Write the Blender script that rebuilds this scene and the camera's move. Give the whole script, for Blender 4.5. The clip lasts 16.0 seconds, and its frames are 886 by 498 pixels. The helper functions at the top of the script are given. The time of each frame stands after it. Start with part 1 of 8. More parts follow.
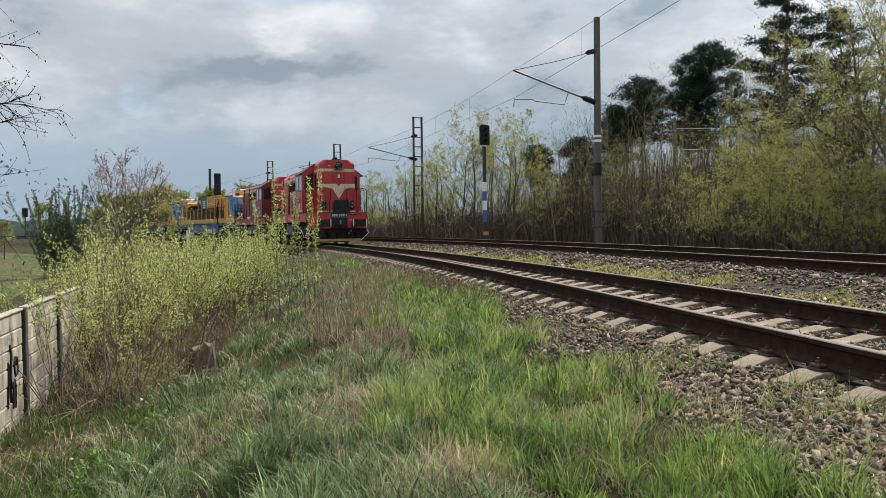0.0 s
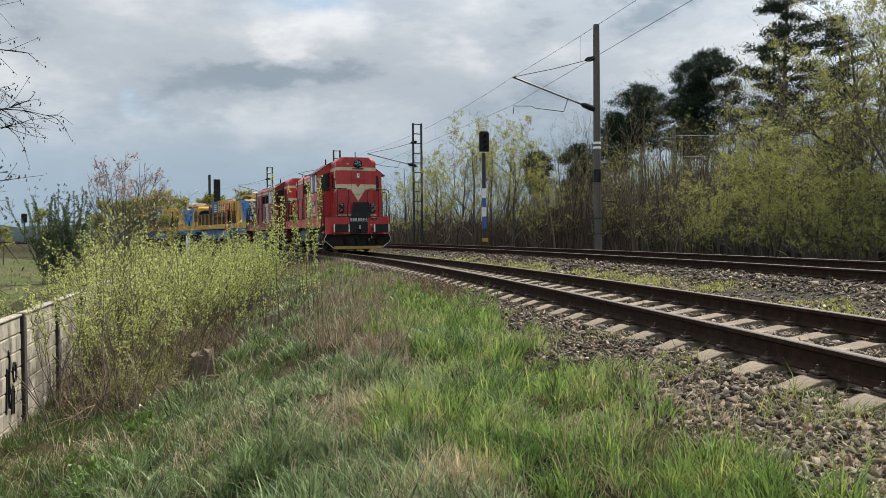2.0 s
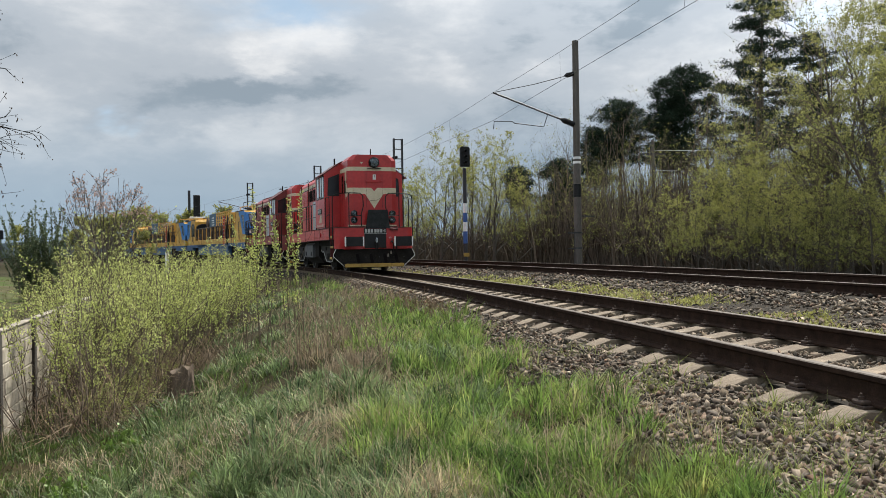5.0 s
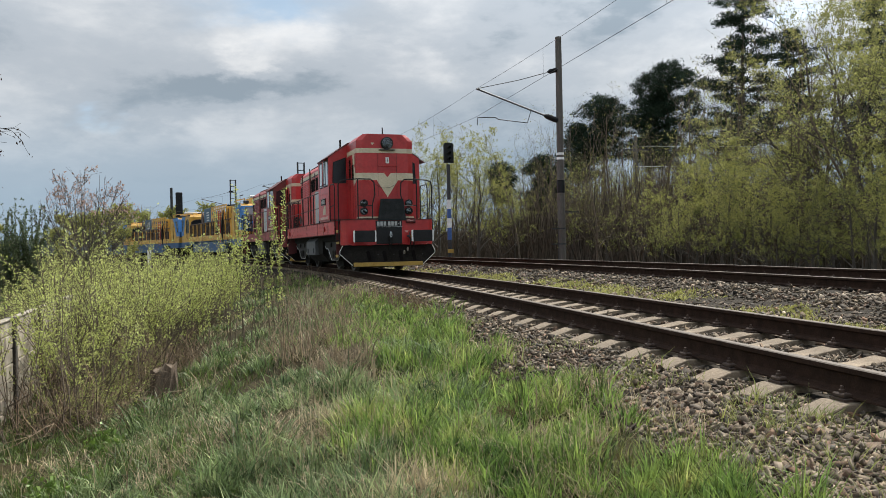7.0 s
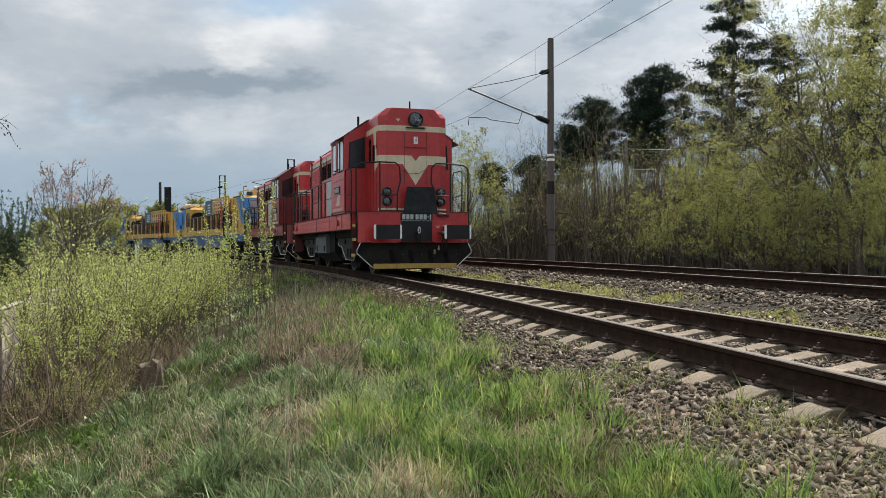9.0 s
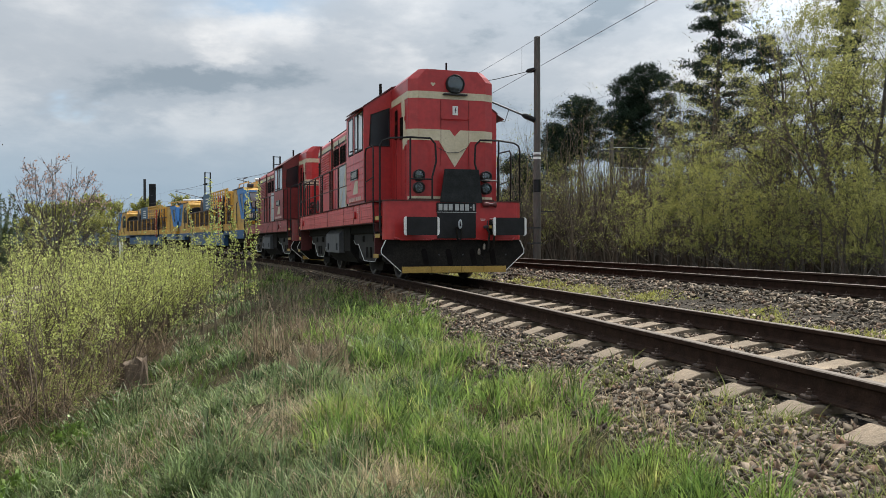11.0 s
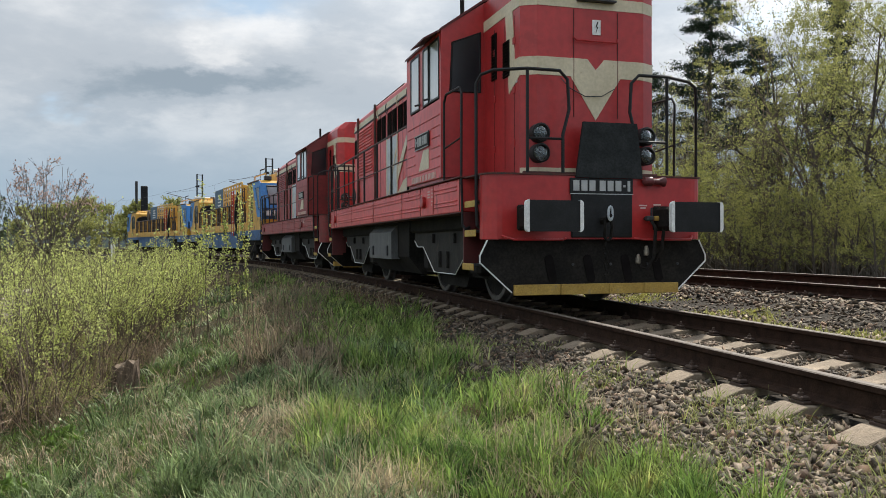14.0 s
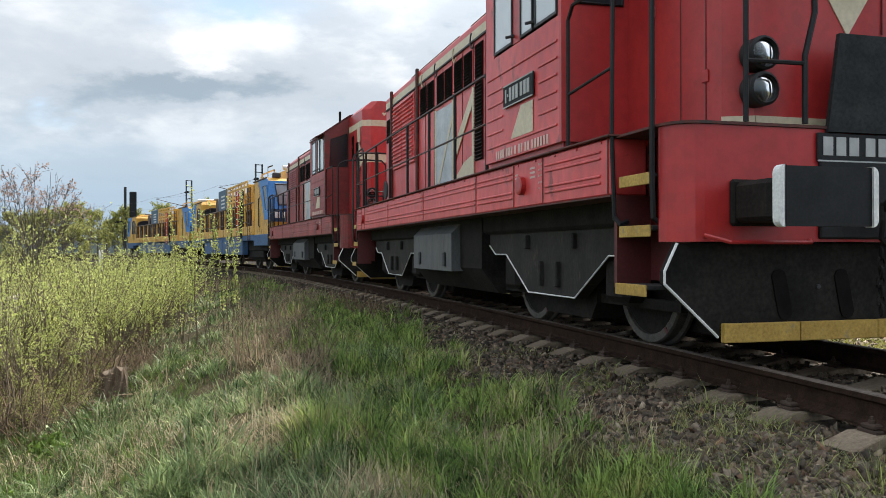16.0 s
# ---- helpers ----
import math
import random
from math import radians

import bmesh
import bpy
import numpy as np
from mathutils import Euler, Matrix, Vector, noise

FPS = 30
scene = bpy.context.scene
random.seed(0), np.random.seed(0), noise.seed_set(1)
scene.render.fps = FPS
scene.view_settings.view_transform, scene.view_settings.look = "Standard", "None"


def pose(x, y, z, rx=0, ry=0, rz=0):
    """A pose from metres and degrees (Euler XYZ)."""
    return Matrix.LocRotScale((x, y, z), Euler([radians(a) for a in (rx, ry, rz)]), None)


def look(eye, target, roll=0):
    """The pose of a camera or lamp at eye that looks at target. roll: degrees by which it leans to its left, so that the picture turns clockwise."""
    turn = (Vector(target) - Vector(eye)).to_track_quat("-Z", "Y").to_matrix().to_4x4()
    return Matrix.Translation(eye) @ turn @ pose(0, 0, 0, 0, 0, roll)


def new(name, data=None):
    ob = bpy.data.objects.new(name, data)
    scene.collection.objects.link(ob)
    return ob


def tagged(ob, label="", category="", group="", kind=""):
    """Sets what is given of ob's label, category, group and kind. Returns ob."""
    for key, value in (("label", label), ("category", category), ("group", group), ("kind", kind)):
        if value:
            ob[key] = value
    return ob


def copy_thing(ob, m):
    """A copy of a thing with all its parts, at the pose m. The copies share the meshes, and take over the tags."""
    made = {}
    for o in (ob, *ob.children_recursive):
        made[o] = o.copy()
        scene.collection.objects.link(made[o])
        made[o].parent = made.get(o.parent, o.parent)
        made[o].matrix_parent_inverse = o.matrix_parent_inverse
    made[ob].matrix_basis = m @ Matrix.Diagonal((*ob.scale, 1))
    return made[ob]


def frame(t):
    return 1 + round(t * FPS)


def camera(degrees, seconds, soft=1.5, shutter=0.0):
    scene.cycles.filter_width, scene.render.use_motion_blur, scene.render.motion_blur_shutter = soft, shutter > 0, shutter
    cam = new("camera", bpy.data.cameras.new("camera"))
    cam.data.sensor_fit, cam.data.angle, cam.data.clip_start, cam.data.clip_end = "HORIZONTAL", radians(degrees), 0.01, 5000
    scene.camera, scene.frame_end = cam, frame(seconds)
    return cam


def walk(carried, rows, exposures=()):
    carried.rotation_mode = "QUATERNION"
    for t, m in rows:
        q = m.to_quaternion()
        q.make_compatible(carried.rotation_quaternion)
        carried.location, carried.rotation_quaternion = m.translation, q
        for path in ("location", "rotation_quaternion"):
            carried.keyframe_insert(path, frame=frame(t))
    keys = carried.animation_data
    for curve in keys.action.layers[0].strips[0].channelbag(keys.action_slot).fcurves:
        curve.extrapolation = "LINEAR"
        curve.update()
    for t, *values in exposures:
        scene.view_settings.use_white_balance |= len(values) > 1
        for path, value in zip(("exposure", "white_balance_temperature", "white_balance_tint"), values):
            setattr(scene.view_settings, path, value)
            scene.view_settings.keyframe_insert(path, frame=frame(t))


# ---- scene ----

EYE = (0.0, 0.0, 0.767)
cam = camera(57.45, 16.0, soft=0.65)
# seconds, heading to the right, tilt up, lean (degrees)
TURNS = [
    (0.0, -0.121, -1.491, -0.657),
    (0.5, -0.148, -1.561, -0.573),
    (1.0, -0.060, -1.502, -0.630),
    (1.5, -0.025, -1.179, -0.823),
    (2.0, -0.072, -1.040, -0.549),
    (2.5, -0.086, -0.928, -0.495),
    (3.0, 0.014, -0.857, -0.163),
    (3.5, 0.000, -0.673, 0.398),
    (4.0, 0.416, -0.379, -0.004),
    (6.5, 2.026, 0.132, -1.177),
    (7.0, 2.378, -0.273, -1.106),
    (7.5, 2.857, -0.356, -0.857),
    (8.0, 3.068, -0.354, -0.634),
    (8.5, 3.074, -0.361, -0.453),
    (9.0, 3.149, -0.331, -0.154),
    (11.5, 4.339, -0.553, -0.100),
    (12.0, 4.463, -0.602, -0.146),
    (12.5, 4.392, -0.494, -0.107),
    (13.0, 4.303, -0.305, -0.011),
    (13.5, 4.455, -0.267, -0.061),
    (14.0, 4.632, -0.353, -0.135),
    (14.5, 4.791, -0.236, -0.152),
    (15.0, 4.849, -0.023, -0.104),
    (15.5, 4.971, -0.000, -0.134),
    (16.0, 5.342, 0.089, -0.072),
]


def turned(heading, tilt, lean):
    return pose(*EYE, 90 + tilt, 0, -heading) @ pose(0, 0, 0, 0, 0, lean)


# the camera opens up as the dark train fills the picture
EXPOSURES = [(0.0, 0.50), (4.0, 0.48), (9.0, 0.48), (12.0, 0.50), (13.5, 0.52), (14.5, 0.62), (15.5, 0.84), (16.0, 0.92)]
walk(cam, [(t, turned(a, b, c)) for t, a, b, c in TURNS], EXPOSURES)

# ---- world and sun ----
SUN_AZ, SUN_EL = radians(33), radians(48.5)
world = bpy.data.worlds.new("cloudy_sky")
scene.world = world
world.use_nodes = True


def build_sky():
    nt = world.node_tree
    nt.nodes.clear()
    N, L = nt.nodes.new, nt.links.new
    out, bg = N("ShaderNodeOutputWorld"), N("ShaderNodeBackground")
    sky = N("ShaderNodeTexSky")
    sky.sky_type, sky.sun_disc = "NISHITA", False
    sky.sun_elevation, sky.sun_rotation = SUN_EL, SUN_AZ
    tc = N("ShaderNodeTexCoord")
    sep = N("ShaderNodeSeparateXYZ")
    L(tc.outputs["Generated"], sep.inputs[0])

    def m(op, a, b=None, c=None):
        n = N("ShaderNodeMath")
        n.operation = op
        for i, v in enumerate((a, b, c)):
            if v is None:
                continue
            if isinstance(v, (int, float)):
                n.inputs[i].default_value = v
            else:
                L(v, n.inputs[i])
        return n.outputs[0]
    # clouds: noise over the sky's directions, drawn out sideways
    comb = N("ShaderNodeMapping")
    comb.inputs["Scale"].default_value = (1.0, 1.0, 2.3)
    L(tc.outputs["Generated"], comb.inputs[0])

    def fbm(scale, detail, rough, off, dist=0.0):
        n = N("ShaderNodeTexNoise")
        n.inputs["Scale"].default_value, n.inputs["Detail"].default_value = scale, detail
        n.inputs["Roughness"].default_value, n.inputs["Distortion"].default_value = rough, dist
        mp = N("ShaderNodeMapping")
        mp.inputs["Location"].default_value = off
        L(comb.outputs[0], mp.inputs[0])
        L(mp.outputs[0], n.inputs["Vector"])
        return n.outputs["Fac"]

    def ramp(fac, stops):
        n = N("ShaderNodeValToRGB")
        e = n.color_ramp.elements
        while len(e) < len(stops):
            e.new(0.5)
        for el, (p, c) in zip(e, stops):
            el.position, el.color = p, (*c, 1)
        n.color_ramp.interpolation = "EASE"
        L(fac, n.inputs[0])
        return n.outputs[0]

    def mix(fac, a, b):
        n = N("ShaderNodeMix")
        n.data_type = "RGBA"
        L(fac, n.inputs[0])
        for s, v in ((n.inputs[6], a), (n.inputs[7], b)):
            if isinstance(v, tuple):
                s.default_value = (*v, 1)
            else:
                L(v, s)
        return n.outputs[2]
    big = fbm(2.0, 7, 0.50, (0.35, 0.12, 0.3), 0.15)
    puff = fbm(5.0, 8, 0.58, (3.1, 0.7, 1.9), 0.1)
    # bearing and height in the sky, with ragged edges
    azim = m("ADD", m("ARCTAN2", sep.outputs[0], sep.outputs[1]), m("MULTIPLY_ADD", fbm(9.0, 6, 0.6, (1.3, 4.4, 0.2)), 0.16, -0.08))
    elev = m("ADD", m("ARCSINE", sep.outputs[2]), m("MULTIPLY_ADD", fbm(11.0, 6, 0.6, (5.3, 0.4, 2.2)), 0.10, -0.05))

    def heap(a0, e0, sa, se):
        da, de = m("DIVIDE", m("SUBTRACT", azim, a0), sa), m("DIVIDE", m("SUBTRACT", elev, e0), se)
        return m("EXPONENT", m("MULTIPLY", m("MULTIPLY_ADD", da, da, m("MULTIPLY", de, de)), -1.0))
    tone = m("MULTIPLY_ADD", puff, 0.50, m("MULTIPLY", big, 0.50))
    for a0, e0, sa, se, amount in CLOUDS:
        tone = m("MULTIPLY_ADD", heap(a0, e0, sa, se), amount, tone)
    shade = ramp(tone, [(0.38, SKY_DARK), (0.48, SKY_MID), (0.68, SKY_LIGHT)])
    gaps = ramp(fbm(3.4, 5, 0.55, (7.1, 2.2, 3), 0.2), [(0.57, (0, 0, 0)), (0.66, (0.8, 0.8, 0.8))])
    scaled = N("ShaderNodeVectorMath")
    scaled.operation = "SCALE"
    L(sky.outputs[0], scaled.inputs[0])
    scaled.inputs["Scale"].default_value = 0.12
    cloud = mix(gaps, shade, scaled.outputs[0])
    cloud = mix(m("MULTIPLY", heap(-0.165, 0.285, 0.075, 0.022), 0.75), cloud, SKY_BLUE)
    # towards the horizon the layer turns into even blue-grey haze
    low = ramp(sep.outputs[2], [(0.0, (1, 1, 1)), (0.22, (0, 0, 0))])
    lowm = m("MULTIPLY", low, 0.9)
    cloud = mix(lowm, cloud, SKY_HAZE)
    # bright around the sun
    dot = N("ShaderNodeVectorMath")
    dot.operation = "DOT_PRODUCT"
    L(tc.outputs["Generated"], dot.inputs[0])
    dot.inputs[1].default_value = (math.sin(SUN_AZ) * math.cos(SUN_EL), math.cos(SUN_AZ) * math.cos(SUN_EL), math.sin(SUN_EL))
    near = m("POWER", m("MAXIMUM", dot.outputs["Value"], 0.0), 7.0)
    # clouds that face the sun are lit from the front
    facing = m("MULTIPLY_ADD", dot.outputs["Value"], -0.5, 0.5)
    glow = N("ShaderNodeVectorMath")
    glow.operation = "SCALE"
    L(cloud, glow.inputs[0])
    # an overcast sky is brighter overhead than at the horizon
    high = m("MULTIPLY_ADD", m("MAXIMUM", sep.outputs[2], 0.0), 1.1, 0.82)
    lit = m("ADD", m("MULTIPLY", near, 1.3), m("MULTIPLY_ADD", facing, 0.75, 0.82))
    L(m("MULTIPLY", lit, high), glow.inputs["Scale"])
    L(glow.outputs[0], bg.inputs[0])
    bg.inputs[1].default_value = SKY_STRENGTH
    L(bg.outputs[0], out.inputs[0])


SKY_DARK, SKY_MID, SKY_LIGHT = (0.24, 0.29, 0.34), (0.38, 0.42, 0.465), (0.66, 0.67, 0.68)
SKY_HAZE, SKY_BLUE = (0.315, 0.425, 0.53), (0.30, 0.43, 0.58)
# heaps of cloud: bearing, height, half width, half height (radians), brighter or darker
CLOUDS = [(-0.25, 0.187, 0.15, 0.034, -0.15), (-0.19, 0.195, 0.06, 0.022, -0.04), (-0.36, 0.165, 0.08, 0.015, -0.06), (-0.42, 0.25, 0.20, 0.035, -0.05), (0.09, 0.235, 0.09, 0.024, -0.10), (-0.04, 0.275, 0.06, 0.02, -0.06), (0.11, 0.165, 0.10, 0.024, -0.07),
          (0.27, 0.275, 0.10, 0.025, -0.08), (-0.185, 0.222, 0.03, 0.016, 0.11), (-0.50, 0.175, 0.12, 0.03, 0.07), (-0.13, 0.16, 0.13, 0.035, 0.06), (-0.10, 0.245, 0.07, 0.025, 0.05), (0.0, 0.22, 0.05, 0.025, 0.08),
          (0.26, 0.20, 0.12, 0.04, 0.12), (0.48, 0.26, 0.16, 0.09, 0.16), (-0.33, 0.125, 0.20, 0.014, 0.05)]
SKY_STRENGTH = 0.87
build_sky()

sun = new("sun", bpy.data.lights.new("sun", "SUN"))
sun.data.energy, sun.data.angle, sun.data.color = 5.0, radians(1.5), (1.0, 0.945, 0.84)
sun.matrix_world = look((20 * math.sin(SUN_AZ), 20 * math.cos(SUN_AZ), 20 * math.tan(SUN_EL)), (0, 0, 0))

# ---- materials ----
def material(name, stops, rough=0.7, metal=0.0, scale=8.0, detail=6.0, bump=0.0, bump_scale=60.0, fine=0.0, spots=None,
             per="", per_amount=0.25, coords="Object", stretch=(1, 1, 1), spec=0.5, through_light=0.0, kinds=None):
    """stops: colours along a noise; fine: strength of a second, finer noise; spots: (colour, threshold, scale) of wear or dirt;
    per: 'object' or 'island', random brightness of each piece."""
    mat = bpy.data.materials.new(name)
    mat.use_nodes = True
    nt = mat.node_tree
    N, L = nt.nodes.new, nt.links.new
    bsdf = nt.nodes["Principled BSDF"]
    tc, mp = N("ShaderNodeTexCoord"), N("ShaderNodeMapping")
    L(tc.outputs[coords], mp.inputs[0])
    mp.inputs["Scale"].default_value = stretch

    def noise_fac(s, d, r=0.55):
        n = N("ShaderNodeTexNoise")
        n.inputs["Scale"].default_value, n.inputs["Detail"].default_value, n.inputs["Roughness"].default_value = s, d, r
        L(mp.outputs[0], n.inputs["Vector"])
        return n.outputs["Fac"]

    def mixed(kind, fac, a, b):
        n = N("ShaderNodeMix")
        n.data_type, n.blend_type = "RGBA", kind
        if isinstance(fac, (int, float)):
            n.inputs[0].default_value = fac
        else:
            L(fac, n.inputs[0])
        for s, v in ((n.inputs[6], a), (n.inputs[7], b)):
            if isinstance(v, tuple):
                s.default_value = (*v, 1)
            else:
                L(v, s)
        return n.outputs[2]

    def ramp(fac, cols):
        n = N("ShaderNodeValToRGB")
        e = n.color_ramp.elements
        while len(e) < len(cols):
            e.new(0.5)
        for el, (p, c) in zip(e, cols):
            el.position, el.color = p, (*c, 1)
        L(fac, n.inputs[0])
        return n.outputs[0]
    if len(stops) == 1:
        stops = [tuple(c * 0.86 for c in stops[0]), tuple(min(1, c * 1.12) for c in stops[0])]
    cols = [(0.3 + 0.4 * i / (len(stops) - 1), c) for i, c in enumerate(stops)]
    col = ramp(noise_fac(scale, detail), cols)
    if fine:
        f = ramp(noise_fac(scale * 9, 4), [(0.3, (1 - fine,) * 3), (0.7, (1 + fine * 0.6,) * 3)])
        col = mixed("MULTIPLY", 1.0, col, f)
    if spots:
        c, th, s = spots
        mask = ramp(noise_fac(s, 8, 0.65), [(th, (0, 0, 0)), (min(1, th + 0.08), (1, 1, 1))])
        col = mixed("MIX", mask, col, c)
    if per:
        if per == "object":
            info = N("ShaderNodeObjectInfo").outputs["Random"]
        else:
            info = N("ShaderNodeNewGeometry").outputs["Random Per Island"]
        f = ramp(info, [(0.0, (1 - per_amount,) * 3), (1.0, (1 + per_amount,) * 3)])
        col = mixed("MULTIPLY", 1.0, col, f)
    if kinds:                                        # pieces of different rock or paint
        n = N("ShaderNodeNewGeometry").outputs["Random Per Island"]
        mm = N("ShaderNodeMath")
        mm.operation = "FRACT"
        m2 = N("ShaderNodeMath")
        m2.operation, m2.inputs[1].default_value = "MULTIPLY", 7.31
        L(n, m2.inputs[0])
        L(m2.outputs[0], mm.inputs[0])
        col = mixed("MULTIPLY", 1.0, col, ramp(mm.outputs[0], [(i / (len(kinds) - 1), c) for i, c in enumerate(kinds)]))
    L(col, bsdf.inputs["Base Color"])
    bsdf.inputs["Roughness"].default_value, bsdf.inputs["Metallic"].default_value = rough, metal
    bsdf.inputs["Specular IOR Level"].default_value = spec
    if bump:
        b = N("ShaderNodeBump")
        b.inputs["Strength"].default_value, b.inputs["Distance"].default_value = bump, 0.02
        L(noise_fac(bump_scale, 5), b.inputs["Height"])
        L(b.outputs[0], bsdf.inputs["Normal"])
    if through_light:
        tr, ms = N("ShaderNodeBsdfTranslucent"), N("ShaderNodeMixShader")
        L(col, tr.inputs[0])
        ms.inputs[0].default_value = through_light
        L(bsdf.outputs[0], ms.inputs[1])
        L(tr.outputs[0], ms.inputs[2])
        L(ms.outputs[0], nt.nodes["Material Output"].inputs[0])
    return mat


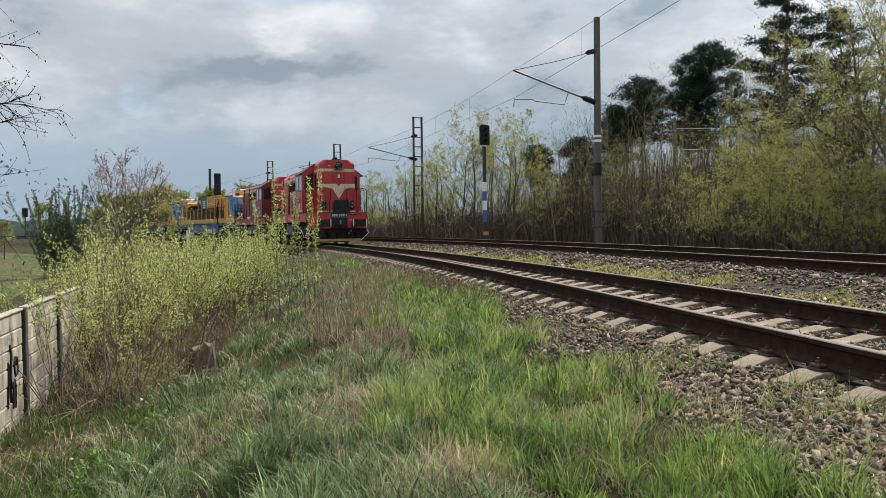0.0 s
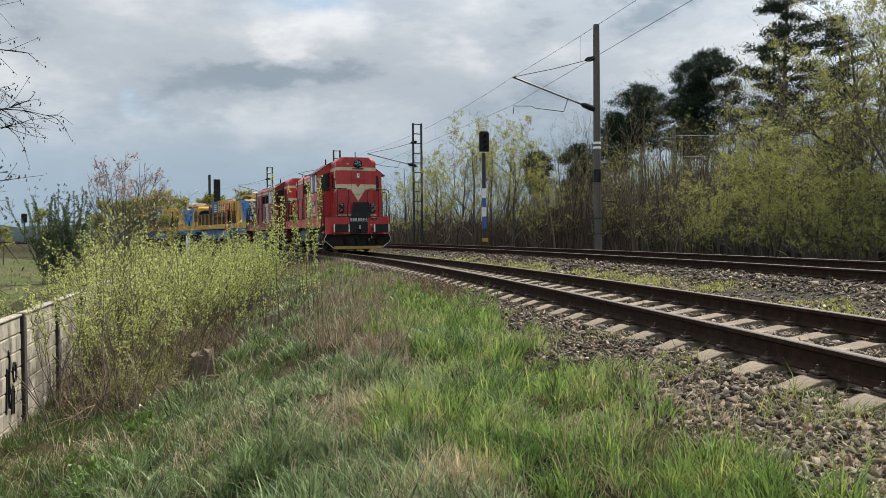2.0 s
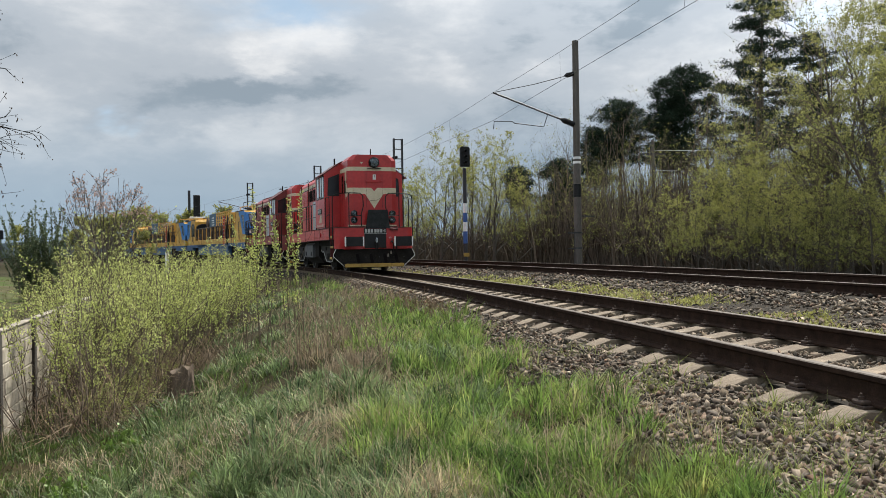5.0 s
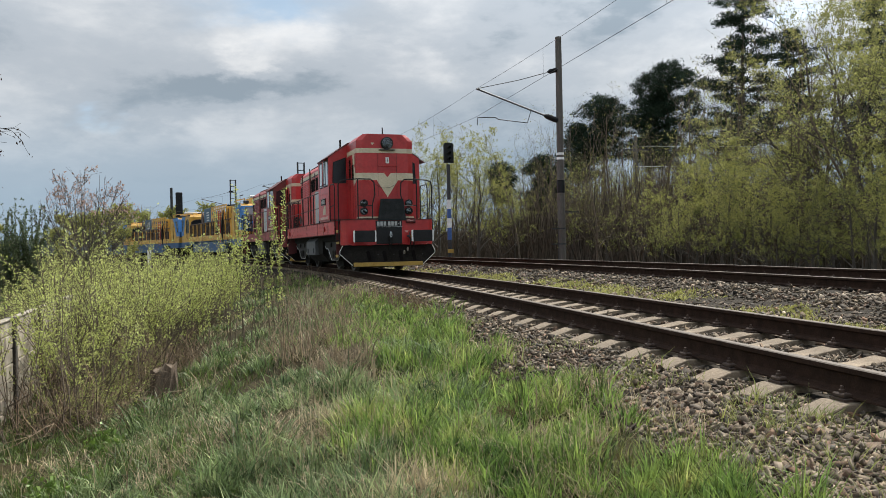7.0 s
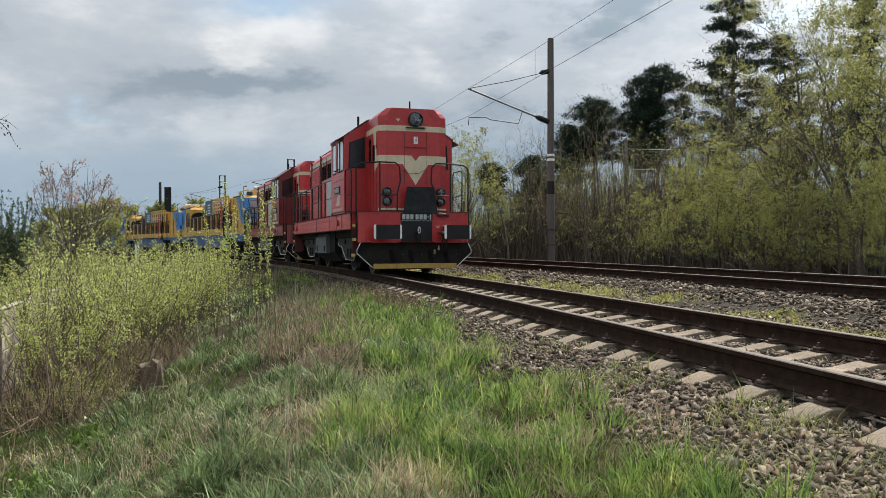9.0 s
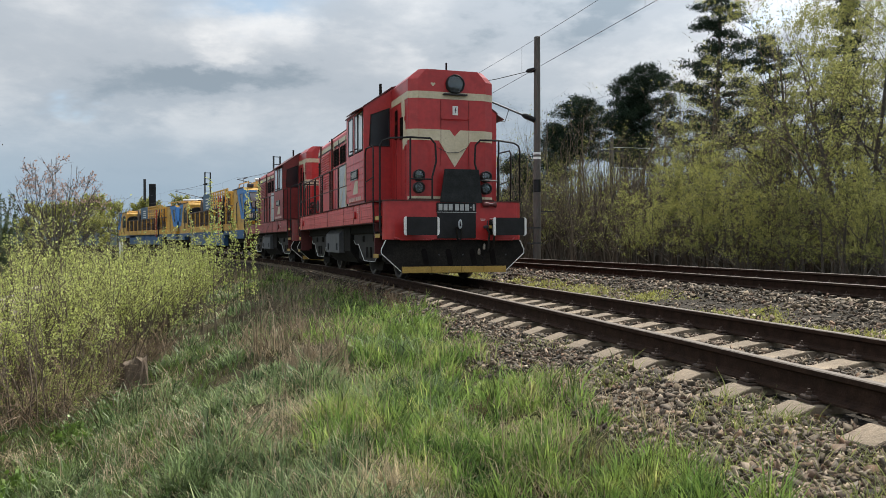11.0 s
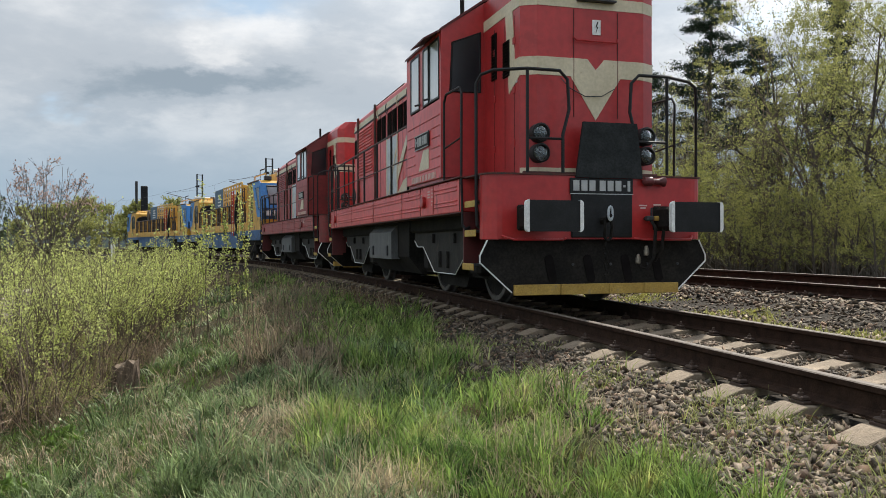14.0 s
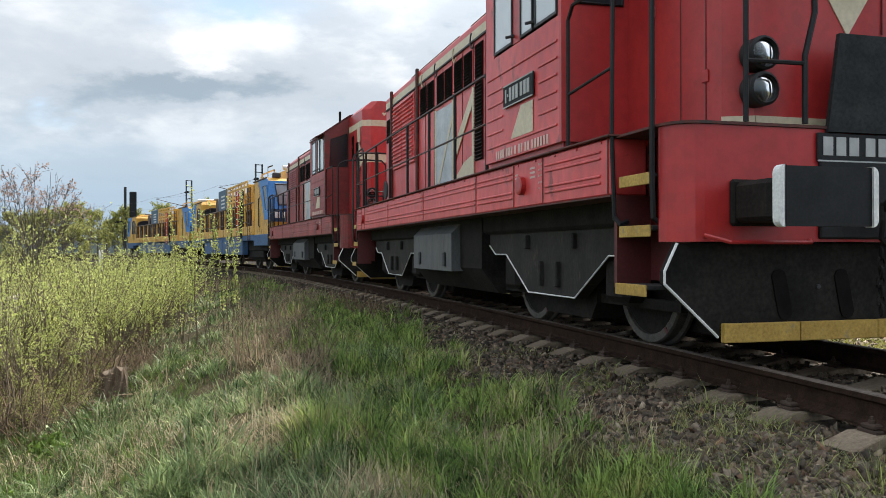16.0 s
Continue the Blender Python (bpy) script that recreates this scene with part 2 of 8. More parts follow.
M = dict(
    # soil kept extra dark: shade between the blades is in its colour
    soil=material("soil", [(0.02, 0.024, 0.008), (0.04, 0.036, 0.016), (0.065, 0.05, 0.03)], 0.95, scale=1.3, fine=0.5, bump=0.6, bump_scale=25, spec=0.08),
    field=material("field", [(0.045, 0.07, 0.018), (0.10, 0.085, 0.05), (0.06, 0.09, 0.025), (0.09, 0.072, 0.045)], 0.95, scale=0.25, fine=0.5, bump=0.3, spec=0.05),
    # bed under the loose stones, darkened to act as shade in their gaps
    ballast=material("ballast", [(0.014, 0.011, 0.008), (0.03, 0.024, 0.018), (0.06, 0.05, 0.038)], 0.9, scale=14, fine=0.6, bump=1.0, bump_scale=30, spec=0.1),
    stone=material("stone", [(0.050, 0.039, 0.030), (0.10, 0.081, 0.063), (0.17, 0.143, 0.113)], 0.85, scale=9, fine=0.3, bump=0.12, bump_scale=50, per="island", per_amount=0.6, spec=0.3, kinds=[(1.0, 0.91, 0.80), (0.82, 0.83, 0.82), (1.05, 0.72, 0.55), (2.3, 2.24, 2.1), (0.42, 0.45, 0.46), (1.45, 1.35, 1.15), (0.65, 0.60, 0.50)]),
    concrete=material("sleeper_concrete", [(0.15, 0.113, 0.077), (0.25, 0.194, 0.135)], 0.9, scale=5, fine=0.3, bump=0.4, bump_scale=90, spots=((0.14, 0.10, 0.07), 0.6, 6), per="object", per_amount=0.12),
    rail_side=material("rusty_rail_side", [(0.021, 0.013, 0.0095), (0.046, 0.027, 0.019)], 0.95, scale=10, fine=0.3, bump=0.3, spec=0.08),
    rail_top=material("worn_rail_top", [(0.075, 0.058, 0.047), (0.14, 0.118, 0.10)], 0.68, 0.1, spec=0.18, scale=20, stretch=(1, 1, 1)),
    clip=material("rusty_fastening", [(0.03, 0.019, 0.013), (0.06, 0.033, 0.021)], 0.85, scale=25),
    mast=material("weathered_pole", [(0.075, 0.066, 0.058), (0.125, 0.113, 0.10)], 0.85, scale=2, fine=0.25, stretch=(3, 3, 0.4), bump=0.2),
    steel_dark=material("dark_steel", [(0.035, 0.037, 0.04), (0.06, 0.062, 0.066)], 0.6, 0.4, scale=12, fine=0.2),
    wire=material("wire", [(0.10, 0.105, 0.11)], 0.5, 0.6),
    black=material("black_paint", [(0.009, 0.0097, 0.0103), (0.017, 0.0178, 0.019)], 0.55, spec=0.25, scale=6, fine=0.3),
    white=material("white_paint", [(0.62, 0.63, 0.62), (0.78, 0.78, 0.76)], 0.55, scale=7, fine=0.15),
    blue_band=material("blue_band", [(0.03, 0.08, 0.25), (0.05, 0.12, 0.32)], 0.6, scale=7),
    bark=material("bark", [(0.05, 0.042, 0.034), (0.115, 0.098, 0.08)], 0.95, scale=6, fine=0.4, stretch=(3, 3, 0.6), bump=0.5),
    twig=material("twig", [(0.07, 0.053, 0.038), (0.15, 0.118, 0.085)], 0.95, scale=5),
    leaf_spring=material("spring_leaf", [(0.18, 0.195, 0.05), (0.33, 0.33, 0.11)], 0.6, scale=0.8, per="island", per_amount=0.5, through_light=0.55, spec=0.2),
    leaf_bush=material("bush_leaf", [(0.28, 0.325, 0.085), (0.50, 0.53, 0.20)], 0.6, scale=1.5, per="island", per_amount=0.45, through_light=0.5, spec=0.25),
    leaf_pale=material("pale_spring_leaf", [(0.165, 0.18, 0.053), (0.32, 0.32, 0.115)], 0.6, scale=0.8, per="island", per_amount=0.55, through_light=0.55, spec=0.2),
    needle=material("pine_needle", [(0.016, 0.028, 0.019), (0.038, 0.058, 0.036)], 0.9, scale=0.7, per="island", per_amount=0.4, through_light=0.1, spec=0.08),
    dry=material("dry_stalk", [(0.27, 0.21, 0.125), (0.48, 0.40, 0.27)], 0.9, scale=4, per="island", per_amount=0.45, through_light=0.25),
    grass=material("grass_blade", [(0.045, 0.088, 0.022), (0.14, 0.222, 0.052), (0.24, 0.315, 0.082), (0.41, 0.39, 0.155)], 0.5, scale=3.4, per="island", per_amount=0.75, through_light=0.3, spec=0.3),
    grass_blue=material("blue_grass_blade", [(0.045, 0.075, 0.032), (0.145, 0.20, 0.085), (0.36, 0.41, 0.20)], 0.45, scale=3.2, per="island", per_amount=0.75, through_light=0.25, spec=0.15),
    dead_leaf=material("brown_leaf", [(0.10, 0.055, 0.03), (0.2, 0.12, 0.07)], 0.85, scale=3, per="island", per_amount=0.4, through_light=0.3),
    wall_panel=material("concrete_panel", [(0.22, 0.19, 0.15), (0.44, 0.395, 0.32)], 0.9, scale=3.0, fine=0.3, bump=0.3, spots=((0.15, 0.125, 0.10), 0.56, 4.5), stretch=(1, 1, 0.25)),
    wall_post=material("dark_post", [(0.03, 0.025, 0.022), (0.065, 0.055, 0.047)], 0.9, scale=6, fine=0.3, bump=0.3),
    # blue-grey puts the haze of distance into the wooded hills' colour
    hill=material("hazy_far_hill", [(0.10, 0.13, 0.14), (0.15, 0.18, 0.18)], 1.0, scale=0.02),
    red=material("red_paint", [(0.325, 0.0155, 0.016), (0.46, 0.034, 0.033)], 0.36, scale=1.2, fine=0.16, spots=((0.33, 0.022, 0.021), 0.58, 4.5), bump=0.06, bump_scale=14),
    cream=material("cream_paint", [(0.50, 0.43, 0.29), (0.62, 0.54, 0.39)], 0.45, scale=3, fine=0.12, spots=((0.36, 0.29, 0.2), 0.64, 9)),
    under=material("dusty_black_underframe", [(0.011, 0.0102, 0.0095), (0.026, 0.023, 0.020)], 0.85, scale=4, fine=0.4, spec=0.15),
    bogie=material("dusty_grey_bogie", [(0.015, 0.0142, 0.0135), (0.036, 0.033, 0.030)], 0.7, spec=0.25, scale=3, fine=0.4, spots=((0.058, 0.046, 0.035), 0.60, 5), stretch=(1.5, 1.5, 0.7)),
    tank=material("grey_box_paint", [(0.065, 0.068, 0.072), (0.11, 0.113, 0.117)], 0.6, scale=3, fine=0.25, spots=((0.06, 0.055, 0.05), 0.6, 5), stretch=(2, 2, 0.5)),
    dark_red=material("dark_red_tone", [(0.07, 0.012, 0.012), (0.11, 0.016, 0.016)], 0.6, scale=4, fine=0.2),
    step_yellow=material("worn_yellow_paint", [(0.34, 0.205, 0.036), (0.48, 0.31, 0.065)], 0.6, scale=5, fine=0.3, spots=((0.25, 0.19, 0.10), 0.6, 10)),
    wagon_yellow=material("wagon_yellow_paint", [(0.50, 0.255, 0.028), (0.66, 0.385, 0.065)], 0.5, scale=2, fine=0.25, spots=((0.20, 0.11, 0.03), 0.58, 3)),
    wagon_blue=material("wagon_blue_paint", [(0.03, 0.16, 0.42), (0.05, 0.22, 0.54)], 0.5, scale=2, fine=0.15),
    # faded red, raised further to carry the sky light on the sides
    red_faded_lit=material("faded_lit_red_paint", [(0.50, 0.036, 0.037), (0.66, 0.088, 0.085)], 0.38, scale=1.1, fine=0.2, spots=((0.22, 0.03, 0.026), 0.6, 4.5), bump=0.06, bump_scale=14, stretch=(1, 1, 0.6)),
    # weathered red, also darkened for the shade on the second locomotive
    red_dirty_shaded=material("weathered_shaded_red_paint", [(0.135, 0.019, 0.018), (0.225, 0.029, 0.026)], 0.5, scale=1.6, fine=0.25, spots=((0.09, 0.03, 0.024), 0.55, 3.5), bump=0.06, bump_scale=14),
    # dark blue of the end panels; on the skirts it paints in shade
    wagon_shade_navy=material("shade_navy_wagon_paint", [(0.02, 0.075, 0.18), (0.035, 0.11, 0.25)], 0.6, scale=2, fine=0.3, spots=((0.03, 0.035, 0.045), 0.58, 4)),
    deck_rust=material("worn_deck_edge", [(0.055, 0.018, 0.014), (0.12, 0.035, 0.026)], 0.75, scale=9, fine=0.4, spots=((0.035, 0.028, 0.024), 0.55, 7)),
    louvre=material("dark_louvre", [(0.007, 0.006, 0.006), (0.014, 0.012, 0.012)], 0.9, spec=0.08),
    wheel=material("worn_wheel_steel", [(0.05, 0.047, 0.044), (0.12, 0.11, 0.10)], 0.6, 0.3, scale=9, fine=0.3),
    reflector=material("lamp_reflector", [(0.04, 0.043, 0.042), (0.17, 0.17, 0.155)], 0.35, 0.6, scale=22),
    interior=material("shaded_cab_interior", [(0.012, 0.012, 0.013), (0.03, 0.03, 0.03)], 0.8),
    pale_grey=material("pale_grey_paint", [(0.36, 0.40, 0.43), (0.5, 0.54, 0.57)], 0.5, scale=4, fine=0.15),
    grey_plate=material("grey_lettering", [(0.30, 0.31, 0.31), (0.42, 0.43, 0.42)], 0.6),
)


def glass_material(name, tint, rough=0.03):
    mat = bpy.data.materials.new(name)
    mat.use_nodes = True
    b = mat.node_tree.nodes["Principled BSDF"]
    b.inputs["Base Color"].default_value = (*tint, 1)
    b.inputs["Transmission Weight"].default_value, b.inputs["Roughness"].default_value, b.inputs["IOR"].default_value = 1.0, rough, 1.45
    return mat


M["glass"] = glass_material("window_glass", (0.75, 0.80, 0.82))

# ---- mesh tools ----
def mesh_of(name, verts, faces, mats, idx=None, smooth=False):
    me = bpy.data.meshes.new(name)
    me.from_pydata([tuple(v) for v in verts], [], [tuple(f) for f in faces])
    for m_ in (mats if isinstance(mats, (list, tuple)) else [mats]):
        me.materials.append(m_)
    if idx is not None:
        me.polygons.foreach_set("material_index", np.asarray(idx, np.int32))
    if smooth:
        me.polygons.foreach_set("use_smooth", np.ones(len(me.polygons), bool))
    me.update()
    return me


class Build:
    """Collects simple solids into one mesh."""

    def __init__(self):
        self.v, self.f, self.sm = [], [], False

    def add(self, verts, faces, m=None):
        n = len(self.v)
        self.v += [tuple(m @ Vector(p)) if m else tuple(p) for p in verts]
        self.f += [tuple(i + n for i in f) for f in faces]
        return self

    def box(self, x0, x1, y0, y1, z0, z1, b=0.0, m=None):
        """A box; b: width of its chamfered edges."""
        b = min(b, (x1 - x0) / 2.01, (y1 - y0) / 2.01, (z1 - z0) / 2.01)
        if b <= 0:
            vs = [(x, y, z) for z in (z0, z1) for y in (y0, y1) for x in (x0, x1)]
            return self.add(vs, [(0, 2, 3, 1), (4, 5, 7, 6), (0, 1, 5, 4), (2, 6, 7, 3), (0, 4, 6, 2), (1, 3, 7, 5)], m)
        bm = bmesh.new()
        bmesh.ops.create_cube(bm, size=1)
        for w in bm.verts:
            w.co = ((x0, x1)[w.co.x > 0], (y0, y1)[w.co.y > 0], (z0, z1)[w.co.z > 0])
        bmesh.ops.bevel(bm, geom=bm.edges[:], offset=b, segments=1, affect="EDGES")
        return self.bm(bm, m)

    def bm(self, bm, m=None):
        bm.verts.index_update()
        self.add([w.co[:] for w in bm.verts], [[w.index for w in f.verts] for f in bm.faces], m)
        bm.free()
        return self

    def prism(self, outline, axis, a, b, m=None):
        """An outline of 2D points pushed along an axis from a to b."""
        k = "xyz".index(axis)

        def p3(p, h_):
            q = list(p)
            q.insert(k, h_)
            return q
        n = len(outline)
        vs = [p3(p, a) for p in outline] + [p3(p, b) for p in outline]
        fs = [tuple(range(n))[::-1], tuple(range(n, 2 * n))] + [(i, (i + 1) % n, n + (i + 1) % n, n + i) for i in range(n)]
        return self.add(vs, fs, m)

    def tube(self, pts, r, sides=6, caps=True):
        """A round bar along points; r: one radius or one for each point."""
        pts = [Vector(p) for p in pts]
        rs = [r] * len(pts) if isinstance(r, (int, float)) else r
        n0 = len(self.v)
        ref = None
        for i, p in enumerate(pts):
            d = (pts[min(i + 1, len(pts) - 1)] - pts[max(i - 1, 0)]).normalized()
            if ref is None:
                ref = d.orthogonal().normalized()
            ref = (ref - d * ref.dot(d)).normalized()
            s_ = d.cross(ref)
            for j in range(sides):
                a = 2 * math.pi * j / sides
                self.v.append(tuple(p + (ref * math.cos(a) + s_ * math.sin(a)) * rs[i]))
        for i in range(len(pts) - 1):
            for j in range(sides):
                a, b = n0 + i * sides + j, n0 + i * sides + (j + 1) % sides
                self.f.append((a, b, b + sides, a + sides))
        if caps:
            self.f.append(tuple(n0 + j for j in range(sides))[::-1])
            self.f.append(tuple(n0 + (len(pts) - 1) * sides + j for j in range(sides)))
        return self

    def lathe(self, profile, axis="y", sides=20, c=(0, 0, 0)):
        """profile: (radius, place along the axis)."""
        k = "xyz".index(axis)
        n0 = len(self.v)
        for r, h_ in profile:
            for j in range(sides):
                a = 2 * math.pi * j / sides
                q = [r * math.cos(a), r * math.sin(a)]
                q.insert(k, h_)
                self.v.append((q[0] + c[0], q[1] + c[1], q[2] + c[2]))
        for i in range(len(profile) - 1):
            for j in range(sides):
                a, b = n0 + i * sides + j, n0 + i * sides + (j + 1) % sides
                self.f.append((a, b, b + sides, a + sides))
        self.f.append(tuple(n0 + j for j in range(sides))[::-1])
        self.f.append(tuple(n0 + (len(profile) - 1) * sides + j for j in range(sides)))
        return self

    def mesh(self, name, mat, smooth=False):
        me = mesh_of(name, self.v, self.f, mat, smooth=False)
        bm = bmesh.new()
        bm.from_mesh(me)
        bmesh.ops.recalc_face_normals(bm, faces=bm.faces[:])
        bm.to_mesh(me)
        bm.free()
        if smooth:
            me.polygons.foreach_set("use_smooth", np.ones(len(me.polygons), bool))
            me.set_sharp_from_angle(angle=radians(35))
        return me


def part(name, build, mat, parent, label="", smooth=False, at=None):
    """One mesh object under a thing or a part."""
    ob = new(name, build.mesh(name, mat, smooth) if isinstance(build, Build) else build)
    ob.parent = parent
    if at is not None:
        ob.matrix_basis = at
    return tagged(ob, label)


def thing(name, label, category, group="", kind="", at=None):
    ob = new(name)
    ob.empty_display_size = 0.2
    if at is not None:
        ob.matrix_basis = at
    return tagged(ob, label, category, group, kind)

# ---- the line of the tracks ----
D0, PHI, CURVE = 3.993, 0.1306, 0.0049              # distance of the track from the eye, its heading to the left, 1 / radius
SPACING = 5.05                                      # between the two track centres
U0 = np.array([-math.sin(PHI), math.cos(PHI)])
R0 = np.array([math.cos(PHI), math.sin(PHI)])


def on_track(s, off=0.0, z=0.0):
    """The place s metres along the first track, off metres to its right."""
    th = CURVE * s
    c = D0 * R0 + U0 * math.sin(th) / CURVE - R0 * (1 - math.cos(th)) / CURVE + off * (R0 * math.cos(th) + U0 * math.sin(th))
    return Vector((c[0], c[1], z))


def heading(s):
    """Turn of the track about z at s, 0 along the y axis."""
    return PHI + CURVE * s


def track_coords(x, y):
    cx, cy = D0 * R0 - R0 / CURVE
    vx, vy = x - cx, y - cy
    off = np.hypot(vx, vy) - 1 / CURVE
    s = np.arctan2(vx * U0[0] + vy * U0[1], vx * R0[0] + vy * R0[1]) / CURVE
    return s, off


PROFILE = [(-400, -1.2), (-60, -1.55), (-12, -1.55), (-8.2, -1.5), (-7.0, -1.47), (-5.9, -1.38), (-5.2, -1.14), (-4.4, -0.80), (-3.6, -0.58), (-2.5, -0.47), (-2.1, -0.375), (-1.7, -0.305), (-1.3, -0.254),
           (-1.0, -0.239), (-0.7, -0.236), (1.0, -0.238), (1.5, -0.25), (2.1, -0.28), (2.8, -0.22), (3.6, -0.06), (4.0, -0.03), (6.3, 0.02), (7.0, -0.1), (8.2, -0.4), (12, -0.5), (400, -0.5)]


def ground_z(x, y):
    """Height of the ground, by the cross-section of the railway bank."""
    s, off = track_coords(np.asarray(x, float), np.asarray(y, float))
    px, pz = zip(*PROFILE)
    z = np.interp(off, px, pz)
    rough_amp = np.interp(off, [-30, -6, -5, -3.0, -2.2, -1.6, 1.6, 3], [0.1, 0.06, 0.085, 0.075, 0.03, 0.0, 0.0, 0.015])
    return z + rough_amp * (np.sin(1.7 * x + 0.6 * y) * np.cos(0.9 * y - 0.5 * x) + 0.5 * np.sin(4.1 * x + 1) * np.cos(3.7 * y) + 0.5 * np.sin(9.1 * x + 2 * y) * np.cos(7.3 * y - 3 * x))


def gz(x, y):
    return float(ground_z(x, y))


def ground_sheet():
    offs = np.concatenate([[-900, -400, -200, -100, -60, -40, -30, -24, -20, -17, -14.5], np.arange(-13, 13.2, 0.25), [14, 16, 20, 28, 40, 70, 150, 190]])
    ss = np.concatenate([[-120, -60, -30, -18, -12], np.arange(-9, 2, 0.5), np.arange(2, 16, 0.2), np.arange(16, 40, 0.5), np.arange(40, 90, 2), np.arange(90, 311, 20)])
    vs, fs, idx = [], [], []
    for s in ss:
        for o in offs:
            p = on_track(s, o)
            vs.append((p.x, p.y, gz(p.x, p.y)))
    n = len(offs)
    for i in range(len(ss) - 1):
        for j in range(n - 1):
            fs.append((i * n + j, i * n + j + 1, (i + 1) * n + j + 1, (i + 1) * n + j))
            o = (offs[j] + offs[j + 1]) / 2
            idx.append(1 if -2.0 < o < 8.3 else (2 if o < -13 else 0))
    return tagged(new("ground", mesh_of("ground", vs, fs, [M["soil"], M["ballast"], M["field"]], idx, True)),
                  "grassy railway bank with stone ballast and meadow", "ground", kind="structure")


ground_sheet()
# the plain beyond, to the horizon
plain = [(4000 * math.cos(a), 4000 * math.sin(a), -1.9) for a in np.linspace(0, 2 * math.pi, 48, endpoint=False)]
tagged(new("plain", mesh_of("plain", plain, [tuple(range(48))], M["field"])), "flat green and brown fields reaching the horizon", "ground", kind="structure")


def far_hills():
    vs, fs = [], []
    for i in range(121):
        a = radians(-95 + i * 1.2)
        h_ = 14 + 8 * noise.noise((i * 0.13, 0, 3)) + 3 * noise.noise((i * 0.9, 0, 7))
        x, y = math.sin(a), math.cos(a)
        vs += [(900 * x, 900 * y, -2), (900 * x, 900 * y, h_), (1100 * x, 1100 * y, -2)]
        if i:
            k = 3 * i
            fs += [(k - 3, k, k + 1, k - 2), (k - 2, k + 1, k + 2, k - 1)]
    tagged(new("backdrop", mesh_of("backdrop", vs, fs, M["hill"], smooth=True)), "low wooded hills on the horizon, haze in their colour", "hills", kind="structure")


far_hills()

# ---- tracks ----
RAIL = [(-0.075, -0.172), (0.075, -0.172), (0.075, -0.160), (0.02, -0.145), (0.009, -0.13), (0.009, -0.05), (0.036, -0.036), (0.036, -0.006), (0.028, 0.0),
        (-0.028, 0.0), (-0.036, -0.006), (-0.036, -0.036), (-0.009, -0.05), (-0.009, -0.13), (-0.02, -0.145), (-0.075, -0.160)]


def rail_mesh(off, z, s0, s1):
    vs, fs, idx = [], [], []
    ss = np.arange(s0, s1 + 0.1, 2.0)
    n = len(RAIL)
    for s in ss:
        for x, h_ in RAIL:
            vs.append(on_track(s, off + x, z + h_))
    for i in range(len(ss) - 1):
        for j in range(n):
            fs.append((i * n + j, i * n + (j + 1) % n, (i + 1) * n + (j + 1) % n, (i + 1) * n + j))
            idx.append(1 if j in (8, 9, 7) else 0)
    return mesh_of("rail", vs, fs, [M["rail_side"], M["rail_top"]], idx)


SKEW = 6.0                                          # the sleepers lie a little askew, degrees
SLEEPER_TOP = [(-1.26, -0.105), (-1.24, -0.095), (-0.92, 0.0), (-0.58, 0.0), (-0.32, -0.035), (0.32, -0.035), (0.58, 0.0), (0.92, 0.0), (1.24, -0.095), (1.26, -0.105)]


def sleeper_mesh():
    """A tapering concrete beam, highest at the rail seats, falling to its ends and its middle."""
    b = Build()
    for x, z in SLEEPER_TOP:
        w = 0.112 if abs(x) < 1.25 else 0.10
        b.v += [(x, -0.15, -0.24), (x, 0.15, -0.24), (x, w, z - 0.006), (x, w - 0.006, z), (x, 0.006 - w, z), (x, -w, z - 0.006)]
    n = 6
    for i in range(len(SLEEPER_TOP) - 1):
        b.f += [(i * n + j, i * n + (j + 1) % n, (i + 1) * n + (j + 1) % n, (i + 1) * n + j) for j in range(n)]
    b.f += [tuple(range(n))[::-1], tuple(range(len(b.v) - n, len(b.v)))]
    return b.mesh("sleeper", M["concrete"])


def clip_mesh():
    b = Build()
    b.box(-0.135, 0.135, -0.07, 0.07, -0.012, 0.012, 0.004)
    for x in (-0.1, 0.1):
        b.box(x - 0.032, x + 0.032, -0.05, 0.05, 0.012, 0.04, 0.008)
        b.lathe([(0.018, 0.04), (0.018, 0.058), (0.010, 0.06), (0.010, 0.078)], "z", 8, (x, 0, 0))
    return b.mesh("fastening", M["clip"])


def make_track(label, off, zl, zr, s0, s1, sl0, pitch, count, clips):
    tr = thing("railway_track", label, "railway track", kind="structure")
    for o, z in ((off - 0.7525, zl), (off + 0.7525, zr)):
        part("rail", rail_mesh(o, z, s0, s1), None, tr, "rust-brown rail with shiny worn top")
    sm, cm = sleeper_mesh(), clip_mesh()
    cant = math.degrees(math.atan2(zr - zl, 1.505))
    for i in range(count):
        s = sl0 + pitch * i
        p = on_track(s, off, (zl + zr) / 2 - 0.187)
        at = pose(p.x + random.uniform(-.01, .01), p.y, p.z, 0, 0, math.degrees(heading(s)) + SKEW + random.uniform(-.8, .8)) @ pose(0, 0, 0, 0, -cant, 0)
        part("sleeper", sm, None, tr, at=at)
        if i < clips:
            for x in (-0.7525, 0.7525):
                part("fastening", cm, None, tr, at=at @ pose(x, 0, 0.006, 0, 0, -SKEW))
    return tr


make_track("curved railway track on pale concrete sleepers in stone ballast", 0, 0, 0, -40, 300, 4.354 - 0.6325 * 12, 0.6325, 90, 40)
make_track("second railway track on a raised ballast bed beside the wood", SPACING, 0.165, 0.22, -40, 300, -2.0, 0.6325, 60, 40)

# ---- the train ----
def front_at(t):
    """Where along the track the leading buffers stand at t seconds."""
    return 39.711 - 2.319 * t + 0.00506 * t * t


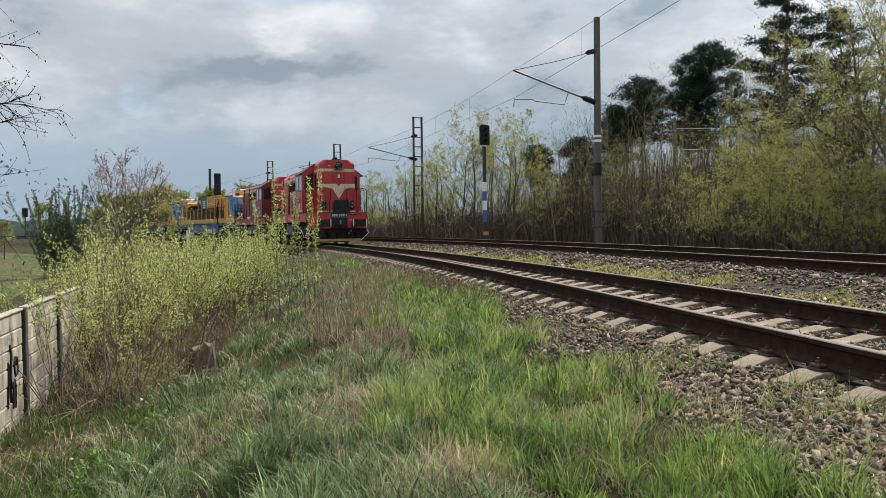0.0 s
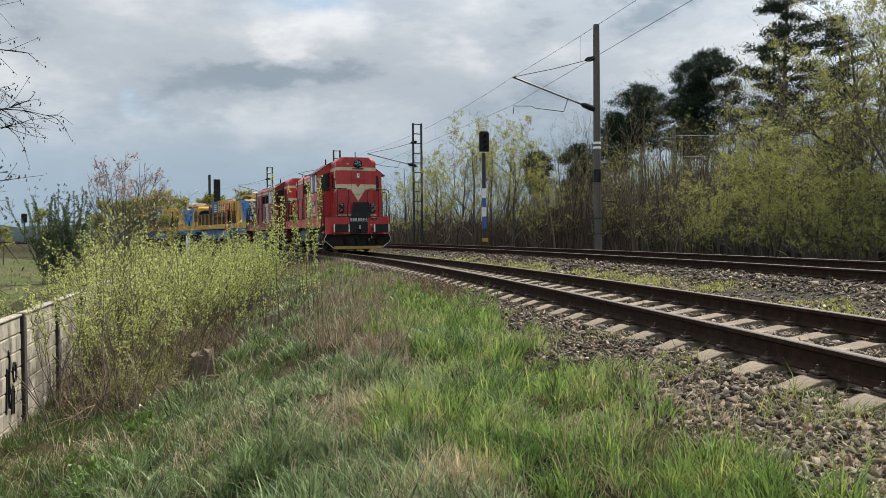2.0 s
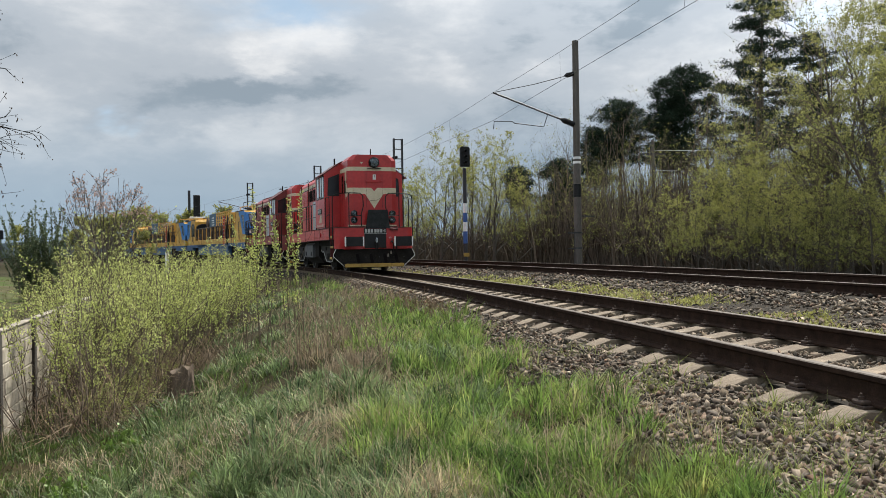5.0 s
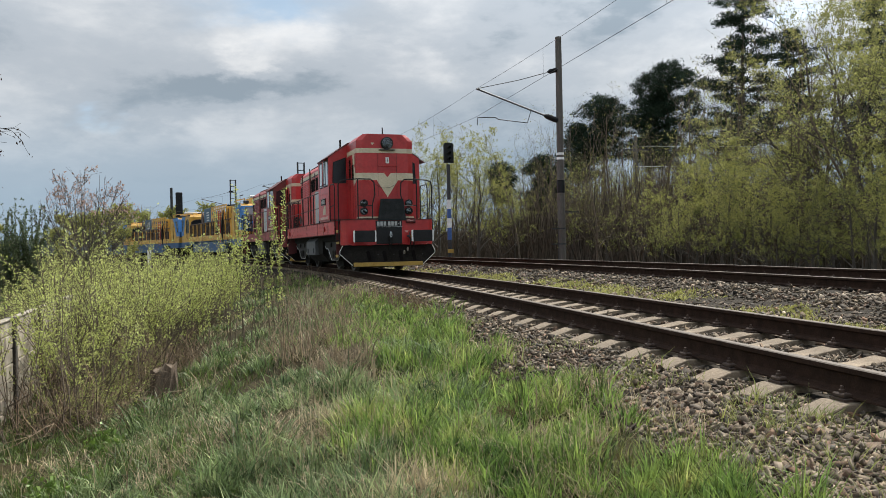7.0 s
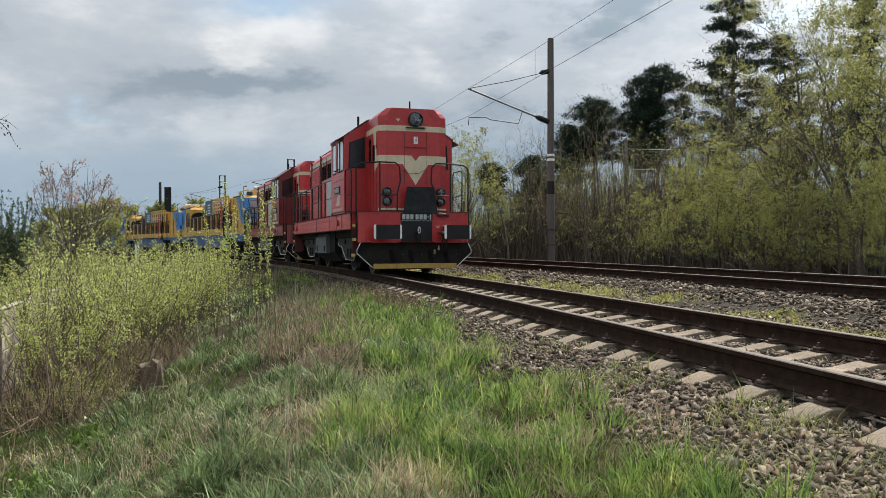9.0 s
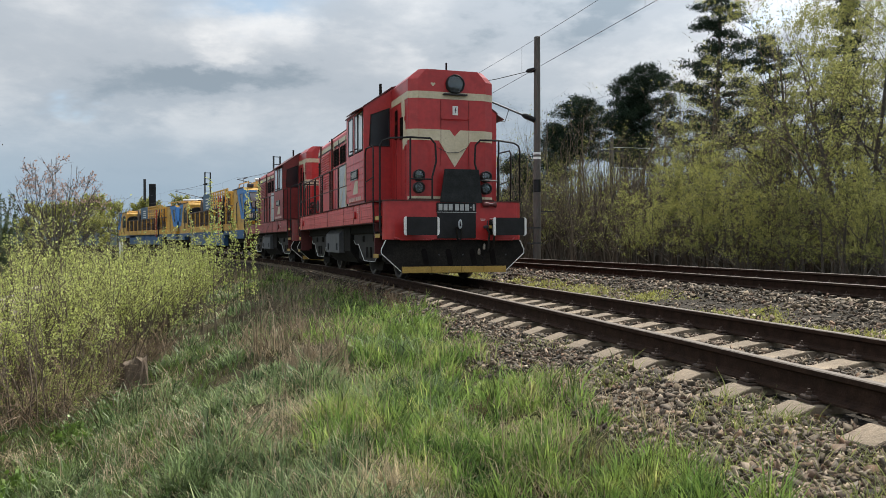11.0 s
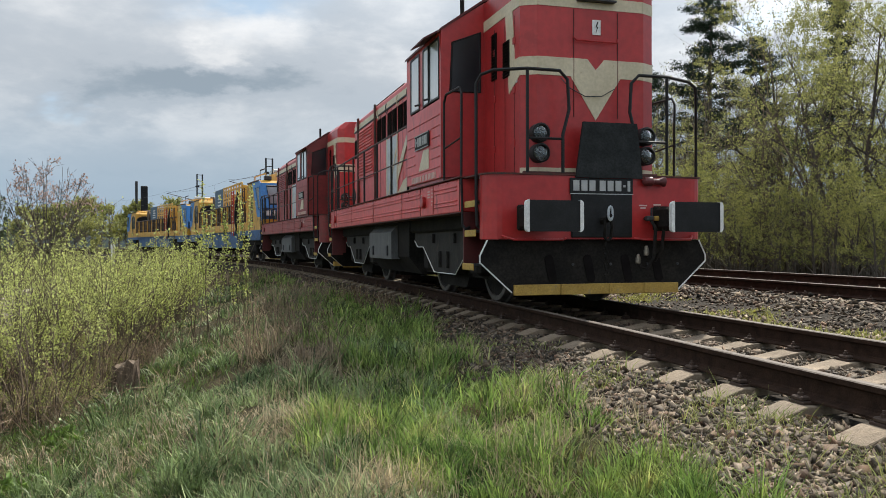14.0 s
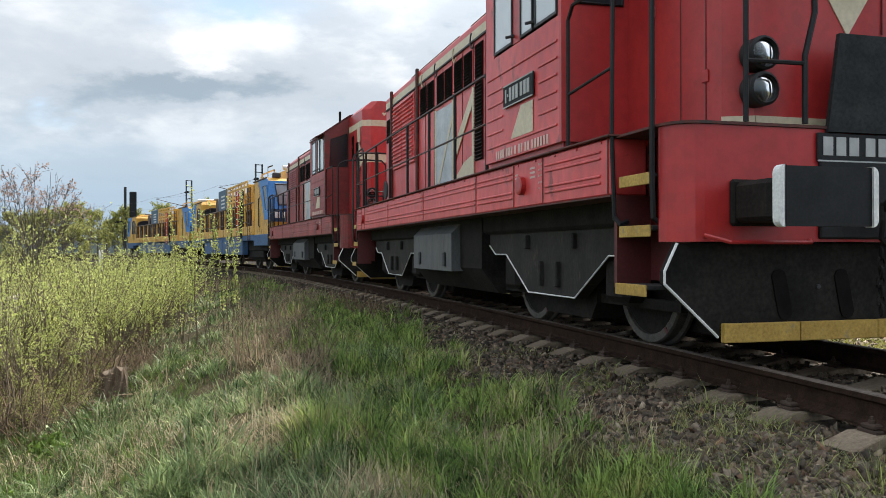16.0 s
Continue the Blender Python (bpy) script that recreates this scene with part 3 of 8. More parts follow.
def vehicle_pose(s, pivot):
    """A vehicle whose front is at s, carried by the track at two pivots."""
    a, b = on_track(s + pivot[0]), on_track(s + pivot[1])
    u = (b - a).normalized()
    o = a - u * pivot[0]
    return pose(o.x, o.y, 0, 0, 0, math.degrees(math.atan2(-u.x, u.y)))


def rounded(hw, y0, y1, r):
    """Outline in plan with rounded corners at the y0 end."""
    pts = [(-hw, y1)]
    for cx, a0 in ((-hw + r, 180), (hw - r, 270)):
        pts += [(cx + r * math.cos(radians(a0 + k * 18)), y0 + r + r * math.sin(radians(a0 + k * 18))) for k in range(6)]
    return pts + [(hw, y1)]


def wheelset(parent):
    ax = new("wheelset")
    ax.parent = parent
    part("axle", Build().lathe([(0.08, -0.8), (0.08, 0.8)], "x", 10), M["under"], ax)
    for sgn in (-1, 1):
        w = Build().lathe([(0.12, sgn * 0.80), (0.14, sgn * 0.79), (0.30, sgn * 0.75), (0.42, sgn * 0.765), (0.43, sgn * 0.65), (0.1, sgn * 0.65)], "x", 28)
        wh = part("wheel", w, M["under"], ax, smooth=True)
        part("tyre", Build().lathe([(0.425, sgn * 0.75), (0.43, sgn * 0.785), (0.49, sgn * 0.785), (0.5, sgn * 0.77), (0.505, sgn * 0.70), (0.53, sgn * 0.685), (0.53, sgn * 0.655), (0.43, sgn * 0.65)], "x", 32), M["wheel"], wh, "worn bright steel tyre")
        part("chalk_mark", Build().box(min(sgn * 0.784, sgn * 0.79), max(sgn * 0.784, sgn * 0.79), -0.015, 0.015, 0.435, 0.488), M["dark_red"], wh)
    return ax


def handle(pts, r=0.019):
    return Build().tube(pts, r, 6)


def digits_bar(parent, x0, x1, z, y, axis, mat, widths, gap=0.035, h_=0.13, out=-1):
    """Plain bars the size of painted characters."""
    tot = sum(widths) + gap * (len(widths) - 1)
    k = (x1 - x0) / tot
    p = x0
    full = h_
    for w in widths:
        if w == 0.004:                               # a blank between the groups
            p += (w + gap) * k
            continue
        h_ = full * 0.22 if w == 0.03 else full
        b = Build()
        if axis == "x":
            b.box(p, p + w * k, min(y, y + out * 0.006), max(y, y + out * 0.006), z - h_ / 2, z + h_ / 2, 0.002)
        else:
            b.box(min(y, y + out * 0.006), max(y, y + out * 0.006), p, p + w * k, z - h_ / 2, z + h_ / 2, 0.002)
        part("lettering_bar", b, mat, parent)
        p += (w + gap) * k


def roof_profile(hw, zs, zt, ht):
    return [(-hw, 1.58), (hw, 1.58), (hw, zs), (ht + (hw - ht) * 0.55, zs + (zt - zs) * 0.5), (ht, zt), (-ht, zt), (-ht - (hw - ht) * 0.55, zs + (zt - zs) * 0.5), (-hw, zs)]


def louvre_panel(parent, x, y0, y1, z0, z1, n, sgn):
    lv = part("louvre", Build().box(min(x, x + sgn * 0.012), max(x, x + sgn * 0.012), y0, y1, z0, z1), M["louvre"], parent)
    for i in range(n):
        z = z0 + (i + 0.5) * (z1 - z0) / n
        h_ = (z1 - z0) / n
        b = Build().prism([(x, z + h_ * 0.35), (x + sgn * 0.035, z - h_ * 0.25), (x + sgn * 0.03, z - h_ * 0.35), (x, z + h_ * 0.2)], "y", y0 + 0.02, y1 - 0.02)
        part("slat", b, M["red"] if i % 1 else M["louvre_red"], lv)
    return lv


M["louvre_red"] = material("black_brown_slat", [(0.016, 0.009, 0.009), (0.03, 0.016, 0.015)], 0.7, spec=0.2)


def locomotive(label):
    lo = thing("diesel_locomotive", label, "locomotive", "locomotives of the train")
    red, cream, under, black, white = M["red"], M["cream"], M["under"], M["black"], M["white"]
    Y = 13.86                                          # length over the buffers, both faces 0.13 inside

    # main beams and side sills
    fr = part("underframe", Build().box(-1.2, 1.2, 1.2, Y - 1.2, 0.95, 1.56, 0.03), under, lo)
    for sgn in (-1, 1):
        b = Build()
        b.box(min(sgn * 1.2, sgn * 1.5), max(sgn * 1.2, sgn * 1.5), 1.58, 12.28, 1.16, 1.58, 0.015)
        sill = part("side_sill", b, M["red_faded_lit"], lo)
        for y0, y1 in ((1.72, 2.75), (3.55, 4.6), (4.7, 6.9), (7.0, 9.2), (9.3, 11.3), (11.75, 12.2)):
            for z in (1.25, 1.30, 1.43, 1.48):
                part("rib", Build().box(min(sgn * 1.5, sgn * 1.512), max(sgn * 1.5, sgn * 1.512), y0, y1, z, z + 0.022, 0.006), M["red_faded_lit"], sill)
        for y in (1.6, 2.80, 3.50, 4.65, 6.95, 9.25, 11.35, 11.72, 12.24):
            part("panel_joint", Build().box(min(sgn * 1.5, sgn * 1.506), max(sgn * 1.5, sgn * 1.506), y, y + 0.014, 1.175, 1.57), M["deck_rust"], sill)
        for y in np.arange(1.7, 12.2, 0.42):
            part("rivet", Build().box(min(sgn * 1.5, sgn * 1.508), max(sgn * 1.5, sgn * 1.508), y, y + 0.018, 1.545, 1.563), M["red"] if int(y * 7) % 3 else M["deck_rust"], sill)
        part("drip_edge", Build().box(min(sgn * 1.2, sgn * 1.506), max(sgn * 1.2, sgn * 1.506), 1.57, 12.29, 1.150, 1.163), M["deck_rust"], sill)
        for y in (3.28, 11.52):
            part("jacking_pad", Build().lathe([(0.085, sgn * 1.5), (0.085, sgn * 1.545), (0.06, sgn * 1.55)], "x", 14, (0, y, 1.36)), red, sill)
        for y0, y1, z in ((2.98, 3.10, 1.49), (2.98, 3.10, 1.45), (2.98, 3.10, 1.41), (2.88, 2.90, 1.51), (2.88, 2.90, 1.46), (2.88, 2.90, 1.41), (2.88, 2.90, 1.35), (2.88, 2.90, 1.30), (2.83, 2.85, 1.51), (2.83, 2.85, 1.46), (2.83, 2.85, 1.41), (2.83, 2.85, 1.35), (3.39, 3.47, 1.46), (3.39, 3.47, 1.43), (3.41, 3.44, 1.30)):
            part("lettering_bar", Build().box(min(sgn * 1.501, sgn * 1.504), max(sgn * 1.501, sgn * 1.504), y0, y1, z, z + 0.018), M["pale_lettering"], sill)
        part("deck_edge", Build().box(min(sgn * 1.2, sgn * 1.53), max(sgn * 1.2, sgn * 1.53), 1.55, 12.3, 1.582, 1.598, 0.004), M["deck_rust"], lo)

    # end platforms with steps
    for end in (0, 1):
        def yy(y):
            return y if end == 0 else Y - y

        def mir(pts):
            return [(x, yy(y)) for x, y in pts]
        b = Build()
        b.prism(mir(rounded(1.44, 0.80, 1.02, 0.2)), "z", 0.82, 1.57)
        b.prism(mir([(-1.2, 1.0), (1.2, 1.0), (1.2, 1.6), (-1.2, 1.6)]), "z", 0.95, 1.57)
        plat = part("headstock", b, red, lo)
        part("end_deck", Build().prism(mir(rounded(1.455, 0.785, 1.62, 0.2)), "z", 1.572, 1.590), M["deck_rust"], lo)
        for sgn in (-1, 1):
            st = part("stair_well", Build().prism([(sgn * x, yy(y)) for x, y in ((1.12, 1.03), (1.2, 1.03), (1.2, 1.56), (1.12, 1.56))], "z", 0.55, 1.57), M["dark_red"], lo)
            part("stair_side", Build().prism([(yy(1.53), 0.5), (yy(1.57), 0.5), (yy(1.57), 1.16), (yy(1.53), 1.16)], "x", *sorted((sgn * 1.2, sgn * 1.47))), M["dark_red"], lo)
            for z in (1.25, 0.90, 0.50):
                sx = 1.46 - (0 if z > 0.6 else -0.03)
                step = part("step", Build().box(*sorted((sgn * 1.18, sgn * sx)), *sorted((yy(1.08), yy(1.5))), z, z + 0.03, 0.005), M["steel_dark"], lo)
                part("step_edge", Build().box(*sorted((sgn * sx, sgn * (sx + 0.012))), *sorted((yy(1.08), yy(1.5))), z - 0.045, z + 0.035, 0.004), M["step_yellow"], step, "worn yellow step edge")
        # buffers
        for sgn in (-1, 1):
            cx = sgn * 0.885
            stem = Build().box(cx - 0.18, cx + 0.18, *sorted((yy(0.81), yy(0.76))), 0.92, 1.22, 0.02).box(cx - 0.17, cx + 0.17, *sorted((yy(0.77), yy(0.42))), 0.94, 1.20, 0.03).box(cx - 0.14, cx + 0.14, *sorted((yy(0.43), yy(0.16))), 0.97, 1.17, 0.03)
            bu = part("buffer", stem, under, lo)
            corner = [radians(d_) for d_ in (0, 22, 45, 68, 90)]
            half = [(0.29 + 0.045 * math.cos(a_), 1.195 + 0.045 * math.sin(a_)) for a_ in corner]
            half = [(x, 2.14 - z) for x, z in half[::-1]] + half
            outline = [(cx - x, z) for x, z in half] + [(cx + x, z) for x, z in half[::-1]]
            part("buffer_head", Build().prism(outline, "y", *sorted((yy(0.13), yy(0.17)))), black, bu, "black rectangular buffer head")
            for s2 in (-1, 1):
                e = [(cx + s2 * (x + 0.006), 1.07 + (z - 1.07) * 1.035) for x, z in half] + [(cx + s2 * 0.303, 1.245), (cx + s2 * 0.303, 0.895)]
                part("edge_stripe", Build().prism(e, "y", *sorted((yy(0.118), yy(0.172)))), white, bu, "white painted edge")
        # grab bars below the buffers
        for sgn in (-1, 1):
            part("grab_bar", handle([(sgn * 1.25, yy(0.79), 0.86), (sgn * 1.15, yy(0.66), 0.815), (sgn * 0.55, yy(0.66), 0.815), (sgn * 0.45, yy(0.79), 0.83)], 0.014), red, lo)
        # coupling plate, hook and hoses
        cp = part("coupler_plate", Build().box(-0.38, 0.42, *sorted((yy(0.77), yy(0.81))), 0.84, 1.40, 0.01), black, lo)
        part("coupling_hook", Build().tube([(0.02, yy(0.78), 1.04), (0.02, yy(0.64), 1.05), (0.02, yy(0.58), 1.10), (0.02, yy(0.62), 1.15)], [0.045, 0.036, 0.03, 0.018], 8), M["under"], cp)
        part("shackle", Build().tube([(0.02 + 0.026 * math.cos(a), yy(0.575), 1.12 + 0.080 * math.sin(a)) for a in np.linspace(0, 2 * math.pi, 13)], 0.016, 6), M["pale_grey"], cp, "worn bright shackle ring", True)
        sh = Build()
        for s2 in (-1, 1):
            sh.tube([(0.02 + s2 * 0.04, yy(0.64), 1.05), (0.02 + s2 * 0.045, yy(0.62), 0.96), (0.02 + s2 * 0.04, yy(0.64), 0.84), (0.02, yy(0.64), 0.80)], 0.018, 6)
        part("screw_link", sh, M["under"], cp)
        chain = Build()
        for k in range(7):
            chain.tube([(0.0 + 0.03 * math.cos(a_) * (1 if k % 2 else 0.25), yy(0.66) + 0.02 * math.cos(a_) * (0 if k % 2 else 1), 0.74 - 0.062 * k + 0.042 * math.sin(a_)) for a_ in np.linspace(0, 2 * math.pi, 9)], 0.009, 4)
        part("chain", chain, M["under"], cp)
        for x, low, mt in ((0.60, 0.46, "steel_dark"), (0.71, 0.56, "step_yellow")):
            ck = part("brake_hose", Build().tube([(x, yy(0.80), 1.07), (x + 0.02, yy(0.70), 1.06), (x + 0.05, yy(0.63), 0.95), (x + 0.04, yy(0.66), low + 0.14), (x - 0.03, yy(0.70), low), (x - 0.10, yy(0.72), low + 0.03), (x - 0.13, yy(0.73), low + 0.12)], 0.021, 7), under, lo, smooth=True)
            part("cock", Build().box(x - 0.04, x + 0.05, *sorted((yy(0.74), yy(0.66))), 1.04, 1.10, 0.012).box(x + 0.03, x + 0.05, *sorted((yy(0.72), yy(0.70))), 1.06, 1.20, 0.004), M[mt], ck)
            part("hose_coupling", Build().lathe([(0.024, low + 0.06), (0.034, low + 0.07), (0.034, low + 0.12), (0.024, low + 0.16), (0.015, low + 0.18)], "z", 10, (x - 0.13, yy(0.73), 0)), M["worn_steel"], ck, "worn bright hose coupling", True)
        for x0, x1, z in ((0.52, 0.63, 1.22), (0.54, 0.61, 1.19), (0.72, 0.82, 1.23), (0.73, 0.80, 1.20)):
            part("lettering_bar", Build().box(x0, x1, *sorted((yy(0.793), yy(0.799))), z, z + 0.016), M["pale_lettering"], plat)
        # plough
        pl = Build()
        ol = [(-1.40, 0.81), (-1.49, 0.63), (-1.49, 0.55), (-1.10, 0.20), (1.10, 0.20), (1.49, 0.55), (1.49, 0.63), (1.40, 0.81)]
        pl.prism(ol, "y", *sorted((yy(0.88), yy(0.92))))
        plough = part("snow_plough", pl, M["under"], lo, "black snow plough edged in white")
        for x in (-0.62, -0.12, 0.38, 0.8):
            slot = [(x + 0.04 + 0.055 * math.cos(a_) - 0.05 * k, 0.35 + 0.24 * k + 0.05 * math.sin(a_)) for k, a_ in [(0, radians(d_)) for d_ in (180, 225, 270, 315, 360)] + [(1, radians(d_)) for d_ in (0, 45, 90, 135, 180)]]
            # near-black plate on the face paints the shade inside a hose slot
            part("hose_slot", Build().prism(slot, "y", *sorted((yy(0.868), yy(0.89)))), M["louvre"], plough)
            part("bolt", Build().lathe([(0.016, yy(0.86)), (0.016, yy(0.885))], "y", 8, (x + 0.3, 0, 0.52)), M["steel_dark"], plough)
        edge = [ol[0], ol[1], ol[2], ol[3]]
        for s2 in (1, -1):
            part("edge_stripe", Build().tube([(s2 * x, yy(0.865), z) for x, z in edge], 0.010, 5), white, plough, "white painted edge")
        for x0, x1 in ((-1.08, -0.5), (-0.495, 0.13), (0.135, 0.6), (0.605, 1.08)):
            part("scraper_strip", Build().box(x0, x1, *sorted((yy(0.82), yy(0.87))), 0.165, 0.29, 0.006), M["step_yellow"], plough, "worn yellow scraper strip")
        # railings of the end platform
        for s2 in (-1, 1):
            rl = part("end_railing", handle([(s2 * 1.38, yy(1.06), 0.93), (s2 * 1.46, yy(1.05), 0.98), (s2 * 1.475, yy(1.04), 1.2), (s2 * 1.475, yy(1.04), 2.64), (s2 * 1.43, yy(1.0), 2.74), (s2 * 1.3, yy(0.94), 2.79), (s2 * 0.92, yy(0.83), 2.81), (s2 * 0.52, yy(0.80), 2.80), (s2 * 0.42, yy(0.80), 2.70),
                                             (s2 * 0.40, yy(0.80), 2.35), (s2 * 0.48, yy(0.80), 2.05), (s2 * 0.48, yy(0.80), 1.6)], 0.02), black, lo, "black tube railing", True)
            part("railing_bar", handle([(s2 * 0.92, yy(0.82), 2.0), (s2 * 0.48, yy(0.80), 2.0)], 0.015), black, rl, smooth=True)
            part("railing_bar", handle([(s2 * 0.92, yy(0.82), 1.6), (s2 * 0.92, yy(0.82), 2.80)], 0.019), black, rl, smooth=True)
            cr = part("corner_railing", handle([(s2 * 1.48, yy(1.55), 1.0), (s2 * 1.49, yy(1.57), 1.6), (s2 * 1.49, yy(1.55), 2.62), (s2 * 1.49, yy(1.62), 2.71), (s2 * 1.49, yy(2.22), 2.72), (s2 * 1.49, yy(2.31), 2.62), (s2 * 1.49, yy(2.31), 1.6)], 0.016),
                      black, lo, "black tube railing", True)
            part("railing_bar", handle([(s2 * 1.49, yy(1.57), 2.08), (s2 * 1.49, yy(2.31), 2.02)], 0.012), black, cr, smooth=True)
            part("railing_foot", handle([(s2 * 1.48, yy(1.55), 1.0), (s2 * 1.46, yy(1.50), 0.95), (s2 * 1.40, yy(1.50), 0.97)], 0.02), black, cr, smooth=True)

    # front nose
    prof = roof_profile(0.89, 4.0, 4.20, 0.67)
    b = Build()
    n = len(prof)
    fronts = [[(x * 0.80, 1.02, z) for x, z in prof], [(x, 1.12, z) for x, z in prof], [(x, 2.45, z) for x, z in prof]]
    for ring in fronts:
        b.v += ring
    for i in range(2):
        b.f += [(i * n + j, i * n + (j + 1) % n, (i + 1) * n + (j + 1) % n, (i + 1) * n + j) for j in range(n)]
    b.f += [tuple(range(n))[::-1], tuple(range(2 * n, 3 * n))]
    nose = part("nose_hood", b, red, lo, "red nose hood with cream arrow stripe")
    fy = 1.012

    def front_shape(name, pts, mat, y=None, depth=0.012):
        y = fy if y is None else y
        return part(name, Build().prism(pts, "y", y, y + depth), mat, nose)
    front_shape("stripe", [(-0.70, 3.62), (0.70, 3.62), (0.70, 3.76), (-0.70, 3.76)], cream)
    front_shape("stripe", [(-0.70, 2.79), (-0.28, 2.79), (0.055, 2.27), (0.39, 2.79), (0.70, 2.79), (0.70, 3.01), (0.17, 3.01), (0.055, 2.88), (-0.055, 3.01), (-0.70, 3.01)], cream)
    front_shape("stripe", [(-0.70, 1.615), (0.70, 1.615), (0.70, 1.68), (-0.70, 1.68)], cream)
    for s2 in (-1, 1):
        for z0, z1 in ((3.62, 3.76), (2.79, 3.01), (1.615, 1.68)):
            m_ = Build().add([(s2 * 0.705, 1.014, z0), (s2 * 0.897, 1.118, z0), (s2 * 0.897, 1.118, z1), (s2 * 0.705, 1.014, z1),
                              (s2 * 0.69, 1.05, z0), (s2 * 0.86, 1.15, z0), (s2 * 0.86, 1.15, z1), (s2 * 0.69, 1.05, z1)],
                             [(0, 1, 2, 3), (7, 6, 5, 4), (0, 4, 5, 1), (1, 5, 6, 2), (2, 6, 7, 3), (3, 7, 4, 0)])
            part("stripe", m_, cream, nose)
        xs = sorted((s2 * 0.885, s2 * 0.897))
        part("stripe", Build().prism([(1.12, 2.79), (1.48, 2.62), (1.60, 3.62), (2.44, 3.62), (2.44, 3.76), (1.12, 3.76), (1.12, 3.62), (1.36, 3.62), (1.28, 3.01), (1.12, 3.01)], "x", *xs), cream, nose)
        part("door_seam", Build().box(*sorted((s2 * 0.889, s2 * 0.894)), 1.62, 1.632, 1.7, 3.5), M["dark_red"], nose)
        louvre_panel(nose, s2 * 0.89, 1.45, 1.68, 2.85, 3.3, 12, s2)
        louvre_panel(nose, s2 * 0.89, 1.92, 2.1, 2.9, 3.5, 14, s2)
    # headlamp, warning sign, door seam
    def lamp(name, label, x, z, r, depth, glass):
        """A round lamp: rim, bright reflector bowl with its bulb, and the glass before it."""
        y = 1.02 - depth
        la = part(name, Build().lathe([(r, 1.03), (r, y), (r - 0.018, y - 0.012), (r - 0.026, y + 0.01), (r - 0.026, y + 0.03)], "y", 24, (x, 0, z)), black, lo, label, True)
        part("reflector", Build().lathe([(r - 0.028, y + 0.03), (r * 0.62, y + 0.06), (r * 0.3, y + 0.08), (0.002, y + 0.085)], "y", 24, (x, 0, z)), M["reflector"], la, "silvery reflector bowl", True)
        part("bulb", Build().lathe([(0.012, y + 0.08), (r * 0.17, y + 0.06), (r * 0.17, y + 0.045), (0.004, y + 0.03)], "y", 12, (x, 0, z)), M["pale_grey"], la, smooth=True)
        part("lens", Build().lathe([(r - 0.027, y + 0.012), (r * 0.5, y - 0.004), (0.002, y - 0.008), (0.002, y - 0.002), (r * 0.5, y + 0.002), (r - 0.027, y + 0.018)], "y", 24, (x, 0, z)), M[glass], la, smooth=True)
    lamp("headlamp", "round black-rimmed headlamp", 0.05, 3.92, 0.19, 0.09, "glass")
    part("lamp_ledge", Build().box(-0.2, 0.3, 0.93, 1.03, 3.70, 3.725, 0.004), M["steel_dark"], lo)
    sg = front_shape("warning_plate", [(0.01, 3.31), (0.12, 3.31), (0.12, 3.49), (0.01, 3.49)], white, 1.008)
    part("flash_symbol", Build().prism([(0.075, 3.47), (0.05, 3.40), (0.07, 3.40), (0.055, 3.33), (0.09, 3.41), (0.07, 3.41), (0.09, 3.47)], "y", 1.004, 1.01), black, sg)
    part("grab_bar", handle([(-0.24, 1.01, 3.27), (-0.22, 0.97, 3.22), (0.33, 0.97, 3.22), (0.35, 1.01, 3.27)], 0.011), red, nose)
    part("sticker", Build().prism([(-0.40, 3.86), (-0.35, 3.915), (-0.37, 3.94), (-0.40, 3.925), (-0.43, 3.94), (-0.45, 3.915)], "y", 1.008, 1.016), cream, nose)
    for y, z in ((1.2, 2.72), (1.42, 2.66)):
        part("sticker", Build().box(-0.896, -0.889, y, y + 0.05, z, z + 0.07), white, nose)
    part("cable", Build().tube([(-0.42, 0.99, 2.76), (-0.3, 0.985, 2.64), (-0.1, 0.985, 2.55), (0.12, 0.985, 2.56), (0.3, 0.99, 2.66)], 0.006, 5), M["steel_dark"], nose)
    for s2 in (-1, 1):
        for y in (1.3, 2.0):
            part("door_seam", Build().box(*sorted((s2 * 0.889, s2 * 0.8935)), y, y + 0.012, 1.64, 3.55), M["dark_red"], nose)
            for z in (1.95, 2.6, 3.2):
                part("hinge", Build().box(*sorted((s2 * 0.889, s2 * 0.905)), y - 0.03, y + 0.04, z, z + 0.09, 0.006), M["red"], nose)
    part("deck_fillet", Build().box(-0.9, 0.9, 1.0, 1.03, 1.596, 1.632, 0.004), M["deck_rust"], nose)
    for x in (-0.24, 0.35):
        part("door_seam", Build().box(x, x + 0.008, 1.009, 1.02, 2.3, 3.6), M["dark_red"], nose)
    for s2 in (-1, 1):
        for z in (2.085, 1.845):
            lamp("marker_lamp", "black-rimmed round lamp", s2 * 0.705, z, 0.115, 0.11, "glass")
    part("horn", Build().lathe([(0.02, -0.12), (0.05, -0.10), (0.055, 0.0), (0.035, 0.02), (0.035, 0.1), (0.06, 0.16), (0.062, 0.17)], "x", 14, (0.66, 0.74, 1.515)), M["dark_red"], lo)
    # cover over the gangway and number plate
    part("gangway_cover", Build().prism([(-0.325, 1.55), (0.555, 1.55), (0.48, 2.21), (-0.23, 2.21)], "y", 0.765, 0.80), M["grey_black"], lo, "dark grey tarpaulin-like cover plate")
    npl = part("number_plate", Build().box(-0.40, 0.43, 0.775, 0.795, 1.35, 1.545, 0.006), black, lo, "black plate with pale characters as bars")
    part("plate_rim", Build().box(-0.40, 0.43, 0.768, 0.778, 1.352, 1.362), M["grey_plate"], npl)
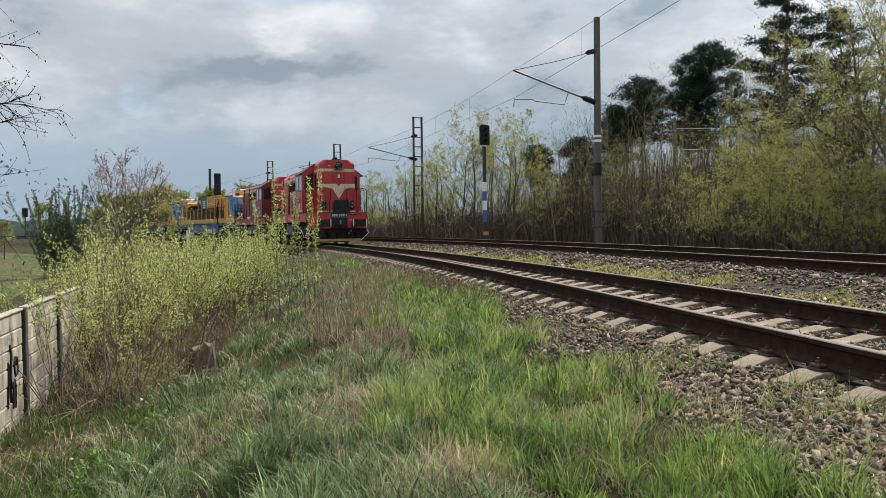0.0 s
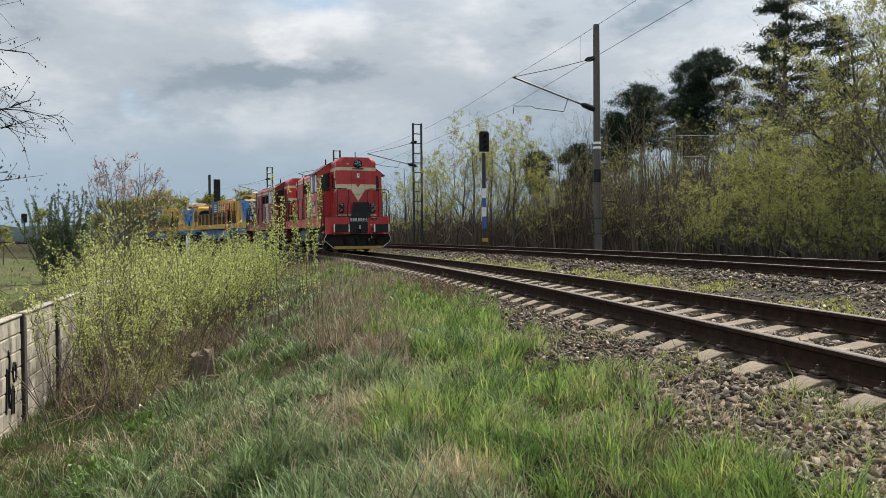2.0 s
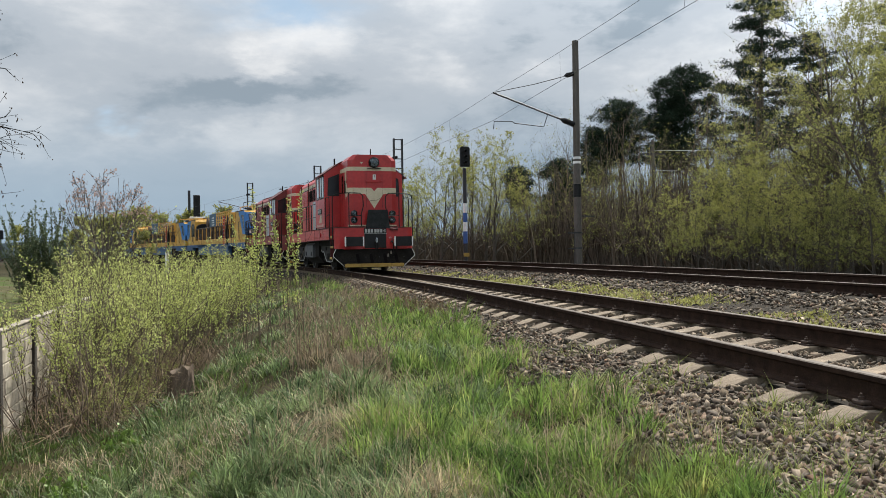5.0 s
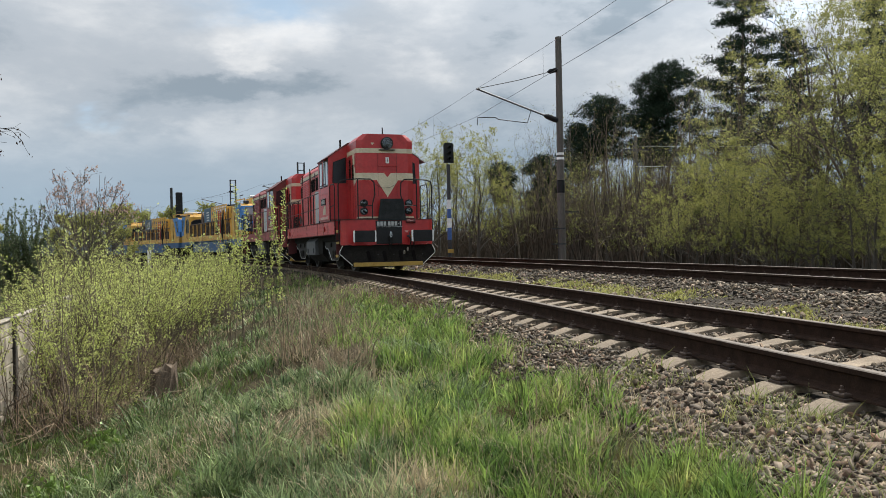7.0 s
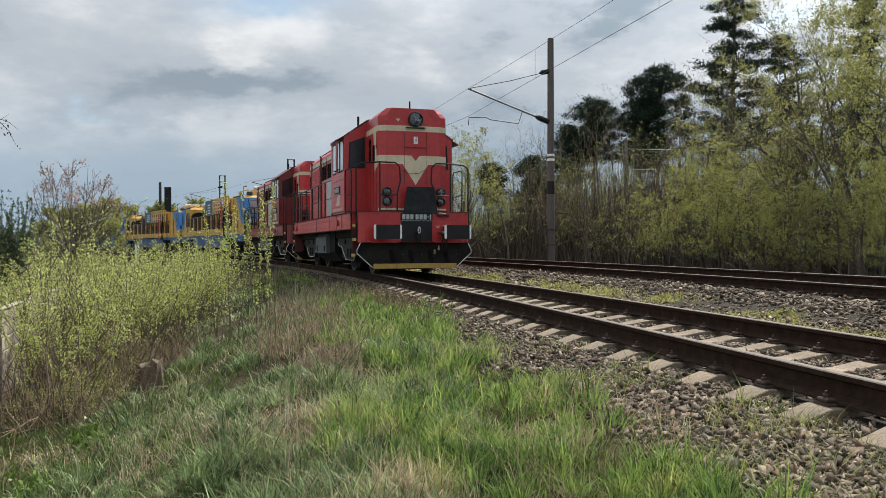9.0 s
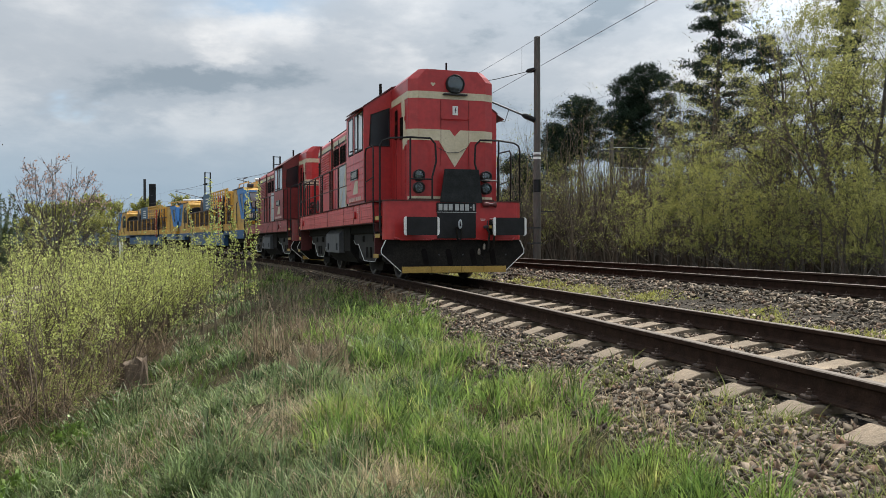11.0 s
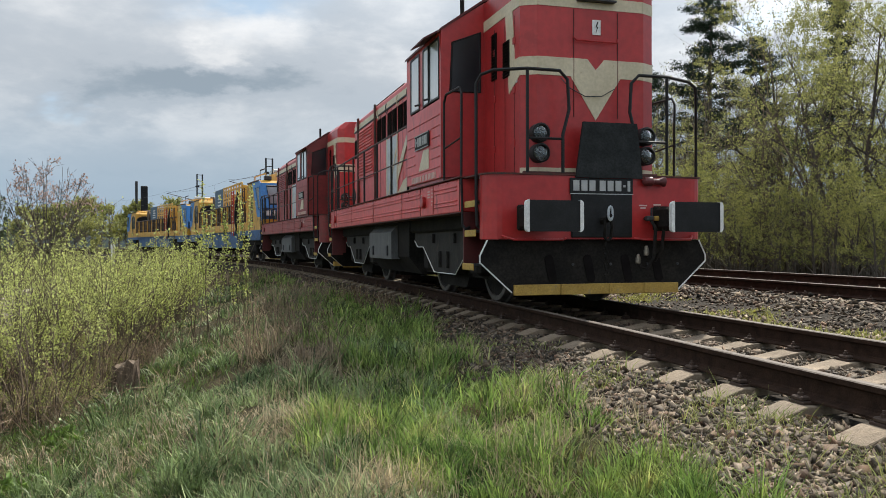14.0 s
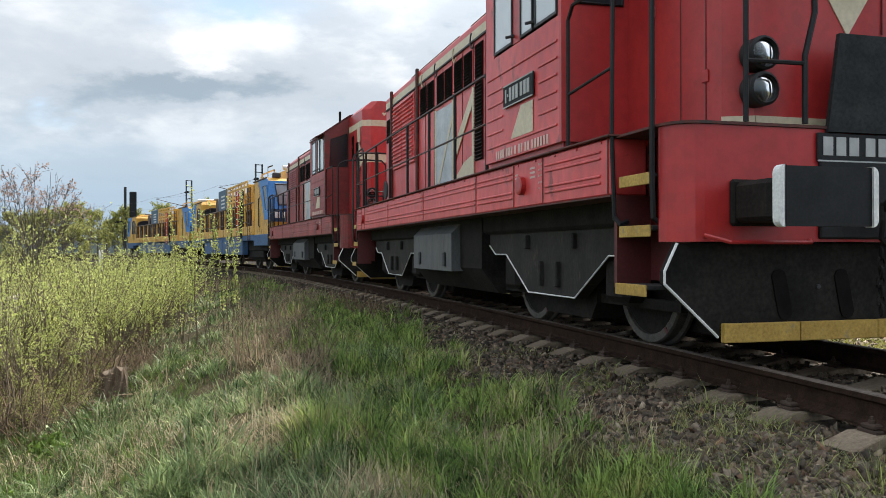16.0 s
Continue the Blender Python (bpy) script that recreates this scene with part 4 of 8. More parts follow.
    digits_bar(npl, -0.36, 0.39, 1.455, 0.775, "x", M["grey_plate"], [0.075, 0.075, 0.075, 0.004, 0.075, 0.075, 0.075, 0.03, 0.035], 0.024, 0.125)

    # cab
    zs, zt = 3.62, 4.16
    cw = [(-1.37, 2.81), (-0.95, 2.81), (-0.95, 3.62), (-1.34, 3.46)]                      # end window
    cab = part("cab", Build().prism([(-1.46, 2.47), (1.46, 2.47), (1.46, 4.27), (-1.46, 4.27)], "z", 1.6, 1.66), red, lo, "red driver's cab")
    for y0, y1 in ((2.42, 2.46), (4.28, 4.32)):
        for s2 in (-1, 1):
            outer = [(0.0, 1.66), (1.5, 1.66), (1.5, zs), (0.88, 4.03), (0.5, zt), (0.0, zt)]
            hole = [(-x, z) for x, z in cw]
            ring = outer[:2] + [hole[0], hole[1], hole[2], hole[3], hole[0]] + outer[1:]
            part("end_wall", Build().prism([(s2 * x, z) for x, z in (ring if y0 < 3 else outer)], "y", y0, y1), red, cab)
    for s2 in (-1, 1):
        outer = [(2.46, 1.66), (4.28, 1.66), (4.28, zs), (2.46, zs)]
        hole = [(2.49, 2.71), (2.49, 3.57), (4.06, 3.57), (4.06, 2.71)]
        # lighter red than the end walls: side light put into the colour
        part("side_wall", Build().prism(outer + outer[:1] + hole + hole[:1], "x", *sorted((s2 * 1.46, s2 * 1.5))), M["red_faded_lit"], cab)
    for s2 in (-1, 1):
        for z in (1.80, 1.94, 2.08, 2.22, 2.36, 2.50):
            for y0, y1 in (((2.5, 4.26),) if z > 2.4 or z < 1.85 else ((2.5, 2.9), (3.8, 4.26))):
                part("groove", Build().box(*sorted((s2 * 1.496, s2 * 1.511)), y0, y1, z, z + 0.02, 0.004), M["red_faded_lit"], cab)
        pt = part("number_plate", Build().box(*sorted((s2 * 1.505, s2 * 1.525)), 2.98, 3.74, 2.14, 2.36, 0.008), M["grey_black"], cab, "dark plate with pale characters as bars")
        digits_bar(pt, 3.05, 3.67, 2.25, s2 * 1.525, "y", M["grey_plate"], [0.035, 0.03, 0.065, 0.065, 0.065, 0.004, 0.065, 0.065, 0.065][::1 if s2 > 0 else -1], 0.026, 0.13, s2)
        for z in (2.145, 2.348):
            part("plate_rim", Build().box(*sorted((s2 * 1.522, s2 * 1.53)), 2.985, 3.735, z - 0.006, z + 0.006), M["grey_plate"], pt)
        part("emblem", Build().prism([(3.02, 1.83), (3.30, 2.11), (3.02, 2.11)][::1] + [], "x", *sorted((s2 * 1.502, s2 * 1.507))), cream, cab)
        part("emblem", Build().prism([(3.02, 1.83), (3.58, 1.83), (3.32, 2.11), (3.02, 2.11)], "x", *sorted((s2 * 1.5015, s2 * 1.5055))), cream, cab)
        digits_bar(cab, 2.68, 4.0, 1.715, s2 * 1.500, "y", M["pale_lettering"], [0.032, 0.032, 0.032, 0.032, 0.032, 0.032, 0.004, 0.032, 0.032, 0.004, 0.032, 0.032, 0.004, 0.032, 0.004, 0.032, 0.032, 0.032, 0.004, 0.032, 0.032, 0.032, 0.02], 0.018, 0.085, s2)
        # side windows: two framed panes, the rear one slid open
        for y0, y1, in ((2.50, 2.98), (3.03, 3.33), (3.54, 4.05)):
            wf = Build()
            wf.box(*sorted((s2 * 1.49, s2 * 1.512)), y0, y0 + 0.02, 2.73, 3.55)
            wf.box(*sorted((s2 * 1.49, s2 * 1.512)), y1 - 0.02, y1, 2.73, 3.55)
            wf.box(*sorted((s2 * 1.49, s2 * 1.512)), y0 + 0.02, y1 - 0.02, 2.73, 2.755)
            wf.box(*sorted((s2 * 1.49, s2 * 1.512)), y0 + 0.02, y1 - 0.02, 3.525, 3.55)
            w = part("window", wf, M["steel_dark"], cab)
            part("pane", Build().box(*sorted((s2 * 1.496, s2 * 1.502)), y0 + 0.02, y1 - 0.02, 2.75, 3.53), M["reflection_tint"], w, "window pane with a pale sky reflection in its colour")
        part("window_pillar", Build().box(*sorted((s2 * 1.47, s2 * 1.50)), 3.335, 3.535, 2.72, 3.56), red, cab)
        for y in (3.0, 3.5):
            part("window_stop", Build().tube([(s2 * 1.5, y, 2.80), (s2 * 1.58, y + 0.02, 2.78)], 0.015, 5), M["steel_dark"], cab)
        part("pane", Build().prism([(s2 * x, z) for x, z in cw], "y", 2.413, 2.440), M["dark_glass"], cab, "dark end window pane")
        part("window_seal", Build().tube([(s2 * x, 2.412, z) for x, z in cw + cw[:1]], 0.016, 5), black, cab)
    part("cab_floor", Build().box(-1.45, 1.45, 2.46, 4.28, 1.7, 1.76), M["interior"], cab)
    # near-black sheets added inside so the cab looks unlit through the windows
    part("cab_lining", Build().box(-0.9, 0.9, 2.47, 2.52, 1.76, 3.9), M["interior"], cab)
    part("cab_lining", Build().box(-1.44, 1.44, 4.2, 4.27, 1.76, 3.6), M["interior"], cab)
    part("cab_lining", Build().prism([(-1.45, 3.52), (-0.85, 3.94), (0.85, 3.94), (1.45, 3.52), (0.85, 3.97), (-0.85, 3.97)], "y", 2.48, 4.27), M["interior"], cab)
    for s2 in (-1, 1):
        part("cab_lining", Build().box(*sorted((s2 * 1.43, s2 * 1.455)), 2.48, 4.26, 1.76, 2.74), M["interior"], cab)
    part("driver_seat", Build().box(-0.95, -0.45, 3.4, 3.9, 2.1, 2.25, 0.04).box(-0.95, -0.45, 3.82, 3.95, 2.2, 3.0, 0.04), M["interior"], cab)
    part("control_desk", Build().box(-1.4, -0.5, 2.55, 2.95, 1.76, 2.6, 0.05), M["interior"], cab)
    rf = Build()
    rl = [(-1.525, 3.59), (-1.50, 3.615), (-0.9, 4.035), (-0.5, zt), (0.5, zt), (0.9, 4.035), (1.50, 3.615), (1.525, 3.59)]
    rf.prism(rl + [(x, z + 0.035) for x, z in rl[::-1]], "y", 2.40, 4.34)
    # roof shares the body red; its shading is put into this darker tone
    roof = part("cab_roof", rf, M["dark_red"], lo)
    for s2 in (-1, 1):
        part("rain_hood", Build().prism([(s2 * 1.42, 3.66), (s2 * 1.72, 3.50), (s2 * 1.72, 3.52), (s2 * 1.42, 3.69)], "y", 2.5, 3.2), M["dark_red"], roof)
    part("exhaust", Build().lathe([(0.032, 3.9), (0.032, 4.28), (0.022, 4.28)], "z", 12, (-0.95, 3.2, 0)), under, lo)
    part("exhaust", Build().lathe([(0.02, 4.2), (0.02, 4.5)], "z", 8, (0.1, 1.7, 0)), under, lo)

    # long hood behind the cab
    prof = roof_profile(0.89, 3.78, 4.03, 0.6)
    hood = part("long_hood", Build().prism(prof, "y", 4.32, 12.28), M["red_faded_lit"], lo, "faded red engine hood, side light in its colour, with cream stripes")
    for y in (6.9, 9.1, 10.6):
        part("roof_hatch", Build().box(-0.62, 0.62, y - 0.9, y + 0.7, 4.02, 4.07, 0.02), M["deck_rust"], hood)
    part("roof_fan", Build().lathe([(0.58, 4.02), (0.58, 4.09), (0.5, 4.11)], "z", 20, (0, 10.4, 0)), M["dark_red"], hood)
    for s2 in (-1, 1):
        xs = sorted((s2 * 0.885, s2 * 0.898))
        part("stripe", Build().box(*xs, 4.32, 12.28, 3.57, 3.70), cream, hood)
        part("seam_strip", Build().box(*sorted((s2 * 0.889, s2 * 0.915)), 4.32, 12.28, 3.545, 3.57), M["steel_dark"], hood)
        # engine-room doors
        for i, y in enumerate((4.45, 5.0, 5.55, 6.1, 6.6, 7.1, 7.6, 8.1, 8.6, 9.15, 9.7)):
            part("door_seam", Build().box(*sorted((s2 * 0.889, s2 * 0.896)), y, y + 0.012, 1.66, 3.52), M["dark_red"], hood)
        for y0, y1 in ((6.68, 7.02), (7.1, 7.48), (7.62, 7.98), (8.06, 8.42), (8.64, 9.0), (9.08, 9.46)):
            louvre_panel(hood, s2 * 0.893, y0, y1, 2.98, 3.46, 11, s2)
        louvre_panel(hood, s2 * 0.893, 6.2, 6.52, 1.95, 3.48, 32, s2)
        for y0, y1 in ((4.5, 4.8), (5.2, 5.5)):
            louvre_panel(hood, s2 * 0.893, y0, y1, 2.98, 3.46, 11, s2)
        louvre_panel(hood, s2 * 0.893, 11.75, 12.2, 2.9, 3.35, 9, s2)
        # slatted radiator shutters
        sh = part("radiator_shutter", Build().box(*sorted((s2 * 0.89, s2 * 0.92)), 9.85, 11.55, 2.3, 3.52, 0.01), M["red_faded_lit"], hood)
        for i in range(15):
            z = 2.42 + i * 0.072
            for y0, y1 in ((9.9, 10.66), (10.74, 11.5)):
                part("slat", Build().prism([(s2 * 0.92, z), (s2 * 0.955, z + 0.01), (s2 * 0.92, z + 0.055)], "y", y0, y1), M["red_faded_lit"], sh)
        # pale open door panel and cream zigzag
        part("door_panel", Build().box(*sorted((s2 * 0.893, s2 * 0.906)), 7.58, 8.44, 1.70, 2.92), M["pale_grey"], hood, "pale grey door panel")
        for y in (7.5, 8.45):
            part("stripe", Build().box(*sorted((s2 * 0.894, s2 * 0.91)), y, y + 0.08, 1.66, 2.95), cream, hood)
        part("stripe", Build().prism([(8.40, 1.72), (8.30, 1.72), (7.58, 2.62), (7.58, 2.74)], "x", *sorted((s2 * 0.9, s2 * 0.912))), cream, hood)
        part("stripe", Build().prism([(7.5, 2.0), (6.62, 2.72), (6.62, 2.92), (7.5, 2.24)], "x", *sorted((s2 * 0.895, s2 * 0.907))), cream, hood)
        part("stripe", Build().prism([(7.5, 1.66), (6.6, 1.66), (6.6, 2.05), (7.0, 1.98), (7.5, 1.76)], "x", *sorted((s2 * 0.897, s2 * 0.909))), cream, hood)
        part("stripe", Build().box(*sorted((s2 * 0.896, s2 * 0.908)), 6.56, 6.64, 1.66, 2.95), cream, hood)
        for y in (9.6, 11.65):
            part("door_post", Build().box(*sorted((s2 * 0.89, s2 * 0.94)), y, y + 0.07, 1.6, 3.85, 0.01), M["deck_rust"], hood)
        for i, y in enumerate((6.55, 7.38, 8.38, 9.2, 11.6)):
            ring = [(s2 * 0.93, y + 0.09 * math.cos(a), 3.56 + 0.11 * math.sin(a)) for a in np.linspace(-2.6, 1.2, 8)]
            part("lifting_ring", Build().tube(ring, 0.011, 5), cream if i % 2 else M["steel_dark"], hood)
        # walkway railing
        zr0, zr1 = 2.62, 2.10
        rail = part("walkway_railing", handle([(s2 * 1.47, 4.36, 2.50), (s2 * 1.47, 4.42, zr0), (s2 * 1.47, 12.2, zr0)], 0.019), M["rail_paint"], lo, "tube railing along the walkway", True)
        part("railing_bar", handle([(s2 * 1.47, 4.38, zr1), (s2 * 1.47, 12.2, zr1)], 0.012), M["rail_paint"], rail, smooth=True)
        for y in (4.38, 5.55, 6.75, 8.0, 9.25, 10.4, 11.4, 12.2):
            part("railing_post", handle([(s2 * 1.47, y, 1.6), (s2 * 1.47, y, zr0)], 0.019), black, rail, smooth=True)
        part("hand_wheel", Build().lathe([(0.17, 0.0), (0.2, 0.015), (0.17, 0.03)], "x", 20, (s2 * 1.0, 11.9, 1.95)), black, lo)

    # tanks and boxes between the bogies
    for s2 in (-1, 1):
        bx = part("battery_box", Build().prism([(s2 * 0.75, 0.5), (s2 * 1.34, 0.5), (s2 * 1.34, 0.98), (s2 * 1.2, 1.12), (s2 * 0.75, 1.12)], "y", 6.15, 8.15), M["tank"], lo, "grey battery box")
        for y in (6.45, 7.75):
            part("latch", Build().box(*sorted((s2 * 1.34, s2 * 1.37)), y - 0.05, y + 0.05, 0.56, 0.74, 0.01), M["steel_dark"], bx)
    part("air_tank", Build().lathe([(0.3, 5.2), (0.34, 5.3), (0.34, 8.3), (0.3, 8.4)], "y", 14, (0, 0, 0.55)), under, lo)
    part("fuel_tank", Build().prism([(-1.0, 0.26), (1.0, 0.26), (1.22, 0.55), (1.22, 1.15), (-1.22, 1.15), (-1.22, 0.55)], "y", 5.3, 8.6), under, lo)
    part("pipe", Build().tube([(-1.2, 5.6, 1.2), (-1.25, 6.9, 1.18), (-1.2, 7.1, 1.28)], 0.03, 6), under, lo)

    # bogies
    wheels = []
    for yc in (3.48, 10.33):
        bg = part("bogie", Build().box(-0.6, 0.6, yc - 1.75, yc + 1.75, 0.42, 1.0, 0.03), under, lo)
        for dy in (-0.62, 0.62):
            part("traction_motor", Build().lathe([(0.4, -0.55), (0.42, -0.4), (0.42, 0.4), (0.4, 0.55)], "x", 14, (0, yc + dy, 0.58)), under, bg)
        for s2 in (-1, 1):
            part("brake_rod", Build().box(*sorted((s2 * 0.86, s2 * 0.92)), yc - 1.9, yc + 1.9, 0.3, 0.38), under, bg)
        part("spring_plank", Build().prism([(yc - 0.62, 0.30), (yc - 0.5, 0.15), (yc + 0.5, 0.15), (yc + 0.62, 0.30), (yc + 0.62, 0.62), (yc - 0.62, 0.62)], "x", -0.96, 0.96), under, bg)
        part("brake_gear", Build().box(-0.62, 0.62, yc - 1.85, yc + 1.85, 0.12, 0.44, 0.02), under, bg)
        for s2 in (-1, 1):
            xs = sorted((s2 * 1.02, s2 * 1.14))
            o = [(yc - 1.75, 0.82), (yc - 1.55, 0.72), (yc - 1.2, 0.72), (yc - 0.55, 0.34), (yc + 0.55, 0.34), (yc + 1.2, 0.72), (yc + 1.55, 0.72), (yc + 1.75, 0.82), (yc + 1.75, 0.98), (yc - 1.75, 0.98)]
            sf = part("bogie_side_frame", Build().prism(o, "x", *xs), M["bogie"], bg)
            part("edge_stripe", Build().tube([(s2 * 1.145, y, z) for y, z in o[:8]], 0.008, 5), white, sf, "white painted lower edge")
            for dy in (-0.55, -0.2, 0.2, 0.55):
                part("bracket", Build().box(*sorted((s2 * 1.13, s2 * 1.19)), yc + dy - 0.035, yc + dy + 0.035, 0.42 if abs(dy) < 0.4 else 0.78, 0.66 if abs(dy) < 0.4 else 0.92, 0.01), M["bogie"], sf)
            for dy in (-1.2, 1.2):
                part("axle_box", Build().box(*sorted((s2 * 0.85, s2 * 1.1)), yc + dy - 0.19, yc + dy + 0.19, 0.34, 0.72, 0.05), under, bg)
                part("coil_spring", Build().lathe([(0.09, 0.7), (0.09, 0.95)], "z", 10, (s2 * 0.95, yc + dy + 0.28, 0)), under, bg)
                part("brake_shoe", Build().box(*sorted((s2 * 0.66, s2 * 0.80)), yc + dy * 1.46 - 0.06, yc + dy * 1.46 + 0.06, 0.3, 0.7, 0.02), under, bg)
        for dy in (-1.2, 1.2):
            ax = wheelset(lo)
            ax.matrix_basis = pose(0, yc + dy, 0.5)
            wheels.append((ax, yc + dy))
    return lo, wheels


M["worn_steel"] = material("worn_bright_steel", [(0.10, 0.085, 0.065), (0.34, 0.30, 0.24)], 0.45, 0.5, scale=14, fine=0.4)
M["grey_black"] = material("grey_black_plate", [(0.012, 0.014, 0.0145), (0.026, 0.029, 0.030)], 0.7, spec=0.2, scale=5, fine=0.4, spots=((0.055, 0.065, 0.06), 0.66, 8))
M["pale_lettering"] = material("pale_lettering", [(0.50, 0.32, 0.28), (0.66, 0.5, 0.45)], 0.6)
M["red_worn"] = material("worn_dull_red_paint", [(0.24, 0.030, 0.030), (0.37, 0.065, 0.062)], 0.5, scale=1.3, fine=0.25, spots=((0.12, 0.028, 0.026), 0.57, 3.5), bump=0.06, bump_scale=14, stretch=(1, 1, 0.6))
M["rail_paint"] = material("dark_red_tube", [(0.035, 0.014, 0.014), (0.06, 0.02, 0.02)], 0.5, scale=9)
# pale base colour stands for the sky mirrored in the side panes
M["reflection_tint"] = material("reflection_tinted_glass", [(0.50, 0.54, 0.57), (0.6, 0.64, 0.67)], 0.12, 0.25, scale=2)
M["dark_glass"] = material("dark_window_glass", [(0.008, 0.009, 0.011), (0.02, 0.023, 0.027)], 0.25, spec=0.35, scale=2)
TRAIN = []
lead, lead_wheels = locomotive("red diesel locomotive with cream arrow stripe leading the train")
TRAIN.append((lead, 0.0, (3.48, 10.33), lead_wheels))


def second_locomotive():
    lo = copy_thing(lead, pose(0, 0, 0))
    tagged(lo, "weathered red diesel locomotive, shade in its colour, coupled behind the leading one")
    for o in lo.children_recursive:
        if o.type == "MESH" and o.material_slots and not o.name.startswith("nose_hood"):
            worn = {M["red"]: M["red_dirty_shaded"], M["red_faded_lit"]: M["red_worn"]}.get(o.material_slots[0].material)
            if worn:
                o.material_slots[0].link = "OBJECT"
                o.material_slots[0].material = worn
    axles = [o for o in lo.children if o.name.startswith("wheelset")]
    TRAIN.append((lo, 13.60, (3.48, 10.33), [(a, a.matrix_basis.translation.y) for a in axles]))


second_locomotive()


def maintenance_wagon(label):
    wg = thing("maintenance_wagon", label, "rail wagon", "yellow and blue wagons of the train")
    yel, blu, dark, under = M["wagon_yellow"], M["wagon_blue"], M["steel_dark"], M["under"]
    Ln = 22.3
    part("underframe", Build().box(-1.15, 1.15, 0.8, Ln - 0.8, 0.75, 1.4, 0.03), under, wg)
    for s2 in (-1, 1):
        # skirts are wagon blue, with the shade down there in the colour
        part("side_skirt", Build().box(*sorted((s2 * 1.15, s2 * 1.42)), 0.6, 3.2, 0.95, 1.40, 0.02), M["wagon_shade_navy"], wg, "blue side skirt, darkened for shade")
        part("side_skirt", Build().box(*sorted((s2 * 1.15, s2 * 1.42)), 5.6, 16.6, 0.58, 1.40, 0.02), M["wagon_shade_navy"], wg, "blue side skirt, darkened for shade")
        part("side_skirt", Build().box(*sorted((s2 * 1.15, s2 * 1.42)), 19.2, Ln - 0.4, 0.95, 1.40, 0.02), M["wagon_shade_navy"], wg, "blue side skirt, darkened for shade")
        part("side_skirt", Build().box(*sorted((s2 * 1.2, s2 * 1.42)), 3.2, 19.2, 1.18, 1.40, 0.01), M["wagon_shade_navy"], wg, "blue side skirt, darkened for shade")
        part("side_sill", Build().box(*sorted((s2 * 1.1, s2 * 1.43)), 3.3, 18.0, 1.402, 1.78, 0.02), yel, wg, "yellow side sill")
        for y in (7.5, 9.5, 11.5, 13.5):
            part("locker_door", Build().box(*sorted((s2 * 1.42, s2 * 1.435)), y - 0.8, y + 0.8, 0.66, 1.3, 0.01), M["wagon_shade_navy"], wg)
    part("deck", Build().box(-1.1, 1.1, 3.2, 18.1, 1.4, 1.76), dark, wg)
    # buffers and couplings
    for y in (0.1, Ln - 0.1):
        for s2 in (-1, 1):
            part("buffer", Build().lathe([(0.1, 0.7 if y < 1 else Ln - 0.7), (0.1, y + (0.1 if y < 1 else -0.1)), (0.23, y + (0.08 if y < 1 else -0.08)), (0.23, y)], "y", 14, (s2 * 0.875, 0, 1.06)), under, wg)
    # cabins at both ends, bent steel sides, blue ends
    navy = M["wagon_shade_navy"]

    def cabin(y0, y1, front, z0=1.402, top=3.55):
        d = 1 if front else -1
        ya, yb = (y0, y1) if front else (y1, y0)
        outline = [(ya + d * 0.25, z0), (ya, 2.35), (ya + d * 0.30, 3.40), (ya + d * 0.55, top), (yb - d * 0.15, top), (yb, top - 0.15), (yb, z0)]
        c = part("cabin", Build().prism(outline, "x", -1.38, 1.38), yel, wg, "yellow cabin")
        for s2 in (-1, 1):
            band = [(ya - d * 0.004, 1.95), (ya + d * 0.29, 3.41), (ya + d * 0.52, 3.53), (ya + d * 2.05, 3.53), (ya + d * 1.75, 3.2), (ya + d * 0.95, 1.95)]
            part("side_panel", Build().prism(band, "x", *sorted((s2 * 1.37, s2 * 1.395))), blu, c, "blue window panel")
            win = [(ya + d * 0.24, 2.3), (ya + d * 0.44, 3.25), (ya + d * 1.25, 3.25), (ya + d * 0.72, 2.3)]
            w = part("window", Build().prism(win, "x", *sorted((s2 * 1.385, s2 * 1.402))), M["dark_glass"], c)
            part("window_frame", Build().tube([(s2 * 1.40, y, z) for y, z in win + win[:1]], 0.03, 5), blu, w)
            for y in (yb - d * 0.06, yb - d * 1.0):
                part("door_seam", Build().box(*sorted((s2 * 1.38, s2 * 1.388)), min(y, y - d * 0.03), max(y, y - d * 0.03), 1.5, 3.3), dark, c)
            part("corner_post", Build().box(*sorted((s2 * 1.36, s2 * 1.41)), *sorted((yb, yb - d * 0.1)), z0, top - 0.1, 0.02), yel, c)
            part("grab_bar", Build().tube([(s2 * 1.39, yb - d * 1.15, 1.7), (s2 * 1.44, yb - d * 1.15, 1.75), (s2 * 1.44, yb - d * 1.15, 2.8), (s2 * 1.39, yb - d * 1.15, 2.85)], 0.02, 5), dark, c)
            part("roof_gutter", Build().box(*sorted((s2 * 1.34, s2 * 1.42)), *sorted((ya + d * 0.55, yb)), top - 0.04, top + 0.02, 0.01), M["brown_post"], c)
        fr = Build().add([(-1.385, ya + d * 0.22, 1.6), (1.385, ya + d * 0.22, 1.6), (1.385, ya - d * 0.012, 2.34), (-1.385, ya - d * 0.012, 2.34), (-1.385, ya + d * 0.285, 3.41), (1.385, ya + d * 0.285, 3.41),
                          (-1.385, ya + d * 0.28, 1.6), (1.385, ya + d * 0.28, 1.6), (1.385, ya + d * 0.04, 2.34), (-1.385, ya + d * 0.04, 2.34), (-1.385, ya + d * 0.34, 3.41), (1.385, ya + d * 0.34, 3.41)],
                         [(0, 1, 2, 3), (3, 2, 5, 4), (6, 9, 8, 7), (9, 10, 11, 8), (0, 3, 9, 6), (3, 4, 10, 9), (1, 7, 8, 2), (2, 8, 11, 5), (4, 5, 11, 10), (0, 6, 7, 1)])
